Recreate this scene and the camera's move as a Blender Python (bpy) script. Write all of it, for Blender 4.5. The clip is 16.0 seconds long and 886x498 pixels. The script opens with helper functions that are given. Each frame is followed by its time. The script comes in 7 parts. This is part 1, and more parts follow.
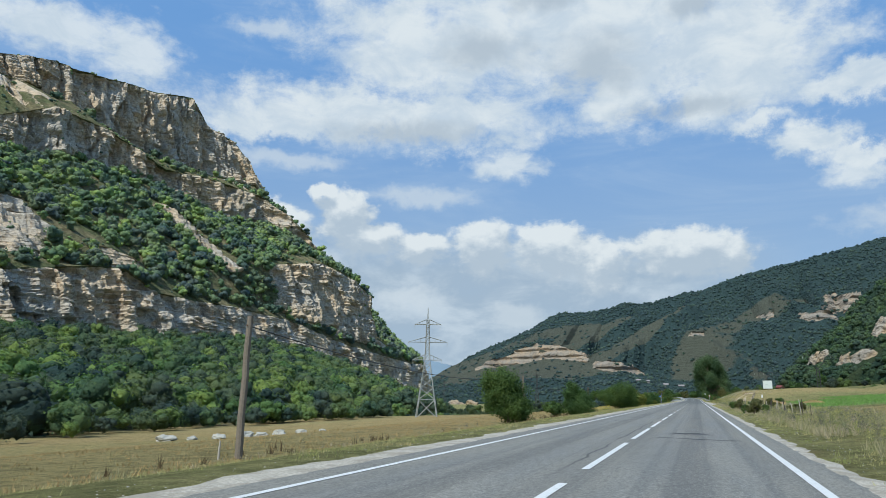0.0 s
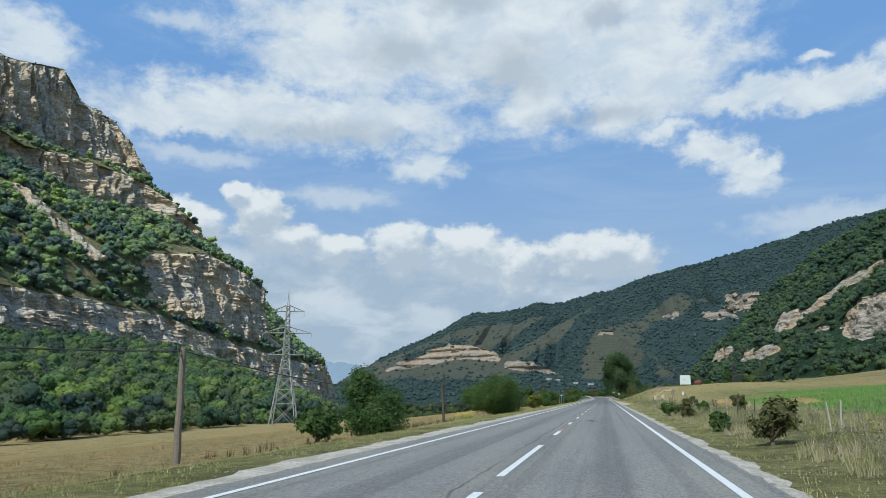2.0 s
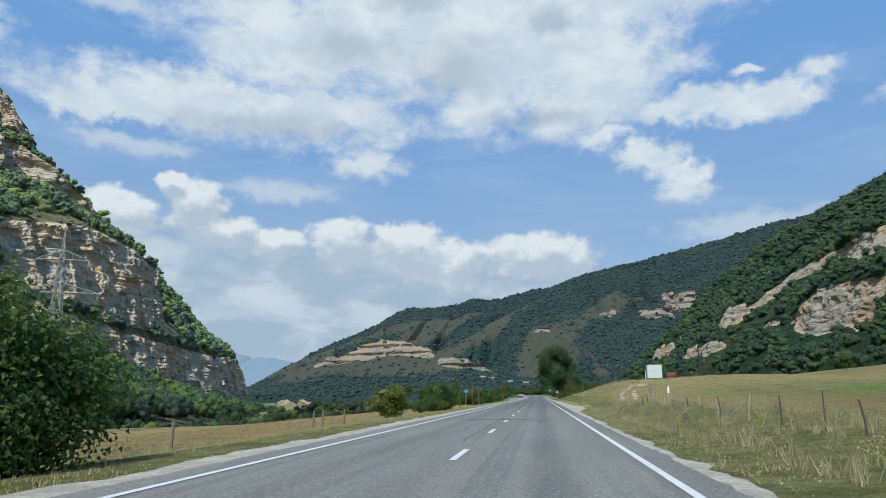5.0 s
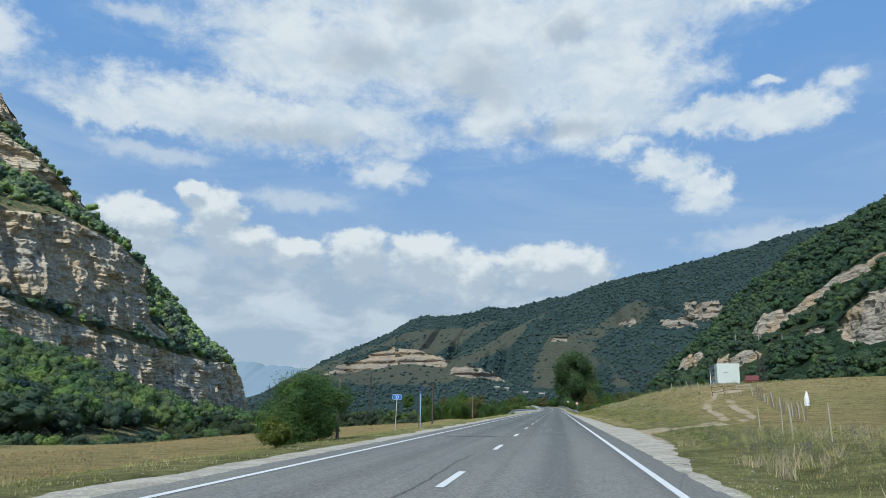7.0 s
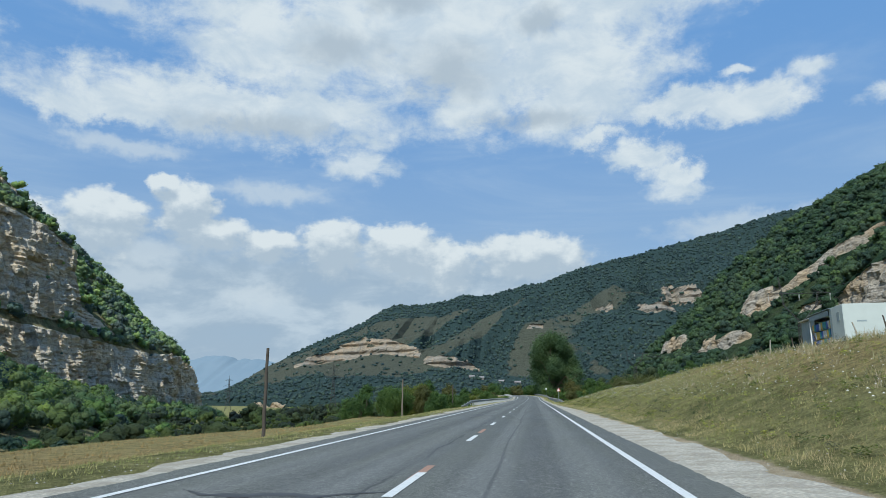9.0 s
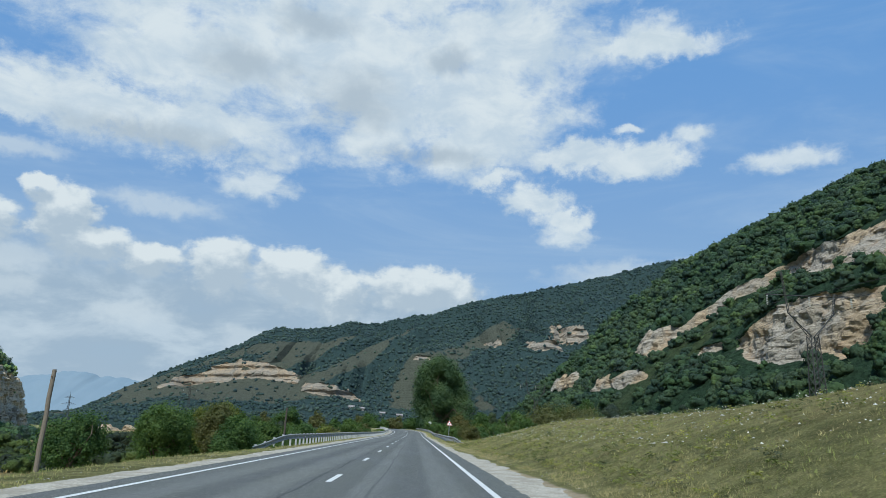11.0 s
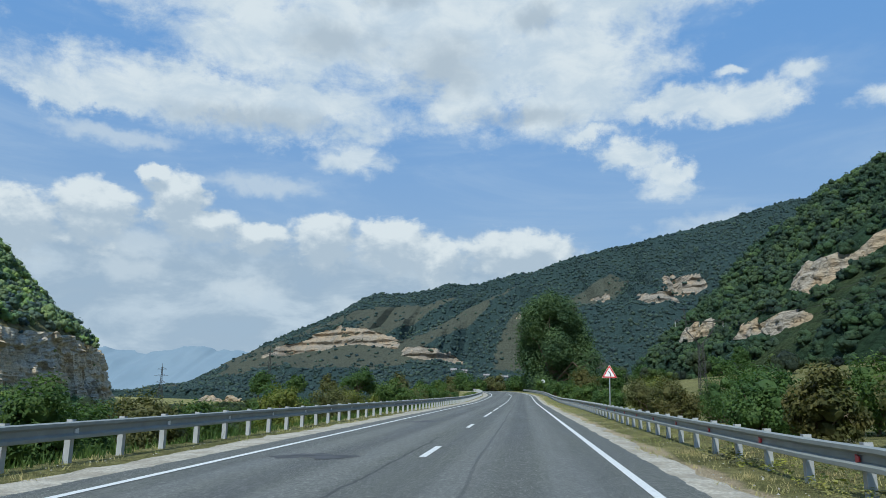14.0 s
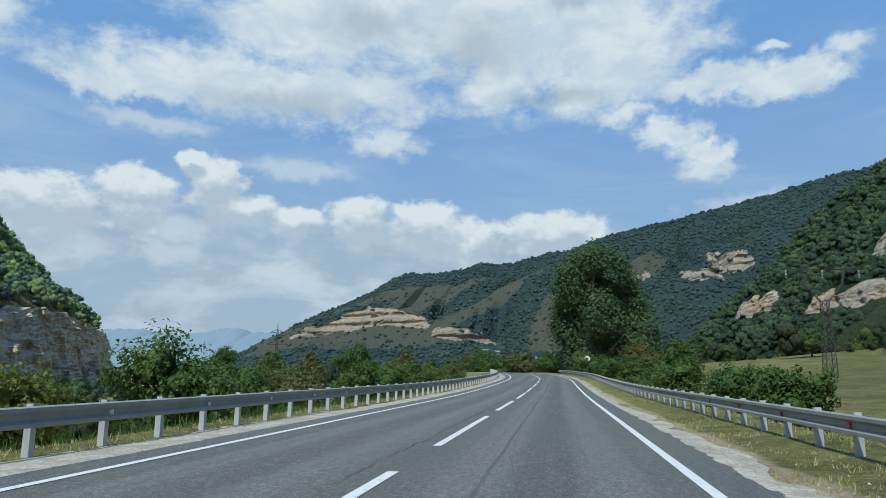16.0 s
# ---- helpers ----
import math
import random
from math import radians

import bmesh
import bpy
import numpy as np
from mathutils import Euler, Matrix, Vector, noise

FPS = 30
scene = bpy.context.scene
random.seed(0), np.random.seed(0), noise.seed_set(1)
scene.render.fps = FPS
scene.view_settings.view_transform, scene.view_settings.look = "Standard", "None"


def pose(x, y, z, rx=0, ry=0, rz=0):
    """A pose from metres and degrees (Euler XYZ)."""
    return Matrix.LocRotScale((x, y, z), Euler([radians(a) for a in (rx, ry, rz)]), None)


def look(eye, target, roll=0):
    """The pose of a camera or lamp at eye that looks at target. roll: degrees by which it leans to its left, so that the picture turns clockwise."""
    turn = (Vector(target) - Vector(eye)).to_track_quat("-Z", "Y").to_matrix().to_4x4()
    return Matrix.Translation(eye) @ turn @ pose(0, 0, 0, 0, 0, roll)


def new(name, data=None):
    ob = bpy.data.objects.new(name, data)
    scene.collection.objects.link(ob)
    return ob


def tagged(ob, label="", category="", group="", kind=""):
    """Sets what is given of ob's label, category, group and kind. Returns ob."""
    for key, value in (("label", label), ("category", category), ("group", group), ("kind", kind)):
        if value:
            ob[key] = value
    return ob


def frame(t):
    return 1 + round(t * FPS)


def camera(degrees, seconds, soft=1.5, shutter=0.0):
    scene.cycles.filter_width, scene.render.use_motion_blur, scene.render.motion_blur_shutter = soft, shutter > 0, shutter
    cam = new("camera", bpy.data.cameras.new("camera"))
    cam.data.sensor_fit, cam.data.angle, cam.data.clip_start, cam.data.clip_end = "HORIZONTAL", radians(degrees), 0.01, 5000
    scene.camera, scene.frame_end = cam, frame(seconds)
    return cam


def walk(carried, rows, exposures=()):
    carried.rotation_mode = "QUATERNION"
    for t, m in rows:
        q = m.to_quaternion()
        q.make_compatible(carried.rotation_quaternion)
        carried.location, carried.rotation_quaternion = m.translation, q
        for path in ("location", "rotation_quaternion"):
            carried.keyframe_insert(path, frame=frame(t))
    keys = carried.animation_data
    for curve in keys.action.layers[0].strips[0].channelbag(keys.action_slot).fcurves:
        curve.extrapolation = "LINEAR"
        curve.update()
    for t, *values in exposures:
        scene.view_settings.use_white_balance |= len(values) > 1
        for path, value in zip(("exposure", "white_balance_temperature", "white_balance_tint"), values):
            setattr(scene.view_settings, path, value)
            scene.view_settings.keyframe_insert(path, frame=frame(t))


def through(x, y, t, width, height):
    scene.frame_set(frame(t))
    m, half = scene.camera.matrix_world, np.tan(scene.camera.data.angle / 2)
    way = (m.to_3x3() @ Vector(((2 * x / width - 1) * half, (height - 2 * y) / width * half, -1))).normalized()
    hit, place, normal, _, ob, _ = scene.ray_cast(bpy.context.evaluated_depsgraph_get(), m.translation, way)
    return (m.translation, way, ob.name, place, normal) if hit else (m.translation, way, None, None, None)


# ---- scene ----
cam = camera(65.2, 16.0, 0.6)
PATH = [
    (0, (1.938, -0.031, 1.258), (1.273, 1.81, 1.671), 0.7),
    (0.5, (1.856, 10.069, 1.262), (1.214, 11.912, 1.695), 1.3),
    (1, (1.833, 20.169, 1.26), (1.239, 22.028, 1.697), 0.9),
    (1.5, (1.838, 30.23, 1.265), (1.31, 32.11, 1.698), 0.5),
    (2, (1.794, 40.162, 1.303), (1.358, 42.069, 1.722), -0.2),
    (2.5, (1.718, 50.021, 1.326), (1.349, 51.952, 1.695), -0.3),
    (3, (1.705, 59.888, 1.315), (1.33, 61.817, 1.687), -0.1),
    (3.5, (1.634, 69.881, 1.273), (1.276, 71.812, 1.648), -0.1),
    (4, (1.609, 80.041, 1.212), (1.29, 81.976, 1.604), 0.3),
    (4.5, (1.627, 90.3, 1.193), (1.366, 92.241, 1.598), 0.1),
    (5, (1.666, 100.674, 1.193), (1.398, 102.612, 1.606), 0.2),
    (5.2, (1.678, 104.828, 1.185), (1.385, 106.762, 1.599), 0.5),
    (7.5, (1.797, 152.528, 1.215), (1.479, 154.452, 1.659), 0.9),
    (8, (1.761, 163.094, 1.197), (1.444, 165.022, 1.628), 0.7),
    (8.5, (1.736, 173.872, 1.179), (1.435, 175.801, 1.616), 0.5),
    (9, (1.759, 184.892, 1.167), (1.512, 186.833, 1.583), -0.2),
    (9.5, (1.857, 196.167, 1.188), (1.836, 198.118, 1.627), 0.4),
    (9.7, (1.873, 200.748, 1.189), (1.897, 202.694, 1.649), 0.8),
    (11.8, (1.911, 249.517, 1.205), (1.941, 251.451, 1.717), 3.2),
    (12, (1.956, 254.175, 1.217), (1.92, 256.111, 1.719), 2.9),
    (12.5, (1.939, 265.845, 1.224), (1.793, 267.784, 1.69), 1.4),
    (13, (1.944, 277.551, 1.228), (1.73, 279.487, 1.684), 0.8),
    (13.5, (1.972, 289.309, 1.235), (1.774, 291.252, 1.665), 0.0),
    (14, (1.906, 301.139, 1.231), (1.684, 303.085, 1.634), 0.6),
    (14.5, (1.986, 313.058, 1.301), (1.708, 314.995, 1.713), 0.8),
    (15, (2.004, 325.006, 1.232), (1.708, 326.94, 1.644), 0.6),
    (15.5, (1.96, 336.874, 1.192), (1.636, 338.807, 1.589), 0.8),
    (16, (1.977, 348.708, 1.18), (1.656, 350.651, 1.533), 0.7),
]
walk(cam, [(t, look(eye, target, roll)) for t, eye, target, roll in PATH], [(0, 0.03, 5990, 5.0), (6, 0.02, 5980, 5.0), (10, -0.02, 5900, 3.0), (16, -0.02, 5880, 3.0)])

# ---- world, sun, exposure ----
SUN_AZ, SUN_EL = 194.0, 49.0   # degrees clockwise from +y, and above the horizon


class Nodes:
    """Small helper that adds shader nodes and links them."""

    def __init__(self, tree):
        self.tree = tree

    def add(self, kind, props=None, **inputs):
        node = self.tree.nodes.new(kind)
        for k, v in (props or {}).items():
            setattr(node, k, v)
        for k, v in inputs.items():
            key = int(k[1:]) if k[0] == "i" and k[1:].isdigit() else k.replace("_", " ")
            self.put(node.inputs[key], v)
        return node

    def put(self, socket, v):
        if isinstance(v, bpy.types.NodeSocket):
            self.tree.links.new(v, socket)
        elif isinstance(v, bpy.types.Node):
            self.tree.links.new(v.outputs[0], socket)
        else:
            socket.default_value = v

    def math(self, op, a, b=0.0, c=0.0, clamp=False):
        return self.add("ShaderNodeMath", {"operation": op, "use_clamp": clamp}, i0=a, i1=b, i2=c).outputs[0]

    def noise(self, vector, scale, detail=4.0, rough=0.55, distortion=0.0):
        return self.add("ShaderNodeTexNoise", None, Vector=vector, Scale=scale, Detail=detail, Roughness=rough,
                        Distortion=distortion).outputs["Fac"]

    def ramp(self, fac, lo, hi, a=0.0, b=1.0):
        return self.add("ShaderNodeMapRange", {"interpolation_type": "SMOOTHSTEP"}, i0=fac, i1=lo, i2=hi, i3=a, i4=b).outputs[0]

    def mix(self, fac, a, b, blend="MIX"):
        node = self.tree.nodes.new("ShaderNodeMix")
        node.data_type, node.blend_type = "RGBA", blend
        self.put(node.inputs[0], fac)
        for sock, v in ((node.inputs[6], a), (node.inputs[7], b)):
            self.put(sock, (*v, 1.0) if isinstance(v, tuple) and len(v) == 3 else v)
        return node.outputs[2]

    def stretch(self, vector, x, y, z):
        return self.add("ShaderNodeMapping", None, Vector=vector, Scale=(x, y, z)).outputs[0]


# Clouds as soft heaps: azimuth, elevation, half width, half height in degrees, and how much further they reach down than up.
HEAPS_HIGH = [(-26.7, 22.5, 15.4, 2.4, 1.0), (-20.6, 22.3, 11.2, 2.3, 1.0), (-34.5, 21.3, 7.0, 1.1, 1.0), (-19.0, 28.3, 12.6, 5.1, 1.0),
              (-6.3, 29.7, 15.4, 6.5, 1.0), (4.2, 26.6, 8.9, 4.2, 1.0), (5.3, 31.1, 10.8, 4.2, 1.0), (18.9, 30.2, 6.5, 1.0, 1.0),
              (-17.4, 35.9, 19.6, 5.6, 1.0), (-2.1, 37.3, 19.6, 5.1, 1.0), (-3.8, 24.4, 5.1, 3.5, 1.0), (4.0, 23.3, 6.5, 2.6, 1.0),
              (12.7, 22.5, 6.1, 1.2, 1.0), (18.1, 22.1, 4.4, 1.4, 1.0), (6.3, 20.9, 2.8, 1.0, 1.0), (9.3, 19.1, 2.8, 1.3, 1.0), (11.9, 17.6, 2.6, 0.9, 1.0)]
HEAPS_SMALL = [(-14.4, 18.7, 4.2, 1.4, 1.0), (12.2, 15.8, 2.9, 1.1, 1.0), (22.7, 23.7, 1.9, 0.7, 1.0), (17.5, 24.2, 1.6, 0.4, 1.0),
               (-45.8, 25.0, 3.9, 3.0, 1.0), (-52.0, 25.6, 8.9, 2.3, 1.0), (29.7, 20.8, 4.4, 1.2, 1.0), (19.7, 31.0, 3.7, 2.1, 1.0)]
HEAPS_LOW = [(-34.1, 13.7, 4.0, 2.0, 2.2), (-28.1, 15.1, 2.7, 2.0, 2.4), (-29.8, 16.4, 1.6, 0.8, 1.6), (-25.9, 13.1, 3.5, 1.2, 2.2),
             (-21.8, 12.3, 2.9, 1.1, 2.0), (-16.3, 12.9, 3.4, 1.7, 2.4), (-10.8, 12.4, 4.4, 2.0, 2.0), (-6.9, 11.0, 2.8, 1.9, 2.0),
             (-0.3, 11.6, 5.8, 1.9, 1.6), (3.3, 11.0, 2.0, 1.5, 1.5), (-40.8, 12.2, 6.5, 2.3, 2.2)]
# pale puffs in the vapour below, thin veils beside
HEAPS_DIM = [(-30.5, 11.0, 3.6, 1.1, 1.5), (-31.4, 9.0, 2.6, 1.2, 1.5), (-13.7, 6.7, 3.2, 1.3, 1.5), (-22.5, 8.0, 3.5, 1.0, 1.5),
             (-21.5, 16.2, 5.5, 1.0, 1.0), (18.0, 12.6, 9.0, 1.5, 1.0), (-36.0, 28.5, 4.0, 0.9, 1.0), (-33.0, 18.6, 6.0, 0.9, 1.0)]
# thick parts of the high cloud, grey from below
HEAPS_THICK = [(-7.0, 26.2, 4.4, 2.8, 1.0), (-16.5, 27.9, 5.1, 1.9, 1.0), (1.3, 29.8, 2.8, 1.4, 1.0), (-22.4, 21.2, 8.4, 1.2, 1.0),
               (0.1, 22.2, 6.1, 1.0, 1.0), (-11.0, 31.8, 4.2, 1.4, 1.0)]


def cloud_group():
    """Density of the sets of heaps at a place given as azimuth and elevation."""
    g = bpy.data.node_groups.new("cloud_density", "ShaderNodeTree")
    g.interface.new_socket("Vector", in_out="INPUT", socket_type="NodeSocketVector")
    n = Nodes(g)
    inp, out = g.nodes.new("NodeGroupInput"), g.nodes.new("NodeGroupOutput")

    def warped(scale, detail, rough, by):
        """The place pushed about by turbulence, so that outlines billow."""
        warp = n.add("ShaderNodeTexNoise", None, Vector=inp.outputs[0], Scale=scale, Detail=detail, Roughness=rough)
        off = n.add("ShaderNodeVectorMath", {"operation": "MULTIPLY_ADD"}, i0=warp.outputs["Color"], i1=(by, by * 0.62, 0.0), i2=(-by / 2, -by * 0.31, 0.0))
        at = n.add("ShaderNodeVectorMath", {"operation": "ADD"}, i0=inp.outputs[0], i1=off).outputs[0]
        return n.add("ShaderNodeSeparateXYZ", None, Vector=at)

    for name, heaps, at, grain in (("High", HEAPS_HIGH, warped(0.22, 7.0, 0.66, 8.5), (0.30, 10.0, 0.66, 2.1)),
                                   ("Small", HEAPS_SMALL, warped(0.5, 6.0, 0.62, 2.6), (0.8, 8.0, 0.62, 1.2)),
                                   ("Low", HEAPS_LOW, warped(0.5, 6.0, 0.58, 2.8), (0.8, 8.0, 0.58, 1.0)),
                                   ("Dim", HEAPS_DIM, warped(0.4, 5.0, 0.6, 3.6), (0.6, 7.0, 0.6, 1.4)),
                                   ("Thick", HEAPS_THICK, warped(0.3, 5.0, 0.6, 4.5), (0.4, 5.0, 0.55, 0.9))):
        g.interface.new_socket(name, in_out="OUTPUT", socket_type="NodeSocketFloat")
        total = None
        for a, e, w, h, down in heaps:
            dx = n.math("MULTIPLY_ADD", at.outputs[0], 1 / w, -a / w)
            dy = n.math("MULTIPLY_ADD", at.outputs[1], 1 / h, -e / h)
            dy = n.math("MAXIMUM", dy, n.math("MULTIPLY", dy, -1 / down))
            heap = n.math("SUBTRACT", 1.0, n.math("SQRT", n.math("MULTIPLY_ADD", dx, dx, n.math("MULTIPLY", dy, dy))))
            total = heap if total is None else n.math("SMOOTH_MAX", total, heap, 0.22)
        scale, detail, rough, much = grain
        fray = n.noise(n.stretch(inp.outputs[0], 0.75, 1.2, 1.0), scale, detail, rough, 0.25)
        n.put(out.inputs[name], n.math("ADD", total, n.math("MULTIPLY_ADD", fray, much, -0.5 * much)))
    return g


def make_world():
    world = bpy.data.worlds.new("summer_sky")
    scene.world = world
    world.use_nodes = True
    world.node_tree.nodes.clear()
    n = Nodes(world.node_tree)
    coord = n.add("ShaderNodeTexCoord").outputs["Generated"]
    xyz = n.add("ShaderNodeSeparateXYZ", None, Vector=coord)
    azimuth = n.math("MULTIPLY", n.math("ARCTAN2", xyz.outputs[0], xyz.outputs[1]), 57.2958)
    height = n.math("MULTIPLY", n.math("ARCSINE", xyz.outputs[2]), 57.2958)
    plane = n.add("ShaderNodeCombineXYZ", None, X=azimuth, Y=height).outputs[0]
    lifted = n.add("ShaderNodeVectorMath", {"operation": "ADD"}, i0=plane, i1=(-0.3, 1.1, 0.0)).outputs[0]
    group = cloud_group()
    here = n.add("ShaderNodeGroup", {"node_tree": group}, Vector=plane)
    above = n.add("ShaderNodeGroup", {"node_tree": group}, Vector=lifted)
    sky = n.add("ShaderNodeTexSky", {"sky_type": "NISHITA", "sun_disc": False, "sun_elevation": radians(SUN_EL),
                                     "sun_rotation": radians(SUN_AZ), "altitude": 900.0, "air_density": 1.0,
                                     "dust_density": 1.2, "ozone_density": 2.0})
    blue = n.mix(1.0, sky.outputs[0], (0.85, 1.0, 1.1), "MULTIPLY")
    # summer haze lightens the blue, more towards the horizon
    haze = n.mix(n.ramp(height, 3.0, 30.0), (3.6, 4.65, 6.05), (1.9, 3.7, 6.9))
    blue = n.mix(0.8, blue, haze)
    veil = n.ramp(n.noise(n.stretch(plane, 0.35, 1.7, 1.0), 0.11, 6.0, 0.62, 0.6), 0.42, 0.80, 0.0, 0.36)
    colour = n.mix(veil, blue, (5.6, 6.4, 7.3))
    # grey-blue bank of vapour low over the valley
    uneven = n.noise(n.stretch(plane, 0.55, 1.2, 1.0), 0.2, 6.0, 0.6, 0.3)
    ragged = n.math("ADD", height, n.math("MULTIPLY_ADD", uneven, 5.0, -2.5))
    bank = n.math("MULTIPLY", n.ramp(ragged, 9.5, 14.0, 1.0, 0.0), n.ramp(azimuth, -2.0, 9.0, 1.0, 0.0))
    colour = n.mix(n.math("MULTIPLY", bank, n.ramp(uneven, 0.25, 0.6, 0.80, 0.96)), colour, n.mix(n.ramp(uneven, 0.44, 0.66), (3.9, 4.65, 5.5), (5.7, 6.25, 6.8)))
    broad = n.noise(n.stretch(plane, 0.8, 1.3, 1.0), 0.16, 6.0, 0.55, 0.2)
    # low cumulus: bright heads, grey feet
    colour = n.mix(n.ramp(here.outputs["Dim"], -0.10, 0.75, 0.0, 0.62), colour, (6.5, 6.85, 7.15))
    low, rise = here.outputs["Low"], n.math("SUBTRACT", here.outputs["Low"], above.outputs["Low"])
    lit = n.ramp(n.math("MULTIPLY_ADD", broad, 1.1, rise), 0.30, 1.15)
    colour = n.mix(n.ramp(low, 0.0, 0.42, 0.0, 0.95), colour, n.mix(lit, (4.7, 5.3, 5.95), (7.8, 7.85, 7.75)))
    # the broad high cloud and its strays
    thick = n.ramp(here.outputs["Thick"], -0.25, 0.85, 0.0, 0.9)
    folds = n.noise(n.stretch(plane, 0.7, 1.3, 1.0), 0.34, 8.0, 0.62, 0.4)
    body = n.mix(n.ramp(n.math("MULTIPLY_ADD", folds, 0.7, n.math("MULTIPLY", broad, 0.5)), 0.46, 0.74), (5.9, 6.45, 7.0), (7.7, 7.8, 7.75))
    body = n.mix(thick, body, (4.7, 5.15, 5.6))
    colour = n.mix(n.ramp(here.outputs["High"], -0.38, 0.55, 0.0, 0.95), colour, body)
    colour = n.mix(n.ramp(here.outputs["Small"], -0.10, 0.70, 0.0, 0.88), colour, n.mix(n.ramp(folds, 0.36, 0.62), (6.3, 6.75, 7.1), (7.4, 7.6, 7.7)))
    back = n.add("ShaderNodeBackground", None, Color=colour, Strength=0.10)
    n.add("ShaderNodeOutputWorld", None, Surface=back)


make_world()
sun = new("sun", bpy.data.lights.new("sun", "SUN"))
sun.data.energy, sun.data.angle, sun.data.color = 4.2, radians(0.6), (1.0, 0.95, 0.86)
_sa, _se = radians(SUN_AZ), radians(SUN_EL)
sun.matrix_world = look((0, 0, 60), (-math.sin(_sa) * math.cos(_se), -math.cos(_sa) * math.cos(_se), 60 - math.sin(_se)))

# ---- materials ----
def material(name, rough=0.8):
    m = bpy.data.materials.new(name)
    m.use_nodes = True
    n = Nodes(m.node_tree)
    bsdf = m.node_tree.nodes["Principled BSDF"]
    bsdf.inputs["Roughness"].default_value = rough
    return m, n, bsdf


def place(n):
    return n.add("ShaderNodeNewGeometry").outputs["Position"]


def bump(n, bsdf, height, strength=0.5, distance=0.05):
    n.put(bsdf.inputs["Normal"], n.add("ShaderNodeBump", None, Height=height, Strength=strength, Distance=distance))


def plain(name, colour, rough=0.6, metal=0.0, grain=20.0, vary=0.25):
    m, n, b = material(name, rough)
    at = n.add("ShaderNodeTexCoord").outputs["Object"]
    f = n.noise(at, grain, 5.0, 0.6)
    dark = tuple(c * (1 - vary) for c in colour)
    light = tuple(min(1.0, c * (1 + vary * 0.6)) for c in colour)
    n.put(b.inputs["Base Color"], n.mix(f, dark, light))
    b.inputs["Metallic"].default_value = metal
    n.put(b.inputs["Roughness"], n.ramp(n.noise(at, grain * 0.4), 0.3, 0.7, rough * 0.8, min(1.0, rough * 1.2)))
    bump(n, b, f, 0.25, 0.01)
    return m


def rock_material(name, warm, grey, grass_dry, grass_green, bed=0.5, wooded=False, layer=1.0):
    """Bedded limestone on the cliffs, turf or forest floor elsewhere; bed: beds a metre; layer: how plainly they show."""
    m, n, b = material(name, 0.95)
    b.inputs["Specular IOR Level"].default_value = 0.08
    p = place(n)
    rock_amount = n.add("ShaderNodeAttribute", {"attribute_name": "rock"}).outputs["Fac"]
    big = n.noise(p, 0.03, 5.0, 0.6)
    warped = n.add("ShaderNodeVectorMath", {"operation": "MULTIPLY_ADD"}, i0=n.add("ShaderNodeTexNoise", None, Vector=p, Scale=0.09, Detail=3.0).outputs["Color"], i1=(2.6, 2.6, 0.9), i2=p).outputs[0]
    strata = n.noise(n.stretch(warped, 0.02 * bed, 0.02 * bed, bed), 1.0, 5.0, 0.7, 0.2)
    seam = n.noise(n.stretch(warped, 0.05 * bed, 0.05 * bed, 2.4 * bed), 1.0, 3.0, 0.6, 0.2)
    streak = n.noise(n.stretch(warped, 0.30 * bed, 0.30 * bed, 0.04 * bed), 1.0, 5.0, 0.6, 0.4)
    fine = n.noise(p, 1.4 * bed, 7.0, 0.72)
    block = n.add("ShaderNodeTexVoronoi", {"feature": "DISTANCE_TO_EDGE"}, Vector=n.stretch(warped, 0.30 * bed, 0.30 * bed, 0.5 * bed), Scale=1.0, Detail=2.0, Roughness=0.6).outputs["Distance"]
    c = n.mix(n.ramp(big, 0.42, 0.58), grey, warm)
    c = n.mix(n.ramp(strata, 0.50, 0.66, 0.0, 0.6 * layer), c, n.mix(0.45, c, (0.58, 0.49, 0.37)))
    c = n.mix(n.ramp(strata, 0.34, 0.46, 0.7 * layer, 0.0), c, n.mix(0.45, c, (0.16, 0.14, 0.11)))
    c = n.mix(n.ramp(seam, 0.34, 0.44, 0.65 * layer, 0.0), c, n.mix(0.6, c, (0.09, 0.08, 0.065)))
    c = n.mix(n.ramp(streak, 0.54, 0.68, 0.0, 0.42), c, (0.50, 0.33, 0.19))
    c = n.mix(n.ramp(streak, 0.30, 0.43, 0.35, 0.0), c, (0.20, 0.19, 0.175))
    c = n.mix(n.ramp(block, 0.0, 0.06, 0.7 - 0.2 * layer, 0.0), c, n.mix(0.55, c, (0.07, 0.06, 0.05)))
    c = n.mix(n.ramp(fine, 0.32, 0.52, 0.65 - 0.2 * layer, 0.0), c, n.mix(0.5, c, (0.07, 0.065, 0.06)))
    if wooded:
        wood = n.add("ShaderNodeAttribute", {"attribute_name": "wood"}).outputs["Fac"]
        g = n.mix(n.ramp(n.math("ADD", wood, n.math("MULTIPLY_ADD", n.noise(p, 0.05, 5.0, 0.65), 0.8, -0.4)), 0.3, 0.6), grass_dry, grass_green)
    else:
        g = n.mix(n.ramp(n.noise(p, 0.06, 6.0, 0.65), 0.42, 0.60), grass_dry, grass_green)
    g = n.mix(n.ramp(n.noise(p, 0.35, 6.0, 0.7), 0.35, 0.65), n.mix(0.6, g, n.mix(0.8, g, (0.0, 0.0, 0.0))), g)
    edge = n.math("ADD", rock_amount, n.math("MULTIPLY_ADD", n.noise(p, 0.12 + 0.1 * bed, 6.0, 0.7), 1.2, -0.6))
    n.put(b.inputs["Base Color"], n.mix(n.ramp(edge, 0.44, 0.56), g, c))
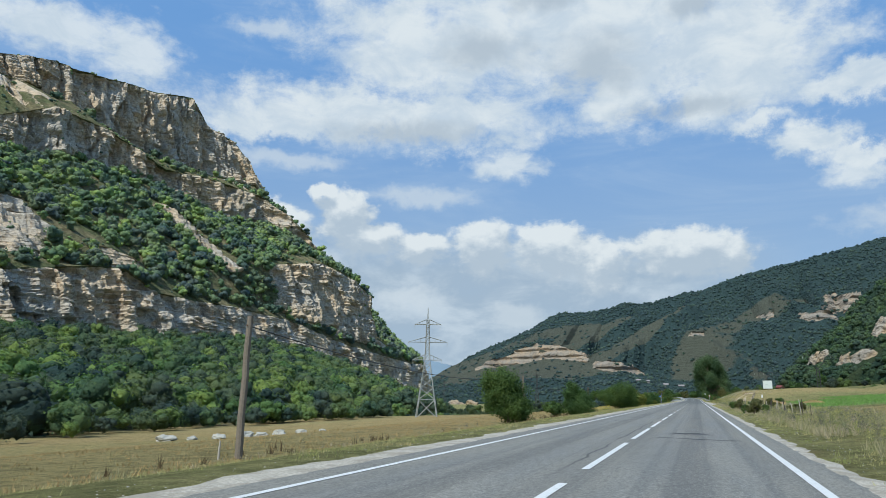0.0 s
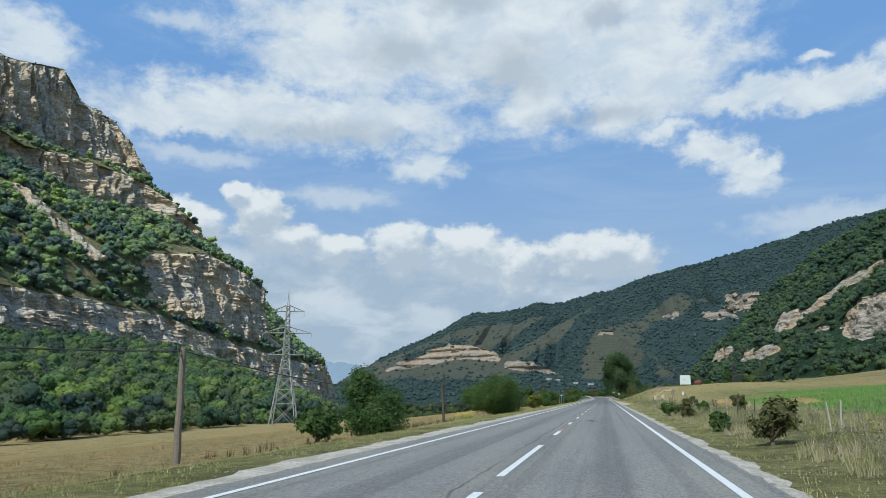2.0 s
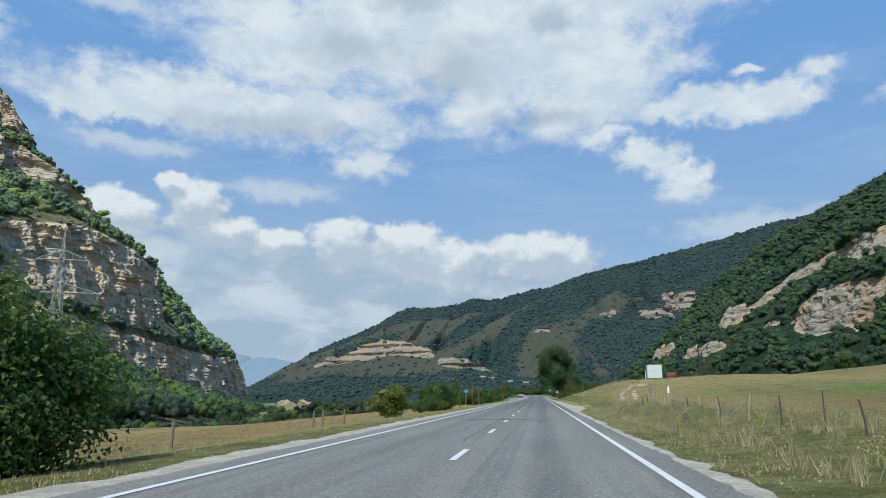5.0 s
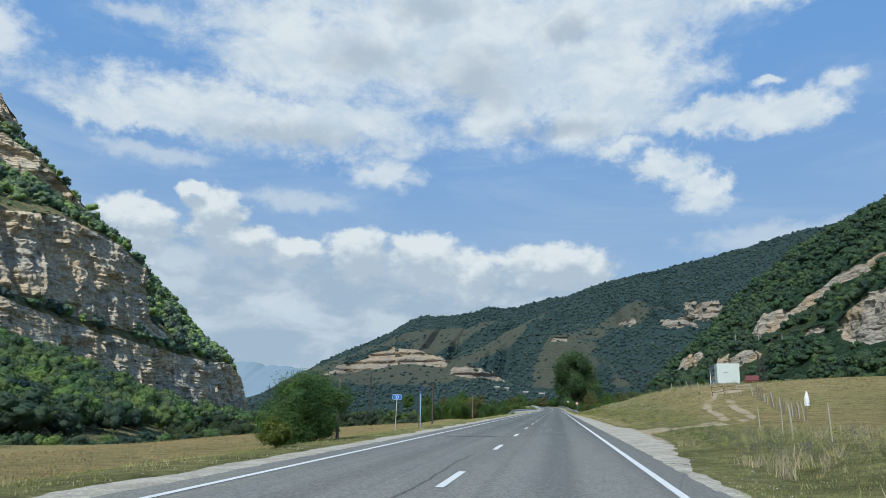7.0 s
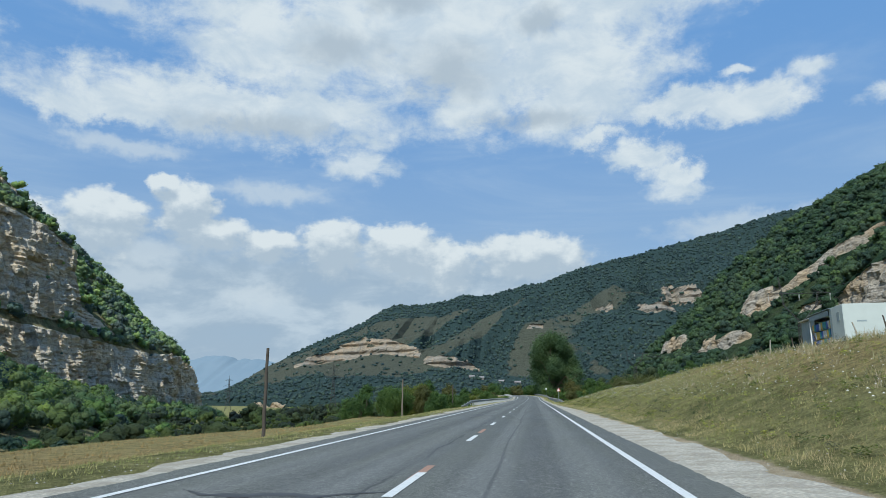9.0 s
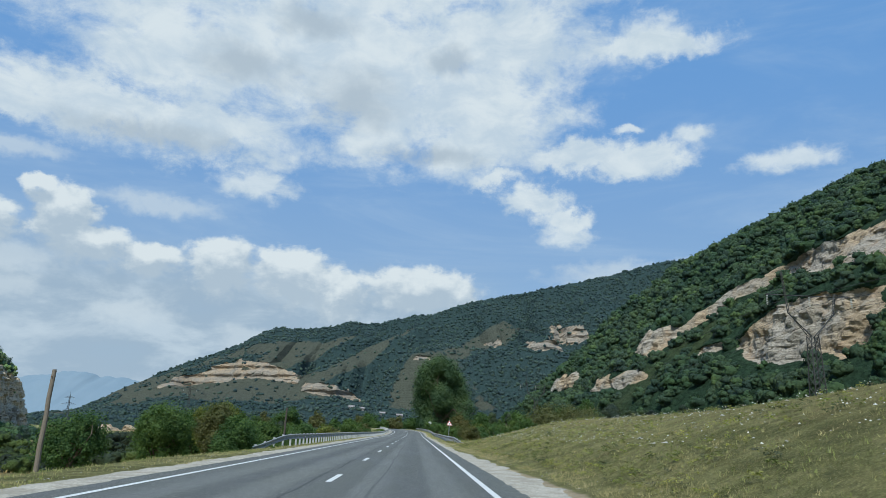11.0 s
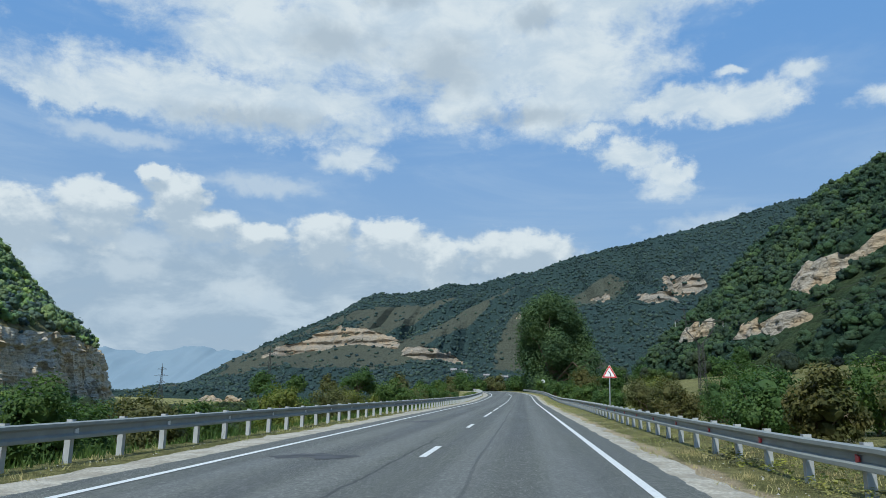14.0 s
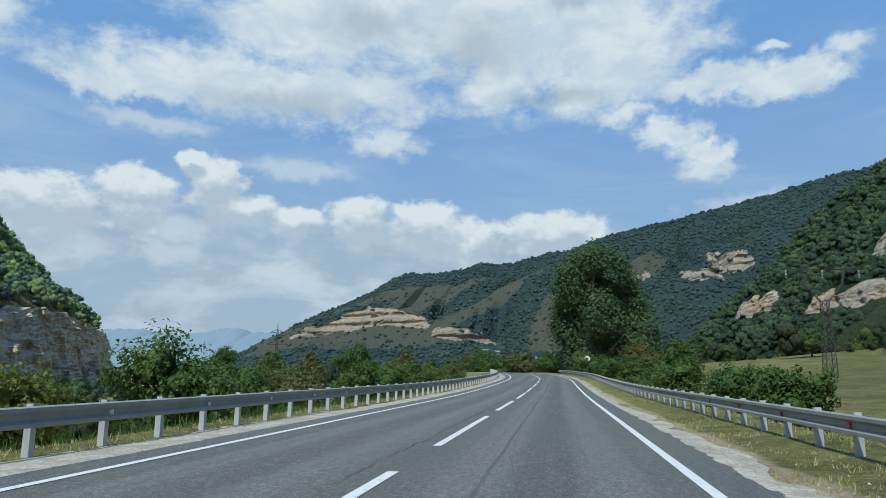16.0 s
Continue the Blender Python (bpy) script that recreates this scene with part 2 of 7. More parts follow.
    relief = n.math("ADD", n.math("ADD", n.math("MULTIPLY", strata, 1.6 * layer), n.math("MULTIPLY", seam, 0.8 * layer)), n.math("ADD", n.math("MULTIPLY", fine, 2.0 - 1.1 * layer), n.math("MULTIPLY", n.math("MINIMUM", block, 0.3), 3.2 - 1.6 * layer)))
    bump(n, b, relief, 1.0, 0.6 / bed ** 0.8)
    return m


def leaf_material(name, dark, light, scale=0.15, through=0.35, clumps=0.0):
    """clumps: leaf tufts a metre on crowns that are built as masses."""
    m, n, b = material(name, 0.6)
    island = n.add("ShaderNodeNewGeometry").outputs["Random Per Island"]
    c = n.mix(n.ramp(n.noise(place(n), scale, 3.0, 0.6), 0.36, 0.64), dark, light)
    c = n.mix(n.ramp(island, 0.0, 1.0, 0.0, 0.55), c, n.mix(1.0, c, (1.7, 1.5, 1.1), "MULTIPLY"))
    # each tree of a wood has its own tone
    tone = n.math("ADD", n.add("ShaderNodeAttribute", {"attribute_name": "tone"}).outputs["Fac"], 1.0)
    c = n.mix(1.0, c, n.add("ShaderNodeCombineXYZ", None, X=tone, Y=tone, Z=1.0).outputs[0], "MULTIPLY")
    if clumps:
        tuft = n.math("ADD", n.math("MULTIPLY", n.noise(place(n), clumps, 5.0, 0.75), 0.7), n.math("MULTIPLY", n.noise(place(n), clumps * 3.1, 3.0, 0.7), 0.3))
        # shade in the gaps between tufts is painted into the leaf colour
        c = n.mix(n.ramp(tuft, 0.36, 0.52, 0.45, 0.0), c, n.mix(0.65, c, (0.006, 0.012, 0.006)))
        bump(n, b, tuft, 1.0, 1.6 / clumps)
    n.put(b.inputs["Base Color"], c)
    b.inputs["Specular IOR Level"].default_value = 0.14
    glow = n.add("ShaderNodeBsdfTranslucent", None, Color=n.mix(1.0, c, (1.2, 1.4, 0.6), "MULTIPLY"))
    both = n.add("ShaderNodeMixShader", None, i0=through, i1=b.outputs[0], i2=glow.outputs[0])
    n.put(m.node_tree.nodes["Material Output"].inputs["Surface"], both)
    return m


def ground_material():
    m, n, b = material("meadow", 0.95)
    b.inputs["Specular IOR Level"].default_value = 0.08
    p = place(n)
    xyz = n.add("ShaderNodeSeparateXYZ", None, Vector=p)
    wide = n.noise(n.stretch(p, 1.0, 0.45, 1.0), 0.05, 6.0, 0.6)
    mid = n.noise(p, 0.35, 6.0, 0.65)
    fine = n.noise(p, 6.0, 6.0, 0.7)
    green = n.add("ShaderNodeAttribute", {"attribute_name": "green"}).outputs["Fac"]
    bare = n.add("ShaderNodeAttribute", {"attribute_name": "bare"}).outputs["Fac"]
    c = n.mix(n.ramp(wide, 0.35, 0.65), (0.44, 0.32, 0.145), (0.38, 0.31, 0.135))
    lush = n.mix(n.ramp(mid, 0.35, 0.65), (0.19, 0.198, 0.070), (0.31, 0.285, 0.118))
    c = n.mix(n.ramp(n.math("ADD", green, n.math("MULTIPLY_ADD", mid, 1.0, -0.5)), 0.3, 0.75), c, lush)
    c = n.mix(n.ramp(mid, 0.30, 0.52, 0.8, 0.0), c, n.mix(0.6, c, (0.11, 0.09, 0.04)))
    tuft = n.noise(p, 1.7, 6.0, 0.7)
    c = n.mix(n.ramp(tuft, 0.38, 0.58, 0.75, 0.0), c, n.mix(0.65, c, (0.075, 0.075, 0.03)))
    c = n.mix(n.ramp(tuft, 0.56, 0.72, 0.0, 0.6), c, (0.36, 0.30, 0.15))
    c = n.mix(n.ramp(fine, 0.36, 0.58, 0.55, 0.0), c, n.mix(0.5, c, (0.07, 0.070, 0.026)))
    blades = n.noise(p, 19.0, 4.0, 0.75)
    c = n.mix(n.ramp(blades, 0.50, 0.66, 0.0, 0.8), c, n.mix(0.55, c, (0.52, 0.45, 0.21)))
    c = n.mix(n.ramp(blades, 0.32, 0.46, 0.45, 0.0), c, n.mix(0.5, c, (0.06, 0.064, 0.024)))
    c = n.mix(n.math("MULTIPLY", n.add("ShaderNodeAttribute", {"attribute_name": "crop"}).outputs["Fac"], n.ramp(n.math("ADD", tuft, n.math("MULTIPLY", fine, 0.4)), 0.45, 0.75, 1.0, 0.55)), c, (0.15, 0.27, 0.07))
    c = n.mix(n.math("MULTIPLY", n.add("ShaderNodeAttribute", {"attribute_name": "slope"}).outputs["Fac"], n.ramp(n.noise(n.stretch(p, 1.0, 0.5, 1.0), 0.09, 6.0, 0.65), 0.38, 0.62, 0.85, 0.25)), c, n.mix(0.75, c, (0.085, 0.088, 0.036)))
    soil = n.mix(n.ramp(n.math("MULTIPLY_ADD", n.noise(p, 1.3, 5.0, 0.7), 0.7, n.math("MULTIPLY", n.noise(p, 14.0, 4.0, 0.8), 0.5)), 0.42, 0.78), (0.43, 0.33, 0.205), (0.58, 0.48, 0.33))
    c = n.mix(n.ramp(n.math("ADD", bare, n.math("MULTIPLY_ADD", mid, 0.8, -0.4)), 0.4, 0.6), c, soil)
    n.put(b.inputs["Base Color"], c)
    bump(n, b, n.math("ADD", n.math("ADD", fine, mid), n.math("MULTIPLY", blades, 0.4)), 1.0, 0.22)
    return m


def asphalt_material():
    m, n, b = material("asphalt", 0.75)
    p = place(n)
    xyz = n.add("ShaderNodeSeparateXYZ", None, Vector=p)
    grit = n.noise(p, 55.0, 3.0, 0.7)
    mottle = n.noise(n.stretch(p, 1.0, 0.35, 1.0), 17.0, 4.0, 0.85)
    patch = n.noise(n.stretch(p, 0.9, 0.09, 1.0), 1.0, 6.0, 0.65)
    long = n.noise(n.stretch(p, 2.2, 0.006, 1.0), 1.0, 4.0, 0.6)
    older = n.ramp(n.math("ADD", xyz.outputs[1], n.math("MULTIPLY", patch, 40.0)), 150.0, 235.0)
    c = n.mix(older, (0.208, 0.196, 0.162), (0.086, 0.090, 0.074))
    c = n.mix(n.ramp(patch, 0.38, 0.62, 0.8, 0.0), c, n.mix(0.45, c, (0.045, 0.045, 0.045)))
    # two polished wheel tracks in each lane, dark drips between them
    lane = n.math("ABSOLUTE", n.math("SUBTRACT", n.math("ABSOLUTE", n.math("ADD", xyz.outputs[0], n.math("MULTIPLY_ADD", long, 0.5, -0.25))), 1.8))
    c = n.mix(n.ramp(n.math("ABSOLUTE", n.math("SUBTRACT", lane, 0.8)), 0.15, 0.55, 0.30, 0.0), c, (0.19, 0.19, 0.175))
    c = n.mix(n.ramp(lane, 0.1, 0.5, 0.35, 0.0), c, (0.05, 0.05, 0.05))
    c = n.mix(n.ramp(long, 0.40, 0.50, 0.5, 0.0), c, n.mix(0.5, c, (0.04, 0.04, 0.04)))
    c = n.mix(n.ramp(mottle, 0.34, 0.50, 0.55, 0.0), c, n.mix(0.5, c, (0.03, 0.03, 0.028)))
    c = n.mix(n.ramp(mottle, 0.54, 0.70, 0.0, 0.55), c, (0.30, 0.295, 0.265))
    c = n.mix(n.ramp(grit, 0.50, 0.72, 0.0, 0.75), c, (0.33, 0.33, 0.30))
    c = n.mix(n.ramp(grit, 0.28, 0.44, 0.7, 0.0), c, (0.03, 0.032, 0.032))
    # single stones of the mix
    cell = n.add("ShaderNodeSeparateColor", None, Color=n.add("ShaderNodeTexVoronoi", None, Vector=n.stretch(p, 1.0, 0.7, 1.0), Scale=34.0).outputs["Color"])
    tone = n.ramp(cell.outputs[0], 0.0, 1.0, 0.80, 1.24)
    c = n.mix(1.0, c, n.add("ShaderNodeCombineXYZ", None, X=tone, Y=tone, Z=tone).outputs[0], "MULTIPLY")
    # a straight paving joint in each lane
    joint = n.math("ABSOLUTE", n.math("SUBTRACT", xyz.outputs[0], n.math("MULTIPLY_ADD", n.noise(n.stretch(p, 0.0, 0.08, 0.0), 1.0, 2.0), 0.3, 0.95)))
    c = n.mix(n.math("MULTIPLY", n.ramp(joint, 0.01, 0.05, 0.5, 0.0), n.ramp(xyz.outputs[1], 170.0, 182.0)), c, (0.035, 0.035, 0.035))
    seam = n.math("ABSOLUTE", n.math("SUBTRACT", xyz.outputs[0], n.math("MULTIPLY_ADD", n.noise(n.stretch(p, 0.0, 0.25, 0.0), 1.0, 4.0, 0.7), 0.5, -0.65)))
    c = n.mix(n.math("MULTIPLY", n.ramp(seam, 0.012, 0.045, 0.75, 0.0), n.ramp(n.noise(n.stretch(p, 0.0, 0.05, 0.0), 1.0), 0.44, 0.52)), c, (0.03, 0.03, 0.03))
    crack = n.add("ShaderNodeTexVoronoi", {"feature": "DISTANCE_TO_EDGE"}, Vector=n.stretch(p, 0.5, 0.16, 1.0), Scale=1.3).outputs["Distance"]
    c = n.mix(n.math("MULTIPLY", n.ramp(crack, 0.0, 0.010, 0.28, 0.0), n.ramp(n.noise(p, 0.13), 0.50, 0.60)), c, (0.03, 0.03, 0.03))
    n.put(b.inputs["Base Color"], c)
    n.put(b.inputs["Roughness"], n.ramp(patch, 0.3, 0.7, 0.62, 0.85))
    bump(n, b, n.math("ADD", grit, n.math("MULTIPLY", mottle, 0.6)), 0.6, 0.008)
    return m


def paint_material(name, colour, wear=0.5):
    m, n, b = material(name, 0.6)
    p = place(n)
    f = n.noise(p, 14.0, 6.0, 0.75)
    n.put(b.inputs["Base Color"], n.mix(n.ramp(f, 0.60 - 0.25 * wear, 0.80, 0.0, 0.8), colour, (0.16, 0.16, 0.155)))
    bump(n, b, f, 0.3, 0.004)
    return m


def gravel_material():
    m, n, b = material("shoulder_gravel", 0.95)
    p = place(n)
    cell = n.add("ShaderNodeTexVoronoi", None, Vector=p, Scale=14.0)
    small = n.noise(p, 30.0, 4.0, 0.7)
    c = n.mix(n.ramp(n.noise(p, 1.1, 6.0, 0.72), 0.40, 0.60), (0.40, 0.35, 0.265), (0.60, 0.545, 0.44))
    c = n.mix(n.ramp(cell.outputs["Distance"], 0.2, 0.7, 0.0, 0.45), c, (0.20, 0.185, 0.16))
    c = n.mix(n.ramp(small, 0.3, 0.7, 0.3, 0.0), c, (0.25, 0.23, 0.19))
    n.put(b.inputs["Base Color"], c)
    bump(n, b, n.math("SUBTRACT", small, cell.outputs["Distance"]), 0.7, 0.03)
    return m


MEADOW, ASPHALT, GRAVEL = ground_material(), asphalt_material(), gravel_material()
LINE = paint_material("white_road_paint", (0.66, 0.66, 0.635), 0.45)
FADED = paint_material("faded_orange_paint", (0.38, 0.19, 0.11), 1.0)
TAR = plain("tar_stain", (0.055, 0.055, 0.056), 0.7, 0.0, 3.0, 0.5)
CLIFF = rock_material("limestone_cliff", (0.68, 0.54, 0.37), (0.58, 0.52, 0.425), (0.26, 0.225, 0.12), (0.15, 0.165, 0.075), 0.5, False, 0.7)
PALE_CLIFF = rock_material("pale_cliff", (0.50, 0.385, 0.255), (0.45, 0.40, 0.33), (0.068, 0.092, 0.040), (0.036, 0.066, 0.036), 0.45, True, 0.4)
# turf and forest floor carry a blue tint that stands for aerial haze
FAR_SLOPE = rock_material("hazed_far_slope", (0.36, 0.285, 0.20), (0.30, 0.265, 0.215), (0.096, 0.103, 0.076), (0.042, 0.070, 0.066), 0.24, True, 0.75)
LEAF_NEAR = leaf_material("roadside_leaves", (0.050, 0.092, 0.030), (0.085, 0.135, 0.042), 0.8)
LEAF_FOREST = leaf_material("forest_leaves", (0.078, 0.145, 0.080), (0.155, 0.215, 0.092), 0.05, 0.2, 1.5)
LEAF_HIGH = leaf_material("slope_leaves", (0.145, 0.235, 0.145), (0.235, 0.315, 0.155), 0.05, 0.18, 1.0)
# bluish leaves: haze over the valley put into their colour
LEAF_FAR = leaf_material("hazed_far_leaves", (0.046, 0.081, 0.086), (0.066, 0.104, 0.099), 0.008, 0.15, 0.45)
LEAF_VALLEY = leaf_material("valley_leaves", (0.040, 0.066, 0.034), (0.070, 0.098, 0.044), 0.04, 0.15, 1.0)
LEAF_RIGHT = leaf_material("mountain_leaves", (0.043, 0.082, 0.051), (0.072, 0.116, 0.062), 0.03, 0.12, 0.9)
BARK = plain("bark", (0.16, 0.12, 0.085), 0.95, 0.0, 9.0, 0.5)
WOOD = plain("weathered_wood", (0.20, 0.165, 0.125), 0.9, 0.0, 12.0, 0.45)
STEEL = plain("galvanised_steel", (0.56, 0.58, 0.60), 0.42, 0.75, 6.0, 0.2)
STEEL_DULL = plain("dull_steel", (0.50, 0.51, 0.51), 0.6, 0.45, 6.0, 0.25)

# ---- helpers for shapes ----
rng = np.random.default_rng(7)


def part(name, bm, mat, parent=None, label=""):
    me = bpy.data.meshes.new(name)
    bm.to_mesh(me)
    bm.free()
    me.materials.append(mat)
    ob = new(name, me)
    ob.parent = parent
    if label:
        ob["label"] = label
    return ob


def from_arrays(name, verts, faces, mat, smooth=False, parent=None):
    """A mesh object from arrays of vertices (n, 3) and of faces (m, 3 or 4)."""
    verts, faces = np.asarray(verts, np.float32), np.asarray(faces, np.int32)
    me = bpy.data.meshes.new(name)
    k = faces.shape[1]
    me.vertices.add(len(verts))
    me.vertices.foreach_set("co", verts.ravel())
    me.loops.add(faces.size)
    me.loops.foreach_set("vertex_index", faces.ravel())
    me.polygons.add(len(faces))
    me.polygons.foreach_set("loop_start", np.arange(0, faces.size, k, dtype=np.int32))
    me.polygons.foreach_set("use_smooth", np.full(len(faces), smooth))
    me.update(calc_edges=True)
    me.materials.append(mat)
    ob = new(name, me)
    ob.parent = parent
    return ob


def attribute(ob, name, values):
    ob.data.attributes.new(name, "FLOAT", "POINT").data.foreach_set("value", np.asarray(values, np.float32).ravel())


def grid_faces(rows, cols):
    i = (np.arange(rows - 1)[:, None] * cols + np.arange(cols - 1)[None, :]).ravel()
    return np.stack([i, i + 1, i + cols + 1, i + cols], 1)


def _hash(ix, iy, iz):
    h = (ix * 374761393 + iy * 668265263 + iz * 1274126177) & 0xFFFFFFFF
    h = ((h ^ (h >> 13)) * 1103515245) & 0xFFFFFFFF
    return ((h ^ (h >> 16)) & 0xFFFF) / 32767.5 - 1.0


def vnoise(x, y, z=0.0):
    """Smooth value noise, -1 to 1, on arrays."""
    x, y, z = np.broadcast_arrays(np.asarray(x, float), y, z)
    ix, iy, iz = (np.floor(a).astype(np.int64) for a in (x, y, z))
    fx, fy, fz = x - ix, y - iy, z - iz
    fx, fy, fz = (f * f * (3 - 2 * f) for f in (fx, fy, fz))
    total = 0.0
    for dx in (0, 1):
        for dy in (0, 1):
            for dz in (0, 1):
                w = (fx if dx else 1 - fx) * (fy if dy else 1 - fy) * (fz if dz else 1 - fz)
                total = total + w * _hash(ix + dx, iy + dy, iz + dz)
    return total


def fbm(x, y, z=0.0, octaves=4):
    total, amp, norm = 0.0, 1.0, 0.0
    for k in range(octaves):
        total = total + amp * vnoise(np.asarray(x) * 2 ** k + 17 * k, np.asarray(y) * 2 ** k - 9 * k, np.asarray(z) * 2 ** k + 5 * k)
        norm += amp
        amp *= 0.5
    return total / norm


def step(v, lo, hi):
    t = np.clip((np.asarray(v, float) - lo) / (hi - lo), 0, 1)
    return t * t * (3 - 2 * t)


def tube(bm, a, b, ra, rb, sides=6):
    """A tapered rod from a to b."""
    a, b = Vector(a), Vector(b)
    m = (b - a).to_track_quat("Z", "Y").to_matrix()
    rings = []
    for c, r in ((a, ra), (b, rb)):
        rings.append([bm.verts.new(c + m @ Vector((r * math.cos(2 * math.pi * k / sides), r * math.sin(2 * math.pi * k / sides), 0))) for k in range(sides)])
    for k in range(sides):
        bm.faces.new((rings[0][k], rings[0][(k + 1) % sides], rings[1][(k + 1) % sides], rings[1][k]))
    bm.faces.new(rings[1])
    bm.faces.new(rings[0][::-1])


def polytube(bm, points, radii, sides=9):
    """A round shaft through the given points."""
    rings = []
    for c, r in zip(points, radii):
        rings.append([bm.verts.new((c[0] + r * math.cos(2 * math.pi * k / sides), c[1] + r * math.sin(2 * math.pi * k / sides), c[2])) for k in range(sides)])
    for lo, hi in zip(rings, rings[1:]):
        for k in range(sides):
            bm.faces.new((lo[k], lo[(k + 1) % sides], hi[(k + 1) % sides], hi[k]))
    bm.faces.new(rings[-1])
    bm.faces.new(rings[0][::-1])


def box(bm, lo, hi, bevel=0.0):
    made = bmesh.ops.create_cube(bm, size=1.0)["verts"]
    for v in made:
        v.co = Vector([lo[k] + (v.co[k] + 0.5) * (hi[k] - lo[k]) for k in range(3)])
    if bevel:
        edges = {e for v in made for e in v.link_edges}
        bmesh.ops.bevel(bm, geom=list(edges), offset=bevel, segments=2, affect="EDGES")


# ---- the lie of the land ----
def road_x(y):
    """The road's middle line: straight, then bending to the left."""
    s = np.clip(np.asarray(y, float) - 424.0, 0, 112)
    return -(s ** 2) / (2 * 290.0)


def road_z(y):
    return 1.5 * step(y, 380.0, 500.0)


def ground_z(x, y):
    x, y = np.asarray(x, float), np.asarray(y, float)
    d, rz = x - road_x(y), road_z(y)
    a, b = -(d + 5.2), d - 4.7
    meadow = -0.08 - 0.85 * step(a, 0.3, 8) - 3.9 * step(a, 6, 60) - 1.6 * step(a, 50, 110)
    valley = -0.08 - 2.6 * step(a, 1.0, 8) - 8.5 * step(a, 8, 70) - 4.0 * step(a, 70, 160)
    left = meadow + (valley - meadow) * step(y, 228, 290) + 0.9 * np.exp(-((x + 15) / 5) ** 2 - ((y - 258) / 9) ** 2)
    field = -0.07 + 0.30 * step(b, 0.2, 4) + (0.075 * np.clip(b - 2, 0, 60) + 0.10 * np.clip(b - 45, 0, 200)) * (1 - 0.5 * step(y, 315, 365) * (1 - step(y, 520, 600)))
    bank = 2.5 * step(b, 0.3, 10) * (1 - 0.6 * step(b, 22, 45)) * step(y, 178, 212) * (1 - 0.34 * step(y, 234, 264)) * (1 - step(y, 285, 318))
    sunk = -1.9 * step(b, 1.6, 8) * (1 - step(b, 25, 60)) * step(y, 300, 330)
    right = field + bank + sunk
    near = np.where(a > 0, left + rz, np.where(b > 0, right + rz, rz - 0.10))
    rough = 0.05 * fbm(x * 0.35, y * 0.35) + 0.25 * fbm(x * 0.05, y * 0.05) * step(np.abs(d), 8, 25)
    near = near + rough * step(np.abs(d), 5.0, 7.5)
    far = -14 + 18 * step(x, -60, 80) + 0.10 * np.clip(x - 60, 0, 250)
    return near + (far - near) * step(y, 520, 640)

# ---- ground, road, shoulders ----
def graded(*spans):
    """Marks along a line: spans of (from, to, spacing)."""
    return np.unique(np.concatenate([np.arange(a, b + 1e-6, s) for a, b, s in spans]).round(3))


gx = graded((-3200, -400, 200), (-400, -120, 20), (-120, -30, 4), (-30, -12, 1.2), (-12, 14, 0.5), (14, 50, 1.5), (50, 300, 8), (300, 3200, 145))
gy = graded((-400, -30, 37), (-30, 430, 2.0), (430, 640, 4), (640, 1200, 20), (1200, 5000, 190))
GX, GY = np.meshgrid(gx, gy)
GZ = ground_z(GX, GY)
ground = from_arrays("ground", np.stack([GX, GY, GZ], -1).reshape(-1, 3), grid_faces(len(gy), len(gx)), MEADOW, True)
tagged(ground, "dry summer meadow, yellowed grass with greener strips beside the road", "ground", kind="structure")
GD = GX - road_x(GY)
green = 0.35 + 0.75 * np.exp(-((np.abs(GD) - 7.0) / 2.6) ** 2) + 0.22 * step(GY, 205, 250) - 0.45 * step(-GD, 10, 18) * (1 - step(GY, 170, 230))
green = green + 1.0 * step(GD, 9.5, 11) * (1 - step(GD, 22, 27)) * step(GY, 60, 66) * (1 - step(GY, 104, 112)) + 0.7 * np.exp(-((GD - 32) / 11) ** 2) * step(GY, 100, 120) * (1 - step(GY, 180, 200)) + 0.3 * step(GY, 500, 600) + 0.5 * step(GD, 12, 20) * step(GY, 290, 320)
attribute(ground, "green", green)


def crop_at(d, y):
    """1 where the field is sown with a green crop."""
    edge = 1.5 * fbm(d * 0.15, y * 0.15, 4.0)
    near = step(d + edge, 11.5, 13) * (1 - step(d + edge, 26, 29)) * step(y + edge, 66, 70) * (1 - step(y, 116, 128))
    beyond = step(d + edge, 24, 27) * (1 - step(d, 42, 47)) * step(y + edge, 112, 118) * (1 - step(y, 160, 172))
    return np.clip(near + 0.8 * beyond, 0, 1)


crop = crop_at(GD, GY)
attribute(ground, "crop", crop)
attribute(ground, "slope", step(GD, 16, 30) * step(GY, 270, 320) + 0.8 * step(GD, 40, 70) * (1 - step(GY, 250, 270)))
# the farm track: a gravel mouth at the road, then two ruts up to the gate and the trailer
TRACK = np.array([(5.5, 182.0), (7.8, 180.4), (9.7, 180.7), (11.5, 183.0), (12.2, 187.0), (12.4, 191.5), (13.2, 195.0), (14.6, 199.0), (15.4, 205.0), (17.4, 216.0), (19.5, 225.0)])


def track_gap(x, y):
    """The distance from the farm track's middle line."""
    best = np.full(np.shape(x), 1e3)
    for a, b in zip(TRACK, TRACK[1:]):
        d = b - a
        t = np.clip(((x - a[0]) * d[0] + (y - a[1]) * d[1]) / (d @ d), 0, 1)
        best = np.minimum(best, np.hypot(x - a[0] - t * d[0], y - a[1] - t * d[1]))
    return best


def mouth(y):
    """How far the gravel reaches out on the field side."""
    return np.interp(y, [160, 164.5, 168, 176, 185, 193, 260, 285], [5.0, 5.6, 6.0, 6.3, 6.4, 5.9, 5.6, 4.9])


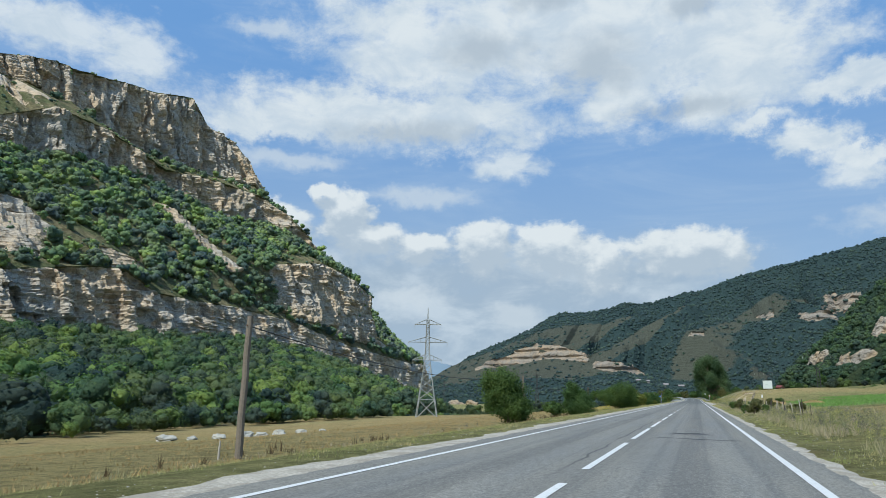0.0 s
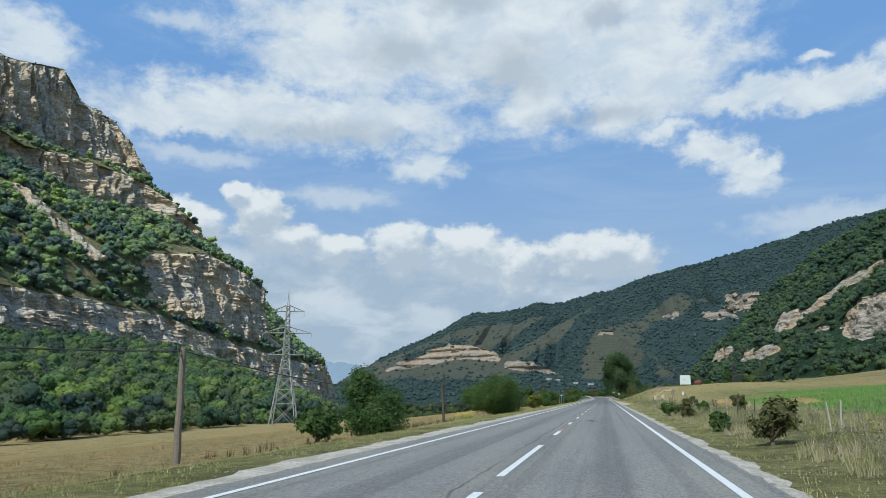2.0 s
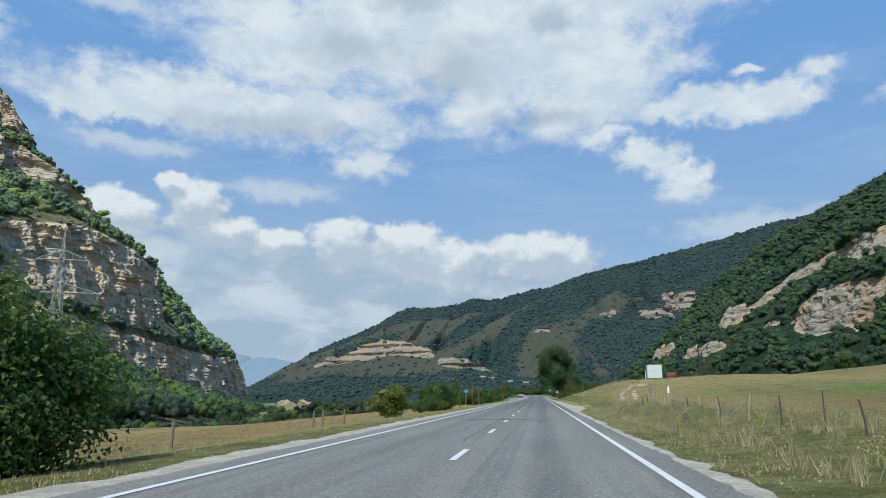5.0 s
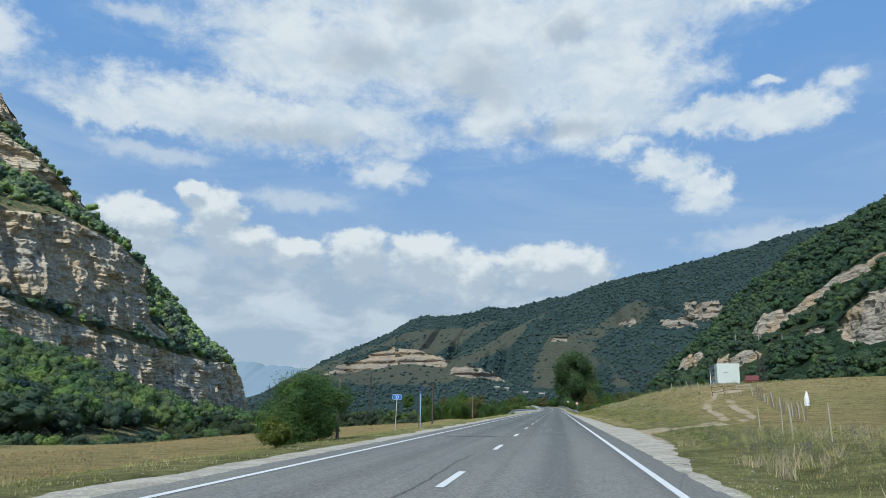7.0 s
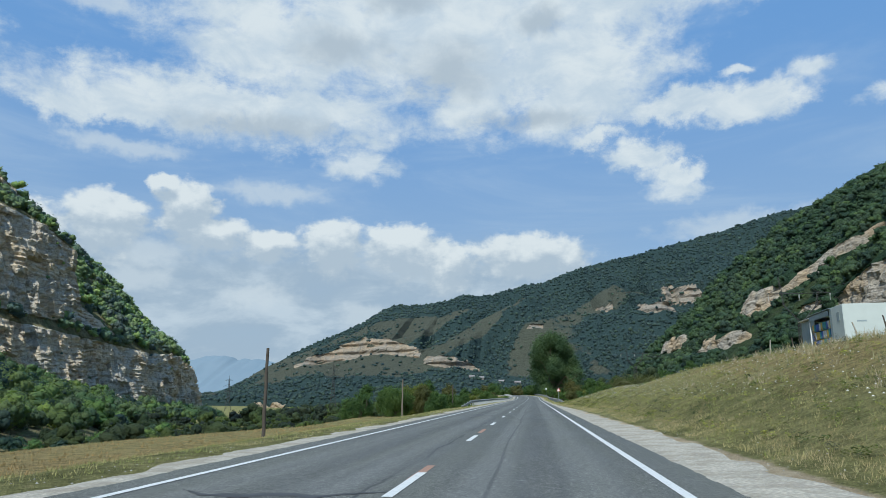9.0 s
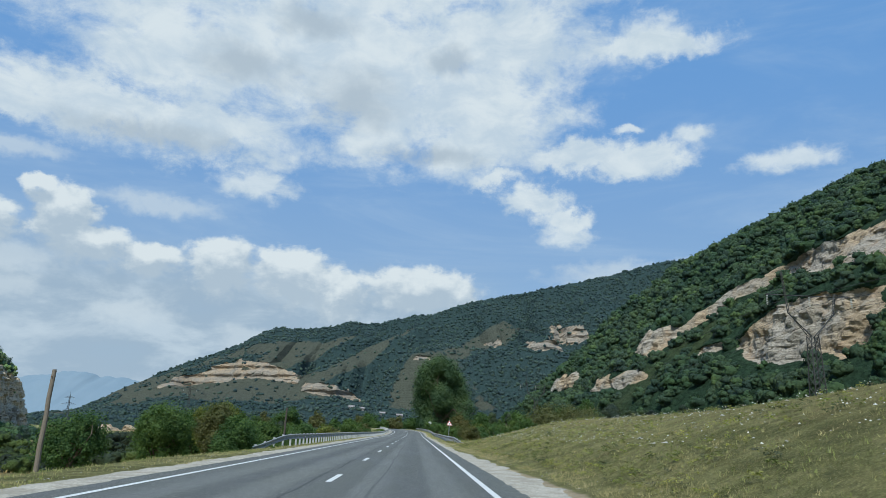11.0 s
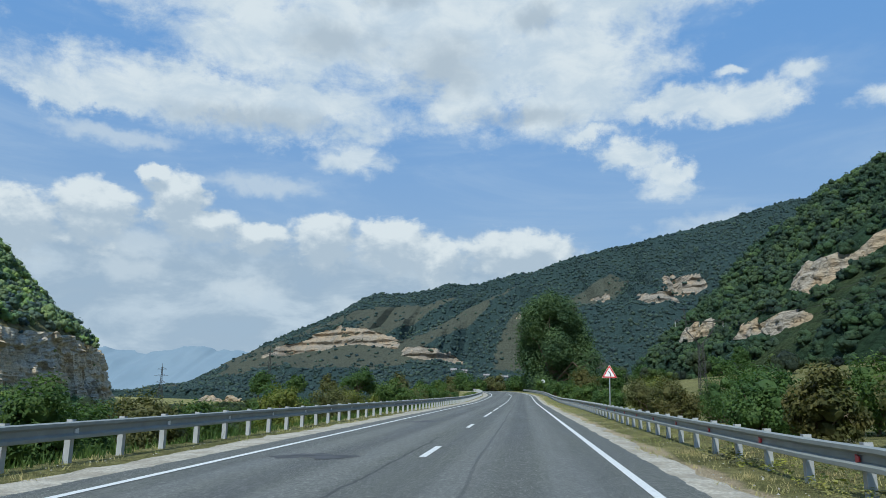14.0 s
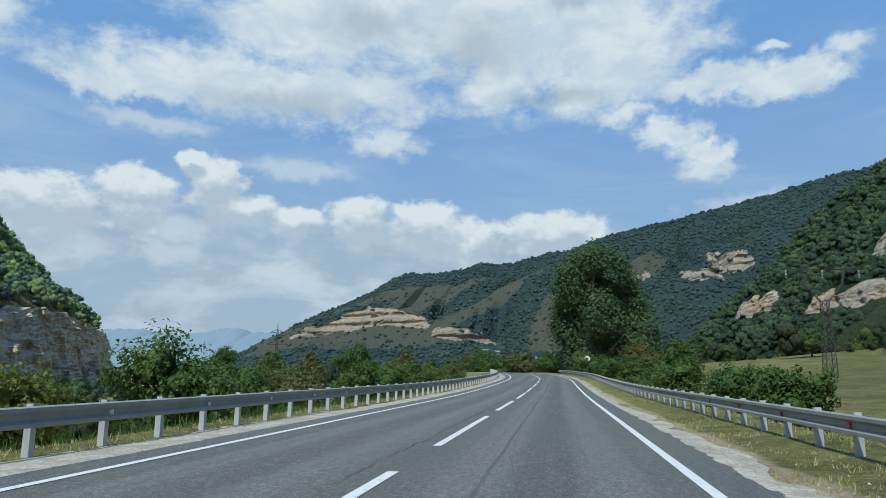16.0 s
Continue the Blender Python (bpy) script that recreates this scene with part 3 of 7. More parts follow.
gap = track_gap(GX, GY)
bare = 0.70 * np.exp(-((gap - 0.75) / 0.30) ** 2) + 0.16 * np.exp(-(gap / 1.6) ** 2) + 0.5 * np.exp(-(gap / 1.8) ** 2) * (1 - step(GX, 7.5, 9.5))
bare = np.maximum(bare, 0.9 * step(GD, 4.3, 4.7) * (1 - step(GD, mouth(GY) - 0.6, mouth(GY) + 0.5)) * step(GY, 160, 172) * (1 - step(GY, 245, 285)))
bare = np.maximum(bare, 0.62 * step(GD, 4.3, 4.6) * (1 - step(GD, 4.9, 5.9)) * step(GY, 260, 300))
attribute(ground, "bare", bare)


def strip(name, d0, d1, y0, y1, lift, mat, ragged=0.0, spacing=1.0, parent=None, outer=None):
    """A band along the road between two distances from its middle line; the outer edge may be ragged."""
    ys = np.arange(y0, y1 + 0.01, spacing)
    n = 6 if ragged else max(2, int(abs(d1 - d0) / 1.2) + 2)
    f = np.linspace(0, 1, n)
    edge = (d1 if outer is None else outer(ys)) + ragged * fbm(ys * 0.6, np.full_like(ys, d1 * 3.7), octaves=4) * 1.6
    d = d0 + (edge - d0)[:, None] * f[None, :]
    Y = np.repeat(ys[:, None], n, 1)
    X = road_x(Y) + d
    crown = -0.012 * np.abs(d)
    Z = road_z(Y) + crown + lift
    if ragged:
        Z = Z + (0.012 + 0.018 * fbm(X * 2, Y * 2)) * step(f, 0.0, 0.3)[None, :] - 0.05 * f[None, :] ** 3
    if outer is not None:
        Z = np.maximum(Z, ground_z(X, Y) + 0.035 - 0.06 * f[None, :] ** 4)
    ob = from_arrays(name, np.stack([X, Y, Z], -1).reshape(-1, 3), grid_faces(len(ys), n) if d1 > d0 else grid_faces(len(ys), n)[:, ::-1], mat, True, parent)
    return ob


road = strip("road", -4.35, 4.35, -60, 530, 0.0, ASPHALT, 0.0, 2.0)
tagged(road, "grey worn two-lane asphalt road with faint cracks", "road", kind="structure")
for side, wide, ya, yb in ((-1, 5.35, -60, 236), (-1, 5.65, 236, 530), (1, 4.72, -60, 160), (1, 5.05, 160, 530)):
    s = strip("road_shoulder", side * 4.22, side * wide, ya, yb, -0.004, GRAVEL, 0.34, 0.3, None, mouth if side > 0 and ya == 160 else None)
    tagged(s, "pale crushed-stone gravel verge along the asphalt edge", "road shoulder", kind="structure")
for side in (-1, 1):
    line = strip("edge_line", side * 3.6 - 0.075, side * 3.6 + 0.075, -60, 530, 0.008, LINE, 0.0, 2.0)
    tagged(line, "solid white painted edge line on asphalt", "road marking", kind="structure")
starts = [(s, 7.9) for s in (-7.2, 2.8, 12.9, 22.9, 32.4, 42.3, 52.2)]
starts += [(float(np.interp(k, [0, 3, 11, 16, 20, 25], [65.4, 94.6, 172.4, 224.8, 269.8, 326.0])), 2.7) for k in range(26)]
starts += [(337.3 + 11.5 * k, 8.4) for k in range(12)]
for s, length in starts:
    dash = strip("centre_dash", -0.07, 0.07, s, s + length, 0.008, LINE, 0.0, length / 4)
    tagged(dash, "white painted centre line dash", "road marking", "centre line dashes", "structure")
for s, length in ((36.0, 5.5), (67.9, 2.4), (195.1, 2.1), (208.0, 2.6)):
    old = strip("faded_dash", -0.09, 0.05, s, s + length, 0.006, FADED, 0.0, length / 3)
    tagged(old, "faded orange remains of an old lane dash", "road marking", kind="structure")


def stain(y, d0, d1, across, seed):
    """A thin dark smear of tar on the asphalt with an uneven outline."""
    n = 26
    f = np.linspace(0, 1, n)
    xs = d0 + (d1 - d0) * f
    mid = y + 0.8 * fbm(f * 3, np.full(n, seed * 3.1))
    half = across * (0.25 + 0.75 * np.abs(fbm(f * 6 + seed, np.full(n, seed * 1.7)))) * np.sin(np.pi * np.clip(f, 0.02, 0.98))
    X = np.repeat(xs[:, None], 2, 1)
    Y = np.stack([mid - half, mid + half], 1)
    ob = from_arrays("tar_stain", np.stack([X + road_x(Y), Y, road_z(Y) - 0.012 * np.abs(X) + 0.005], -1).reshape(-1, 3), grid_faces(n, 2), TAR, True)
    tagged(ob, "dark tar smear across the worn asphalt", "road stain", kind="structure")


for k, (y, d0, d1, across) in enumerate(((24.2, 0.3, 3.2, 0.45), (27.5, 0.9, 2.4, 1.1), (40.5, -2.6, -1.4, 0.7), (49, 1.4, 2.4, 0.5),
                                         (80.5, 0.6, 1.4, 2.2), (137, -2.8, 2.6, 0.9), (172, -3.2, -0.4, 0.8), (176, 0.4, 3.2, 0.5),
                                         (184.4, -1.3, -0.4, 0.14), (184.2, 0.2, 1.7, 0.16), (187.2, -3.5, 3.3, 0.32), (193.6, -2.9, 0.1, 0.4), (221.5, 0.7, 3.4, 0.45), (229.5, -2.7, 0.1, 0.6), (301, 1.2, 2.2, 1.0), (315, -3.0, -1.2, 1.4), (331, -3.1, -1.6, 1.6))):
    stain(y, d0, d1, across, k + 1)


# ---- mountains ----
def loft(levels, ys, counts):
    """A slope through contour lines: each level is a list of (y, x, z), lowest first. Gives X, Y, Z, and the band of each row."""
    lines = [(np.interp(ys, *np.array([(k[0], k[1]) for k in lv]).T), np.interp(ys, *np.array([(k[0], k[2]) for k in lv]).T)) for lv in levels]
    xs, zs, band = [], [], []
    for i, n in enumerate(counts):
        for k in range(n):
            f = k / n
            xs.append(lines[i][0] * (1 - f) + lines[i + 1][0] * f)
            zs.append(lines[i][1] * (1 - f) + lines[i + 1][1] * f)
            band.append(i + f)
    xs.append(lines[-1][0]), zs.append(lines[-1][1]), band.append(float(len(counts)))
    X, Z = np.array(xs), np.array(zs)
    return X, np.repeat(ys[None, :], len(xs), 0), Z, np.repeat(np.array(band)[:, None], len(ys), 1)


LEFT_LEVELS = [
    [(-300, -70, -8), (70, -86, -8), (130, -102, -8), (220, -99, -9), (330, -112, -10), (460, -160, -14), (560, -212, -16), (700, -240, -18), (780, -258, -18), (860, -285, -18), (940, -370, -18), (1000, -460, -18)],
    [(-300, -235, 18), (200, -253, 20), (294, -255, 25), (370, -257, 27), (440, -256, 26), (500, -253, 8), (556, -250, 0), (640, -252, -8), (700, -264, -12), (770, -280, -14), (830, -300, -16), (900, -385, -16), (1000, -470, -16)],
    [(-300, -255, 50), (200, -266, 50), (250, -267, 60), (272, -267, 62), (294, -266, 53), (370, -268, 54), (430, -268, 52), (505, -264, 41), (560, -262, 37), (640, -262, 32), (700, -274, 33), (770, -298, 26), (800, -345, 22), (1000, -490, -6)],
    [(-300, -275, 58), (200, -275, 60), (290, -275, 60), (370, -277, 62), (430, -272, 56), (505, -267, 45), (560, -265, 42), (640, -268, 39), (700, -280, 40), (770, -302, 31), (800, -350, 27), (1000, -500, -4)],
    [(-300, -292, 78), (215, -288, 73), (280, -288, 76), (323, -288, 70), (393, -287, 84), (440, -287, 97), (498, -285, 108), (545, -277, 100), (566, -271, 88), (577, -288, 58), (600, -291, 60), (640, -297, 60), (700, -305, 56), (770, -315, 41), (800, -360, 36), (1000, -510, 0)],
    [(-300, -380, 140), (282, -385, 145), (340, -387, 157), (430, -388, 160), (476, -388, 151), (525, -362, 150), (563, -338, 136), (610, -335, 114), (660, -337, 104), (720, -342, 91), (780, -350, 48), (820, -400, 42), (1000, -540, 4)],
    [(-300, -392, 170), (283, -391, 167), (320, -391, 187), (369, -391, 189), (430, -392, 178), (474, -392, 185), (525, -367, 179), (563, -341, 152), (610, -345, 133), (660, -352, 118), (720, -357, 104), (780, -365, 55), (820, -410, 46), (1000, -550, 6)],
    [(-300, -425, 205), (307, -428, 211), (362, -428, 214), (407, -428, 204), (473, -428, 197), (519, -425, 205), (565, -405, 205), (610, -400, 178), (660, -397, 126), (720, -400, 106), (780, -410, 63), (820, -450, 49), (1000, -580, 8)],
    [(-300, -436, 225), (312, -440, 231), (356, -440, 246), (410, -440, 255), (461, -440, 265), (505, -438, 279), (526, -436, 258), (560, -430, 254), (602, -425, 222), (660, -420, 128), (720, -430, 100), (780, -440, 67), (820, -480, 51), (1000, -600, 10)],
    [(-300, -520, 250), (312, -560, 252), (410, -560, 270), (505, -540, 286), (560, -520, 262), (610, -500, 220), (660, -500, 145), (720, -510, 106), (800, -560, 58), (1000, -700, 10)],
    [(-300, -900, 240), (500, -900, 255), (660, -850, 140), (1000, -950, 0)],
]
ly = graded((-300, 170, 15), (170, 610, 1.3), (610, 860, 1.8), (860, 1000, 10))
LX, LY, LZ, LB = loft(LEFT_LEVELS, ly, (26, 44, 5, 46, 84, 28, 14, 42, 6, 5))


def band_window(B, i):
    """1 inside band i, falling off at its rims."""
    return step(B, i - 0.02, i + 0.06) * (1 - step(B, i + 0.94, i + 1.02))


rock = band_window(LB, 1) * (1 - step(LY, 800 + 14 * fbm(LY * 0.02, LB * 3.0), 850))
rock = np.maximum(rock, band_window(LB, 3) * step(LY, 405 + 15 * fbm(LZ * 0.05, LY * 0.02), 440) * (1 - step(LY, 590, 625)))
rock = np.maximum(rock, 0.9 * band_window(LB, 3) * (1 - step(LY, 225, 250)))
rock = np.maximum(rock, 0.8 * band_window(LB, 3) * np.exp(-((LY - 285) / 14) ** 2))
rock = np.maximum(rock, band_window(LB, 5) * (1 - step(LY, 575, 620)))
rock = np.maximum(rock, band_window(LB, 7) * (1 - step(LY, 590, 640)))
rock = np.maximum(rock, 0.7 * band_window(LB, 6) * step(fbm(LY * 0.03, LZ * 0.03, 4.0), 0.25, 0.5) * (1 - step(LY, 560, 600)))
# a rib that stands out of the woods, and a crag at the near end
rib = np.exp(-((LY - 384 + 5 * (LB - 4.3)) / (7 + 5 * (LB - 4.0))) ** 4) * step(LB, 3.9, 4.0) * (1 - step(LB, 4.60, 4.72))
near_crag = (1 - step(LY + 8 * fbm(LZ * 0.06, LY * 0.05, 5.0), 246, 256)) * step(LB, 3.9, 4.0) * (1 - step(LB, 4.28, 4.38))
rock = np.maximum(rock, np.maximum(rib, near_crag))
nz = LZ * 0.15 + 1.3 * fbm(LY * 0.018, LZ * 0.03, 2.0)
ledge = ((nz - np.floor(nz)) ** 1.6 + 0.5 * ((nz * 2.7) % 1.0)) * (0.35 + 0.9 * step(fbm(LY * 0.03, LZ * 0.04, 21.0), -0.3, 0.3))
buttress = fbm(LY * 0.030, LZ * 0.006, 3.0, 3)
warp = fbm(LY * 0.035, LZ * 0.05, 17.0)
column = 1 - np.abs(vnoise(LY * 0.085 + 1.4 * warp, LZ * 0.02 + warp, 6.0)) * 2
crag = fbm(LY * 0.22, LZ * 0.20, LX * 0.05, 4)
saw = (LY * 0.029 + 0.9 * fbm(LY * 0.017, LZ * 0.012, 12.0)) % 1.0
saw2 = (LY * 0.085 + 1.5 * fbm(LY * 0.035, LZ * 0.03, 14.0)) % 1.0
sunny = 1 - 0.85 * step(LY, 288, 315) * (1 - step(LB, 3.0, 3.1)) - 0.8 * step(LY, 492, 515) * step(LB, 3.0, 3.1) * (1 - step(LB, 4.0, 4.1))
push = rock * (3.0 * buttress + 9.0 * sunny * (saw - 0.5) * (1 - 0.5 * step(saw, 0.93, 1.0)) + 2.2 * (saw2 - 0.5) * step(warp, -0.2, 0.4) + 1.2 * ledge - 0.7 + 1.2 * column + 2.6 * crag)
groove = np.exp(-(vnoise(LY * 0.075 + 0.8 * warp, LZ * 0.010, 31.0) / 0.13) ** 2) + 0.6 * np.exp(-(vnoise(LY * 0.19 + 0.6 * warp, LZ * 0.02, 37.0) / 0.16) ** 2)
push = push - rock * 4.6 * groove * (step(LB, 4.9, 5.1) + 0.45 * step(LB, 0.9, 1.1) * (1 - step(LB, 2.0, 2.1)) * (1 - step(LY, 285, 300)))
# joints and beds part the rock into blocks
jog = LY / 8.5 + 0.7 * fbm(LY * 0.03, LZ * 0.03, 71.0)
tier = LZ / 11.0 + 0.5 * fbm(LY * 0.015, LZ * 0.02, 73.0)
jog2 = LY / 3.1 + 0.5 * fbm(LY * 0.08, LZ * 0.08, 75.0)
tier2 = LZ / 4.2 + 0.5 * fbm(LY * 0.03, LZ * 0.05, 77.0)
whole = [np.floor(q).astype(np.int64) for q in (jog, tier, jog2, tier2)]
push = push + rock * (2.1 * _hash(whole[0], whole[1], 3 + 0 * whole[0]) + 0.85 * _hash(whole[2], whole[3], 9 + 0 * whole[0]))
push = push + 7.0 * rib * (1 - ((LY - 384) / 14) ** 2).clip(0, 1)
# thin overhanging beds
bed = (LZ * 0.42 + 1.2 * fbm(LY * 0.02, LZ * 0.05, 51.0)) % 1.0
push = push + rock * 0.7 * step(bed, 0.35, 0.6) * (1 - step(bed, 0.92, 1.0)) * step(fbm(LY * 0.05, LZ * 0.08, 57.0), -0.1, 0.3)
push = push + (1 - rock) * 2.2 * fbm(LY * 0.05, LX * 0.05, LZ * 0.05)
push = push * step(LB, 0.0, 0.5)
LXd = LX + push
LYd = LY - 1.8 * rock * fbm(LY * 0.09, LZ * 0.07, 8.0) - 0.45 * push * rock
tread = (LZ / 4.6 + 0.5 * fbm(LY * 0.03, LZ * 0.03, 81.0)) % 1.0
LZd = LZ + 4.0 * np.maximum(rib, near_crag) * (step(tread, 0.55, 0.95) - tread) + 7.0 * rock * fbm(LY * 0.035, LY * 0.0, 44.0) * band_window(LB, 1) * step(LY, 610, 680) * step(LB, 1.3, 2.0) + rock * 1.6 * fbm(LY * 0.12, LZ * 0.02, 1.0) * band_window(LB, 1) + 2.0 * fbm(LY * 0.04, LX * 0.04, 5.0) * step(LB, 3.9, 5.0)
cliff = from_arrays("cliff_mountain", np.stack([LXd, LYd, LZd], -1).reshape(-1, 3), grid_faces(*LX.shape), CLIFF, False)
attribute(cliff, "rock", rock)
tagged(cliff, "stepped limestone mountain with ochre cliff bands and wooded ledges", "mountain", kind="structure")

RIGHT_LEVELS = [
    [(200, 270, -10), (450, 150, -10), (620, 108, -10), (720, 84, -12), (820, 64, -14), (880, 80, -16), (1000, 210, -16)],
    [(200, 300, 22), (450, 178, 22), (620, 134, 22), (720, 108, 20), (820, 86, 18), (880, 100, 10), (1000, 230, 4)],
    [(200, 340, 60), (450, 212, 58), (620, 174, 60), (720, 148, 60), (820, 128, 58), (880, 145, 50), (1000, 270, 30)],
    [(200, 380, 105), (450, 252, 102), (620, 218, 105), (720, 192, 105), (820, 172, 104), (880, 192, 92), (1000, 310, 60)],
    [(200, 430, 150), (450, 300, 150), (620, 268, 150), (720, 242, 150), (820, 222, 148), (880, 246, 132), (1000, 360, 90)],
    [(200, 520, 210), (450, 400, 215), (620, 360, 205), (720, 330, 200), (820, 312, 190), (880, 336, 172), (1000, 450, 120)],
    [(200, 750, 270), (450, 620, 275), (620, 580, 260), (820, 540, 240), (1000, 650, 160)],
]
ry = graded((200, 400, 8), (400, 900, 1.4), (900, 1000, 8))
RX, RY, RZ, RB = loft(RIGHT_LEVELS, ry, (6, 42, 42, 40, 22, 8))
# bare rock faces: marks along y, the height of the lower rim and of the upper rim there
RIGHT_FACES = [
    ([500, 554, 600, 612, 622, 640, 655, 663, 668, 687, 700], [82, 84, 96, 96, 88, 82, 70, 62, 54, 55, 60], [108, 106, 106, 102, 97, 94, 80, 70, 70, 71, 65]),
    ([500, 527, 540, 553, 572, 592, 613, 624], [36, 38, 38, 36, 43, 50, 48, 51], [66, 67, 68, 66, 60, 56, 53, 53]),
    ([653, 662, 676, 686, 710, 716], [37, 36, 33, 32, 32, 35], [38, 41, 41, 40, 40, 37]),
    ([753, 760, 775, 795, 802], [40, 36, 36, 35, 39], [43, 47, 47, 44, 40]),
]
rrock, rsteep, rclear = np.zeros_like(RX), np.zeros_like(RX), np.zeros_like(RX)
for marks, lows, highs in RIGHT_FACES:
    zl, zh = np.interp(RY, marks, lows), np.interp(RY, marks, highs)
    fray = 3.2 * fbm(RY * 0.07, RZ * 0.07, 2.0 + marks[0]) + 1.6 * fbm(RY * 0.25, RZ * 0.25, 5.0)
    inside = step(RY + fray, marks[0] - 2, marks[0] + 3) * (1 - step(RY + fray, marks[-1] - 3, marks[-1] + 2))
    rrock = np.maximum(rrock, inside * step(RZ + fray, zl - 1.5, zl + 1.0) * (1 - step(RZ + 1.4 * fray, zh - 1.0, zh + 1.5)))
    rclear = np.maximum(rclear, 0.85 * inside * step(RZ, zl - 8, zl - 5) * (1 - step(RZ, zh, zh + 2)))
    # each face stands steeper than the slope round it
    lift, tall = RZ - zl, zh - zl
    rsteep += step(RY, marks[0] - 14, marks[0] + 8) * (1 - step(RY, marks[-1] - 10, marks[-1] + 14)) * 0.72 * np.clip(lift, 0, tall) * (1 - step(lift, tall, tall + 45))
rpush = rsteep + rrock * (2.2 * fbm(RY * 0.06, RZ * 0.05, 2.0) + 1.3 * (1 - np.abs(vnoise(RY * 0.10 + RZ * 0.05, RZ * 0.03, 4.0)) * 2) + 0.8 * ((RZ * 0.16 + RY * 0.02 + 1.2 * fbm(RY * 0.03, RZ * 0.03)) % 1.0) + 2.0 * fbm(RY * 0.22, RZ * 0.25, 5.0) - 1.0) + (1 - rrock) * (4.0 * fbm(RY * 0.03, RZ * 0.03, 7.0) + 7.0 * (np.abs(vnoise(RY * 0.014 + RZ * 0.006, RZ * 0.004, 3.0)) - 0.3))
rblock = [np.floor(q).astype(np.int64) for q in (RY / 6.5 + 0.6 * fbm(RY * 0.04, RZ * 0.04, 3.0), RZ / 6.0 + 0.6 * fbm(RY * 0.03, RZ * 0.04, 6.0))]
rchip = [np.floor(q).astype(np.int64) for q in (RY / 2.6 + 0.5 * fbm(RY * 0.1, RZ * 0.1, 13.0), RZ / 2.4 + 0.5 * fbm(RY * 0.08, RZ * 0.1, 16.0))]
rpush = rpush + rrock * (0.8 * _hash(rblock[0], rblock[1], 5 + 0 * rblock[0]) + 0.55 * _hash(rchip[0], rchip[1], 8 + 0 * rchip[0]))
right_mountain = from_arrays("wooded_mountain", np.stack([RX - rpush * step(RB, 0.5, 1.2), RY, RZ + 1.5 * rrock * fbm(RY * 0.1, RX * 0.1)], -1).reshape(-1, 3), grid_faces(*RX.shape)[:, ::-1], PALE_CLIFF, False)
attribute(right_mountain, "rock", rrock)
RWOOD = step(RB, 0.55, 0.95) * (0.4 + 0.6 * step(fbm(RY * 0.018, RX * 0.018), -0.55, -0.2))
attribute(right_mountain, "wood", RWOOD)
tagged(right_mountain, "steep dark wooded mountainside with pale bare rock faces", "mountain", kind="structure")

# the long mountain that closes the valley
fx, fy = graded((-1300, 1100, 6), (1100, 1900, 20)), graded((900, 1900, 6), (1900, 2300, 25))
FX, FY = np.meshgrid(fx, fy)
crest = np.interp(FX, [-1300, -900, -780, -660, -530, -420, -373, -340, -300, -234, -205, -172, -130, -94, -45, 20, 145, 360, 620, 900, 1900],
                  [-45, -26, -2, 80, 138, 181, 211, 225, 228, 229, 233, 248, 246, 248, 262, 272, 314, 362, 438, 485, 490])
foot = np.interp(FX, [-1300, -700, -400, 0, 300, 1900], [1750, 1500, 1240, 1080, 1000, 950])
u = np.clip((FY - foot) / (1900 - foot), 0, 1)
spur = 1.1 - 3.2 * np.abs(vnoise(FX * 0.0075 + FY * 0.0025 + 0.5 * fbm(FX * 0.004, FY * 0.004), FY * 0.0010, 3.0)) + 0.6 * fbm(FX * 0.012, FY * 0.006)


def beside(points):
    """How far a place lies to the east of a line that climbs the slope, and how far along it lies (1 on it, 0 past its ends)."""
    py, px = np.array(sorted((y, x) for x, y in points)).T
    return FX - np.interp(FY, py, px) + 9 * fbm(FX * 0.01, FY * 0.02, px[0]), step(FY, py[0] - 60, py[0] + 20) * (1 - step(FY, py[-1] - 20, py[-1] + 70))


# two spurs run down from the crest, with wooded ravines east of them
spur_1, on_1 = beside([(-110, 1760), (-175, 1660), (-250, 1590), (-300, 1540)])
spur_2, on_2 = beside([(15, 1770), (-40, 1680), (-95, 1560), (-150, 1450), (-170, 1400)])
ridge = on_1 * (np.exp(-(spur_1 / 40) ** 2) - 0.8 * np.exp(-((spur_1 - 60) / 30) ** 2)) + on_2 * (1.2 * np.exp(-(spur_2 / 40) ** 2) - np.exp(-((spur_2 - 60) / 34) ** 2))
rise = 0.62 * u + 0.38 * u * u + (0.075 * spur + 0.05 * ridge) * np.sin(np.pi * u)
FZ = -6 + (crest + 6) * rise - 25 * (1 - step(u, 0.0, 0.03))
back = step(FY, 1900, 2300)
FZ = FZ * (1 - back) - 10 * back
# the long cliff band: there the slope is drawn together into a wall
band_x = [-620, -560, -500, -430, -390, -340, -290, -235, -205, -185, -150, -110, -70]
low = np.interp(fx, band_x, [44, 46, 52, 63, 70, 78, 82, 76, 70, 56, 50, 46, 40])
high = np.interp(fx, band_x, [46, 54, 66, 82, 106, 117, 114, 98, 84, 72, 70, 60, 42]) + 6 * vnoise(fx * 0.025, 3.3) + 4 * vnoise(fx * 0.09, 1.7)
wall = step(fx, -510, -440) * (1 - step(fx, -100, -70)) * (1 - 0.8 * np.exp(-((fx + 196) / 12) ** 2))
pull, in_band = np.zeros_like(FX), np.zeros_like(FX)
walls = [(wall, low, high, 0.82)]
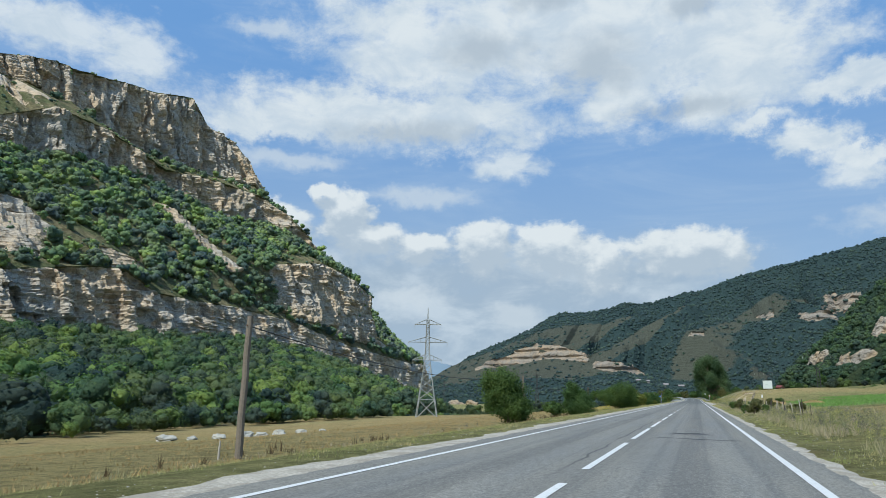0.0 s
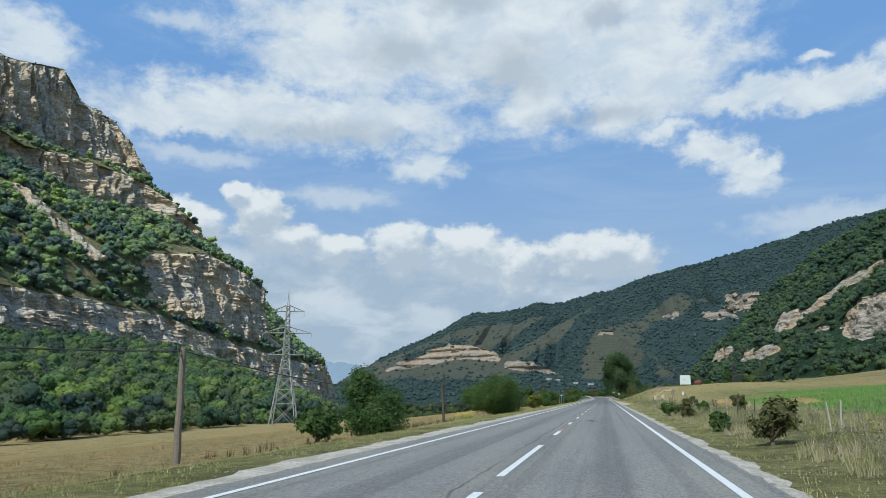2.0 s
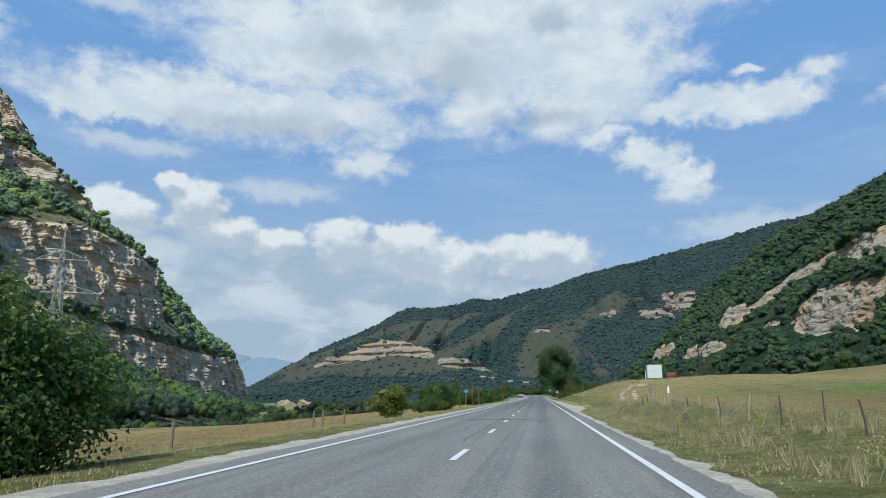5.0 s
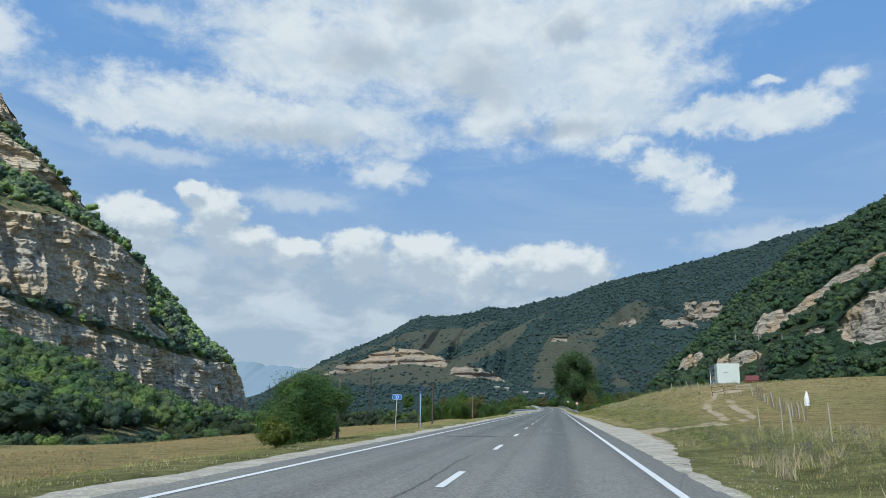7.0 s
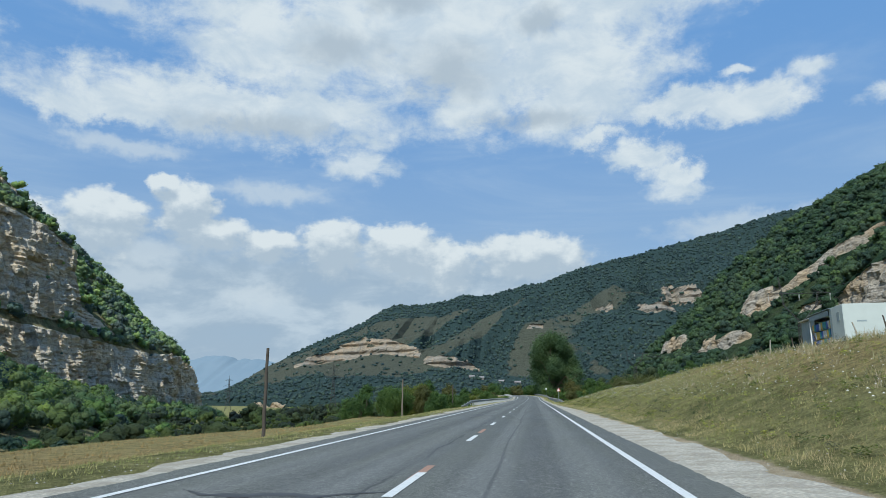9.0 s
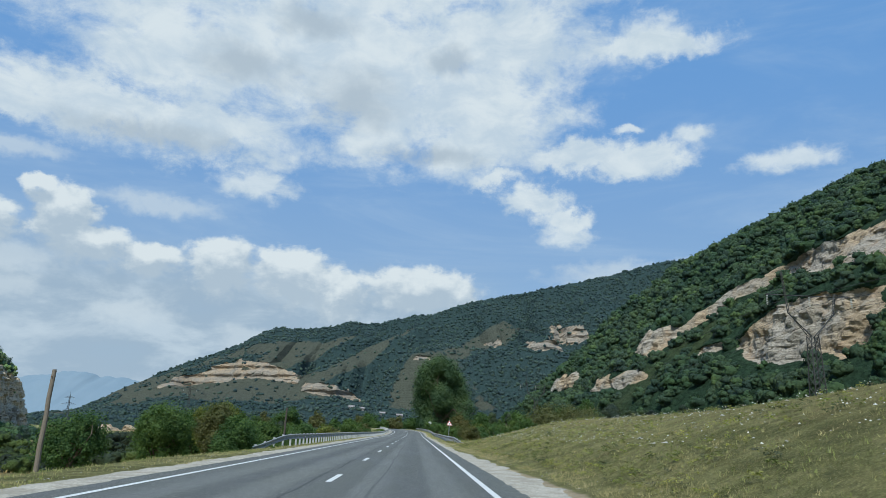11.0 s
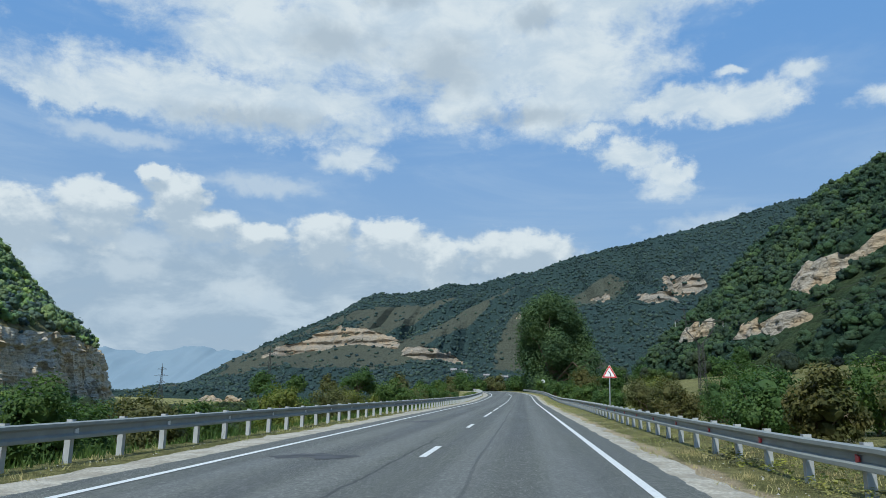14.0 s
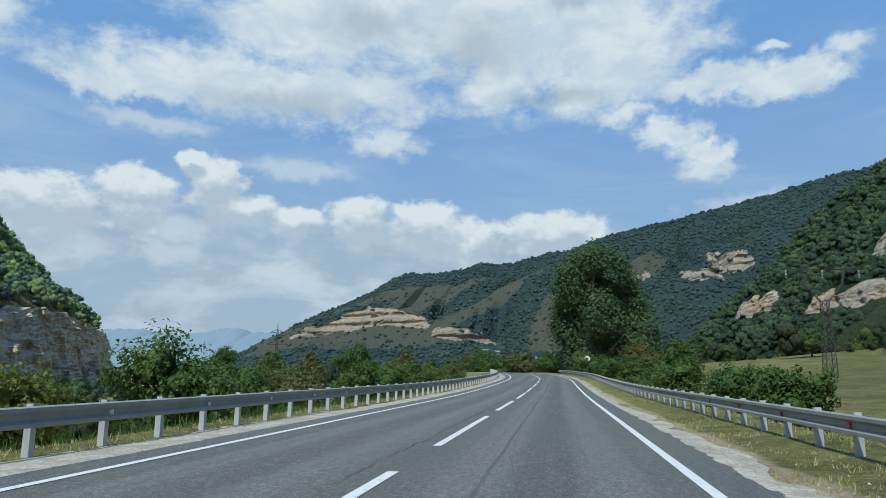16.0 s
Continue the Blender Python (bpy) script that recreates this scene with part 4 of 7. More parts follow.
for x, z, hx, hz in ((8, 128, 18, 4), (148, 168, 16, 6), (224, 152, 34, 9), (290, 193, 40, 21), (256, 168, 20, 12)):
    q = np.clip(1 - ((fx - x) / hx) ** 2, 0, 1) ** 0.5
    ragged = 4.0 * vnoise(fx * 0.11, x * 1.0)
    walls.append((step(q, 0.05, 0.3), z - hz * q + ragged, z + hz * q + 2 + 1.5 * ragged, 0.6))
for wall, low, high, hold in walls:
    for k in range(len(fx)):
        if wall[k] > 0:
            column = np.maximum.accumulate(FZ[:, k] + np.arange(len(fy)) * 1e-4)
            ya, yb = np.interp([low[k], max(high[k], low[k] + 3)], column, fy)
            pull[:, k] += wall[k] * hold * (yb - ya) * np.clip((fy - ya) / (yb - ya), 0, 1) * (1 - step(fy, yb, yb + 260))
            in_band[:, k] = np.maximum(in_band[:, k], wall[k] * step(fy, ya - 4, ya + 4) * (1 - step(fy, yb - 4, yb + 4)))
FZ = FZ + 5 * fbm(FX * 0.03, FY * 0.03) * step(u, 0.02, 0.2) * (1 - in_band)
# long pale cliff band and some smaller faces
frock = in_band * step(fbm(FX * 0.02, FZ * 0.06, 31.0) + 0.3 * fbm(FX * 0.1, FZ * 0.2, 3.0), -0.5, -0.3)
fblock = [np.floor(q).astype(np.int64) for q in (FX / 13.0 + 0.6 * fbm(FX * 0.02, FZ * 0.03, 3.0), FZ / 9.0 + 0.5 * fbm(FX * 0.01, FZ * 0.03, 6.0))]
tier = FZ / 15.0 + 0.25 * fbm(FX * 0.006, FZ * 0.02, 9.0)
FYd = FY - pull - frock * (12.0 * (np.floor(tier) + step(tier % 1.0, 0.55, 1.0) - tier) + 2.0 * _hash(fblock[0], fblock[1], 7 + 0 * fblock[0]) + 3 * fbm(FX * 0.05, FZ * 0.05, 1.0) + 3 * (1 - 2 * np.abs(vnoise(FX * 0.035, FZ * 0.01, 5.0))))
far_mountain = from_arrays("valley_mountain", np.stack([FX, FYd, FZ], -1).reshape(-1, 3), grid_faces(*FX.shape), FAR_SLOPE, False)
attribute(far_mountain, "rock", frock)
FWOOD = step(fbm(FX * 0.006, FY * 0.006, 2.0) - 0.3 * (1 - step(FX, -520, -400)) - 0.35 * (1 - step(FX, -330, -120)) * step(FZ, 30, 60) * (1 - step(FZ / (crest + 20), 0.75, 0.95)) + 0.55 * step(FX, 40, 300) + 0.5 * step(FZ / (crest + 20), 0.6, 0.85) + 0.5 * (1 - step(FZ, 20, 55)) - 0.4 * np.clip(spur, -0.5, 1) * step(FX, -700, -600) * (1 - step(FX, -280, -180)) * step(FZ, 30, 60) + 0.5 * on_1 * np.exp(-((spur_1 - 55) / 36) ** 2) + 0.8 * on_2 * np.exp(-((spur_2 - 65) / 45) ** 2) - 0.55 * on_1 * np.exp(-((spur_1 + 25) / 32) ** 2) - 0.8 * on_2 * np.exp(-((spur_2 + 28) / 34) ** 2), -0.25, 0.15)
attribute(far_mountain, "wood", FWOOD)
tagged(far_mountain, "long wooded mountain across the valley with a pale cliff band", "mountain", kind="structure")

# ---- woods ----
def crown_tris(n, seed, lobes=9, flat=0.8, leaf=0.11):
    """Leaves of a crown about 1 high and 1 wide, standing on the origin: n triangles on the skins of overlapping lobes."""
    r = np.random.default_rng(seed)
    c = r.normal(size=(lobes, 3))
    c /= np.linalg.norm(c, axis=1)[:, None]
    c = c * (0.24 * r.uniform(0.5, 1.25, lobes))[:, None] * [1, 1, 1.0] + [0, 0, 0.54]
    size = r.uniform(0.14, 0.26, lobes)
    pick = r.choice(lobes, n, p=size ** 2 / np.sum(size ** 2))
    d = r.normal(size=(n, 3)) + [0, 0, 0.35]
    d /= np.linalg.norm(d, axis=1)[:, None]
    centre = c[pick] + d * (size[pick] * r.uniform(0.72, 1.08, n))[:, None]
    centre[:, 2] = np.maximum(centre[:, 2] * flat + 0.1, 0.03)
    out = d + 0.28 * r.normal(size=(n, 3))
    out /= np.linalg.norm(out, axis=1)[:, None]
    side = np.cross(out, r.normal(size=(n, 3)))
    side /= np.linalg.norm(side, axis=1)[:, None]
    up = np.cross(out, side)
    s = (leaf * r.uniform(0.6, 1.4, n))[:, None]
    return np.stack([centre - side * s * 0.6, centre + side * s * 0.6, centre + up * s * 1.1], 1)


def spaced(pts, gap):
    """Drops places that fall into a cell already taken, so that crowns stand apart."""
    cell = np.floor(pts[:, :2] / gap).astype(np.int64)
    _, first = np.unique(cell[:, 0] * 100003 + cell[:, 1], return_index=True)
    return pts[np.sort(first)]


def wood(name, places, heights, widths, mat, kinds, label, category="trees", vary=1.0):
    """Many crowns joined into one object."""
    r = np.random.default_rng(len(places))
    chunks, tones, faces, total = [], [], [], 0
    which = r.integers(0, len(kinds), len(places))
    turn = r.uniform(0, 2 * np.pi, len(places))
    for k, (base, tris) in enumerate(kinds):
        idx = np.nonzero(which == k)[0]
        if not len(idx):
            continue
        ca, sa = np.cos(turn[idx])[:, None], np.sin(turn[idx])[:, None]
        x = (base[None, :, 0] * ca - base[None, :, 1] * sa) * widths[idx][:, None] + places[idx, 0][:, None]
        y = (base[None, :, 0] * sa + base[None, :, 1] * ca) * widths[idx][:, None] + places[idx, 1][:, None]
        z = base[None, :, 2] * heights[idx][:, None] + places[idx, 2][:, None]
        chunks.append(np.stack([x, y, z], -1).reshape(-1, 3))
        faces.append((tris[None] + (total + np.arange(len(idx)) * len(base))[:, None, None]).reshape(-1, 3))
        total += len(chunks[-1])
        tones.append(np.repeat(vary * (r.choice([-0.42, -0.25, -0.1, 0.0, 0.15, 0.45], len(idx)) + r.uniform(-0.08, 0.08, len(idx))), len(base)))
    ob = from_arrays(name, np.concatenate(chunks), np.concatenate(faces), mat, True)
    attribute(ob, "tone", np.concatenate(tones))
    return tagged(ob, label, category, kind="stuff")


def scatter(X, Y, Z, weight, n, seed):
    """n places on a grid surface, by area and weight."""
    r = np.random.default_rng(seed)
    P = np.stack([X, Y, Z], -1)
    e1, e2 = P[1:, :-1] - P[:-1, :-1], P[:-1, 1:] - P[:-1, :-1]
    cross = np.cross(e1, e2)
    flat_area = np.linalg.norm(cross, axis=-1) * weight[:-1, :-1]
    p = flat_area.ravel() / flat_area.sum()
    i = r.choice(p.size, n, p=p)
    a, b = r.uniform(0, 1, (n, 1)), r.uniform(0, 1, (n, 1))
    return P[:-1, :-1].reshape(-1, 3)[i] + e1.reshape(-1, 3)[i] * a + e2.reshape(-1, 3)[i] * b


def ball(divide):
    bm = bmesh.new()
    bmesh.ops.create_icosphere(bm, subdivisions=divide, radius=1.0)
    v = np.array([q.co[:] for q in bm.verts])
    f = np.array([[q.index for q in face.verts] for face in bm.faces])
    bm.free()
    return v, f


def lumps(seed, count, leaves, leaf, rough=0.3, core=0.9):
    """A crown about 1 high and 1 wide: uneven leaf masses heaped on one another, thick with leaves that stand off them."""
    r = np.random.default_rng(seed)
    bv, bf = ball(1)
    verts, faces, n = [], [], 0
    for k in range(count):
        a, up = r.uniform(0, 2 * np.pi), r.uniform(-0.5, 1.0)
        reach = 0.0 if k == 0 else r.uniform(0.20, 0.34)
        rad = 0.32 if k == 0 else r.uniform(0.13, 0.25)
        flat = np.sqrt(max(0.1, 1 - up * up))
        c = np.array([reach * np.cos(a) * flat, reach * np.sin(a) * flat, 0.48 + reach * up])
        shape = rad * r.uniform(0.85, 1.2, 3)
        verts.append(bv * core * shape * r.uniform(1 - rough, 1 + rough, (len(bv), 1)) + c)
        faces.append(bf + n)
        n += len(bv)
        m = int(leaves * rad ** 2 / (0.036 * count)) + 1
        if leaves:
            d = r.normal(size=(m, 3)) + [0, 0, 0.25]
            d /= np.linalg.norm(d, axis=1)[:, None]
            at = c + d * shape * r.uniform(0.88, 1.16, (m, 1))
            out = d + 0.4 * r.normal(size=(m, 3))
            side = np.cross(out, r.normal(size=(m, 3)))
            side /= np.linalg.norm(side, axis=1)[:, None]
            tip = np.cross(out / np.linalg.norm(out, axis=1)[:, None], side)
            size = (leaf * r.uniform(0.6, 1.4, m))[:, None]
            verts.append(np.stack([at - side * size * 0.6, at + side * size * 0.6, at + tip * size * 1.1], 1).reshape(-1, 3))
            faces.append(np.arange(3 * m).reshape(-1, 3) + n)
            n += 3 * m
    verts = np.concatenate(verts)
    verts[:, 2] = np.maximum(verts[:, 2], 0.0)
    return verts, np.concatenate(faces)


FINE = [lumps(s, 8, 300, 0.048, core=0.82) for s in range(8)]
MIDDLE = [lumps(s + 20, 6, 40, 0.080, core=0.88) for s in range(9)]
SPARE = [lumps(s + 60, 7, 130, 0.055, core=0.84) for s in range(6)]
COARSE = [lumps(s + 40, 2, 0, 0.12, rough=0.36) for s in range(10)]

clump = fbm(LY * 0.02, LX * 0.02, 11.0)
w = step(LB, 0.02, 0.1) * (1 - step(LB, 0.97, 1.03)) * step(LY, 60, 90) * (1 - step(LY, 640, 780)) * (1 - step(LY - 500, 0, 150) * 0.4)
pts = spaced(scatter(LXd, LYd, LZd, w * (1 - rock), 4200, 1), 6.0)
size = rng.uniform(6.0, 12.5, len(pts))
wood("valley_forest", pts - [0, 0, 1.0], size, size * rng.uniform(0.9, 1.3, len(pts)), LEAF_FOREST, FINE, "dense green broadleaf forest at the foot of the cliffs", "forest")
front = np.stack([rng.uniform(-104, -86, 260) - 0.0, rng.uniform(60, 420, 260)], 1)
front[:, 0] -= np.interp(front[:, 1], [60, 120, 220, 330, 420], [-8, 6, 4, 14, 40])
size = rng.uniform(3.0, 6.5, len(front))
wood("forest_edge", np.column_stack([front, ground_z(front[:, 0], front[:, 1]) - 0.4]), size, size * rng.uniform(1.0, 1.5, len(front)), LEAF_FOREST, FINE, "bushy forest edge along the dry meadow", "forest")

w = np.clip(step(LB, 3.97, 4.05) * (1 - step(LB, 4.95, 5.02)) * step(clump, -0.95, -0.6) + 0.8 * step(LB, 1.95, 2.0) * (1 - step(LB, 3.0, 3.1))
            + 0.8 * step(LB, 2.9, 3.0) * (1 - step(LB, 3.97, 4.0)) + 0.35 * step(LB, 5.97, 6.0) * (1 - step(LB, 6.9, 7.0)) * step(clump, 0.0, 0.3), 0, 1)
w = np.maximum(w, step(LY, 600, 640) * step(LB, 1.98, 2.05) * (1 - step(LB, 8.5, 9.0)))
w = w * (1 - np.clip(rock * 1.6, 0, 1)) * step(LY, 150, 190)
w = w * (1 - 0.9 * step(LY, 246, 256) * (1 - step(LY, 278, 292)) * (1 - step(LB, 4.12, 4.25)) * step(LB, 3.9, 4.0)) * (1 - 0.9 * step(LY, 445, 460) * (1 - step(LY, 500, 515)) * (1 - step(LB, 4.10, 4.18)) * step(LB, 3.9, 4.0))
pts = scatter(LXd, LYd, LZd, w, 4300, 2)
size = rng.uniform(5.5, 11.0, len(pts))
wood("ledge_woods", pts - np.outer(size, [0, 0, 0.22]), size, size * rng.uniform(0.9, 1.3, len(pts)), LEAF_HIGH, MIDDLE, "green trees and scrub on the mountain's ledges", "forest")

# low scrub on ledges, in clefts and along the brinks
w = (step(LB, 1.95, 2.05) * (1 - step(LB, 8.6, 9.0)) * (1 - rock) + 0.16 * rock * step(fbm(LY * 0.05, LZ * 0.06, 91.0), 0.0, 0.3)) * step(LY, 150, 190)
pts = scatter(LXd, LYd, LZd, w, 2600, 7)
size = rng.uniform(1.2, 3.6, len(pts))
wood("ledge_scrub", pts - np.outer(size, [0, 0, 0.25]), size, size * rng.uniform(1.0, 1.6, len(pts)), LEAF_HIGH, COARSE, "low green scrub clinging to rock ledges", "bushes")

w = (1 - np.clip(np.maximum(rrock * 2.5, rclear), 0, 1)) * RWOOD
pts = scatter(RX - rpush * step(RB, 0.5, 1.2), RY, RZ, w * step(RY, 360, 420) * (1 - step(RB, 5.2, 5.8)), 6400, 3)
size = rng.uniform(6.5, 12.5, len(pts))
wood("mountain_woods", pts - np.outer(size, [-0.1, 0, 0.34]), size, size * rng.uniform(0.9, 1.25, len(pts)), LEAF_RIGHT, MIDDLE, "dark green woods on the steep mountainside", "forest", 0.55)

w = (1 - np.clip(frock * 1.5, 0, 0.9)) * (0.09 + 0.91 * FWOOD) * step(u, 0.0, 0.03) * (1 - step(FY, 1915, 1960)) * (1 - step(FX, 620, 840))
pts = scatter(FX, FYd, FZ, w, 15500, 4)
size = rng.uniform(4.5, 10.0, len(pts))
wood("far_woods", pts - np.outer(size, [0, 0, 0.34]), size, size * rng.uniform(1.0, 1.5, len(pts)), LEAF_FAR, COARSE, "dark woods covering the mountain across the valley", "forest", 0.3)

# valley floor woods beyond the bend
pts = np.column_stack([rng.uniform(-330, 160, 2000), rng.uniform(310, 1120, 2000)])
keep = (pts[:, 0] > -190 - 0.1 * (pts[:, 1] - 500)) & ((pts[:, 1] > 530) | (pts[:, 0] < -38 - 0.1 * np.abs(pts[:, 1] - 420))) & (vnoise(pts[:, 0] * 0.02, pts[:, 1] * 0.02) > np.where(pts[:, 1] < 480, 0.0, -0.4))
pts = pts[keep]
size = rng.uniform(0.25, 1.0, len(pts)) ** 1.2 * 10.5
wood("valley_woods", np.column_stack([pts, ground_z(pts[:, 0], pts[:, 1]) - 0.6]), size, size * rng.uniform(0.9, 1.4, len(pts)), LEAF_VALLEY, SPARE, "green woods along the valley floor", "forest")

# scrub below the embankment
pts = np.column_stack([rng.uniform(-170, -26, 1300), rng.uniform(300, 540, 1300)])
pts = pts[(pts[:, 0] < road_x(pts[:, 1]) - 24) & (fbm(pts[:, 0] * 0.03, pts[:, 1] * 0.03, 8.0) > -0.25)]
size = rng.uniform(1.6, 4.2, len(pts))
wood("valley_scrub", np.column_stack([pts, ground_z(pts[:, 0], pts[:, 1]) - 0.4]), size, size * rng.uniform(1.0, 1.7, len(pts)), LEAF_VALLEY, MIDDLE, "low green scrub on the valley floor", "bushes")

# ---- roadside trees and bushes ----
def leaf_quads(centres, spread, each, leaf, seed, outward=None):
    """Small pointed leaves, gathered round the given centres."""
    r = np.random.default_rng(seed)
    n = len(centres) * each
    c = np.repeat(centres, each, 0)
    q = r.normal(size=(n, 3))
    q = q / np.linalg.norm(q, axis=1)[:, None] * (r.random(n) ** 0.4)[:, None] * np.repeat(spread, each)[:, None] * 1.7
    p = c + q
    out = q / (np.linalg.norm(q, axis=1)[:, None] + 1e-6) * 0.7 + r.normal(size=(n, 3)) * 0.6 + [0, 0, 0.45]
    if outward is not None:
        out = out + np.repeat(outward, each, 0) * 0.6
    out /= np.linalg.norm(out, axis=1)[:, None]
    side = np.cross(out, r.normal(size=(n, 3)))
    side /= np.linalg.norm(side, axis=1)[:, None] + 1e-9
    up = np.cross(out, side)
    s = (leaf * r.uniform(0.65, 1.35, n))[:, None]
    v = np.stack([p - up * s * 0.35 - side * s * 0.5, p - up * s * 0.35 + side * s * 0.5, p + up * s * 0.85], 1)
    return v.reshape(-1, 3)


def tree(name, x, y, h, w, seed, mat, label, clusters=90, each=70, leaf=0.13, low=0.08, lean=0.0, category="tree", base=None, top=1.0, heap=None):
    """A trunk that forks into limbs, and a crown of leaf clusters round their ends; low: where the crown begins, as a part of the height."""
    r = np.random.default_rng(seed)
    z = float(ground_z(x, y)) if base is None else base
    thing = new(name)
    thing.location = (x, y, z - 0.05)
    tagged(thing, label, category)
    d = r.normal(size=(clusters, 3))
    d /= np.linalg.norm(d, axis=1)[:, None]
    mid = (low + top) / 2 * h
    half = np.array([w / 2, w / 2, (top - low) / 2 * h])
    # the crown is a heap of lobes of uneven size
    count = 9
    lc = r.normal(size=(count, 3))
    lc = lc / np.linalg.norm(lc, axis=1)[:, None] * r.uniform(0.38, 0.60, count)[:, None]
    lr = r.uniform(0.32, 0.50, count)
    lc[0], lr[0] = (0, 0, -0.1), 0.62
    if heap:
        count, lc, lr = len(heap), np.array([(q[0], r.uniform(-0.35, 0.35), q[1]) for q in heap]), np.array([q[2] for q in heap])
    pick = r.choice(count, clusters, p=lr ** 2 / np.sum(lr ** 2))
    c = (lc[pick] + d * (lr[pick] * r.uniform(0.45, 1.0, clusters) ** 0.5)[:, None]) * half * 0.98
    widen = 1 + 0.18 * np.clip(-c[:, 2] / h, -0.5, 0.5)
    c[:, 0] = c[:, 0] * widen + lean * (c[:, 2] + mid) / h
    c[:, 1] *= widen
    c[:, 2] += mid
    c[:, 2] = np.maximum(c[:, 2], 0.12)
    spread = np.full(clusters, 0.062 * (w + h) / 2) * r.uniform(0.75, 1.35, clusters)
    v = leaf_quads(c, spread, each, leaf, seed + 1, d)
    v[:, 2] = np.maximum(v[:, 2], 0.02)
    faces = np.arange(len(v)).reshape(-1, 3)
    # dense masses of inner leaves that close the crown
    bv, bf = ball(2)
    for k in range(count):
        q = (lc[k] + bv * lr[k] * 0.5 * r.uniform(0.72, 1.1, (len(bv), 1))) * half * 0.98
        q[:, 0] += lean * (q[:, 2] + mid) / h
        q[:, 2] = np.maximum(q[:, 2] + mid, 0.05)
        faces = np.concatenate([faces, bf + len(v)])
        v = np.concatenate([v, q])
    crown = from_arrays("crown", v, faces, mat, False, thing)
    bm = bmesh.new()
    fork = Vector((lean * 0.2, 0, h * max(low, 0.12)))
    tr = 0.022 * h + 0.02
    tube(bm, (0, 0, -0.3), fork, tr * 1.25, tr, 8)
    ends = r.choice(clusters, min(clusters, 26), replace=False)
    for e in ends:
        tip = Vector(c[e])
        bend = fork.lerp(tip, 0.5) + Vector(r.normal(size=3) * 0.05 * h) + Vector((0, 0, 0.06 * h))
        tube(bm, fork, bend, tr * 0.45, tr * 0.26, 5)
        tube(bm, bend, tip, tr * 0.26, tr * 0.07, 4)
        twig = bend.lerp(tip, 0.6)
        tube(bm, twig, twig + Vector(r.normal(size=3) * 0.08 * h), tr * 0.12, tr * 0.03, 4)
    part("trunk", bm, BARK, thing)
    return thing


LEAF_DARK = leaf_material("dark_bush_leaves", (0.046, 0.090, 0.034), (0.076, 0.130, 0.044), 0.9)
LEAF_TALL = leaf_material("tall_tree_leaves", (0.044, 0.082, 0.044), (0.076, 0.124, 0.056), 0.2, 0.25)
LEAF_WEED = leaf_material("withered_weed_leaves", (0.150, 0.170, 0.088), (0.270, 0.255, 0.165), 0.6, 0.25)
LEAF_LIGHT = leaf_material("light_bush_leaves", (0.090, 0.120, 0.030), (0.150, 0.165, 0.045), 0.8)
LEAF_OLIVE = leaf_material("olive_bush_leaves", (0.085, 0.095, 0.040), (0.115, 0.120, 0.055), 0.7)
LEAF_RUST = leaf_material("reddish_bush_leaves", (0.075, 0.085, 0.034), (0.120, 0.112, 0.046), 0.7)
YELLOW = plain("yellow_petals", (0.62, 0.48, 0.03), 0.7)
WHITE_PETAL = plain("white_petals", (0.75, 0.74, 0.68), 0.8)

tree("roadside_tree", -9.9, 46.0, 4.1, 4.9, 11, LEAF_NEAR, "bushy green wild fruit tree in dry meadow grass", 250, 125, 0.082, -0.08)
tree("roadside_tree", -9.9, 75.4, 3.9, 4.6, 12, LEAF_DARK, "dense dark green rounded tree beside the road", 270, 125, 0.080, -0.12)
tree("roadside_bush", -12.1, 73.3, 2.0, 3.2, 13, LEAF_NEAR, "low spreading green bush beside a darker tree", 60, 60, 0.12, 0.0, category="bush")
tree("roadside_tree", -9.5, 112.6, 4.6, 8.0, 14, LEAF_NEAR, "broad wind-shaped green tree leaning towards the road", 440, 125, 0.088, -0.08, 0.7)
tree("roadside_bush", -8.9, 149.5, 2.6, 3.8, 15, LEAF_LIGHT, "round light green bush at the road verge", 70, 60, 0.11, 0.0, category="bush")
tree("roadside_bush", -8.0, 168.6, 3.2, 4.9, 16, LEAF_DARK, "large spreading dark green bush on the meadow edge", 210, 230, 0.052, -0.08, category="bush")
tree("roadside_bush", -6.8, 163.2, 1.1, 1.4, 17, LEAF_LIGHT, "small pale green bush in the grass", 60, 90, 0.05, 0.0, category="bush")
tree("roadside_bush", -12.4, 184.4, 1.8, 2.5, 18, LEAF_DARK, "small dark bush at the meadow edge", 60, 80, 0.06, -0.1, category="bush")
for k, (x, y, h, w) in enumerate(((6.1, 60.9, 1.65, 1.6), (6.1, 69.1, 0.95, 1.05), (6.2, 82.2, 1.4, 1.35), (6.1, 92.4, 1.3, 1.7), (9.2, 83.5, 1.2, 1.0), (7.4, 65.5, 0.75, 0.9), (9.5, 107.0, 1.0, 1.1), (12.0, 100.0, 1.1, 1.4), (8.6, 70.5, 0.8, 1.1), (7.9, 88.0, 0.9, 1.2), (8.3, 54.0, 0.9, 1.3))):
    tree("verge_bush", x, y, h, w, 30 + k, LEAF_NEAR if k % 2 else LEAF_OLIVE, "small scrubby green bush among roadside weeds", 32, 50, 0.085, 0.0, category="bush")

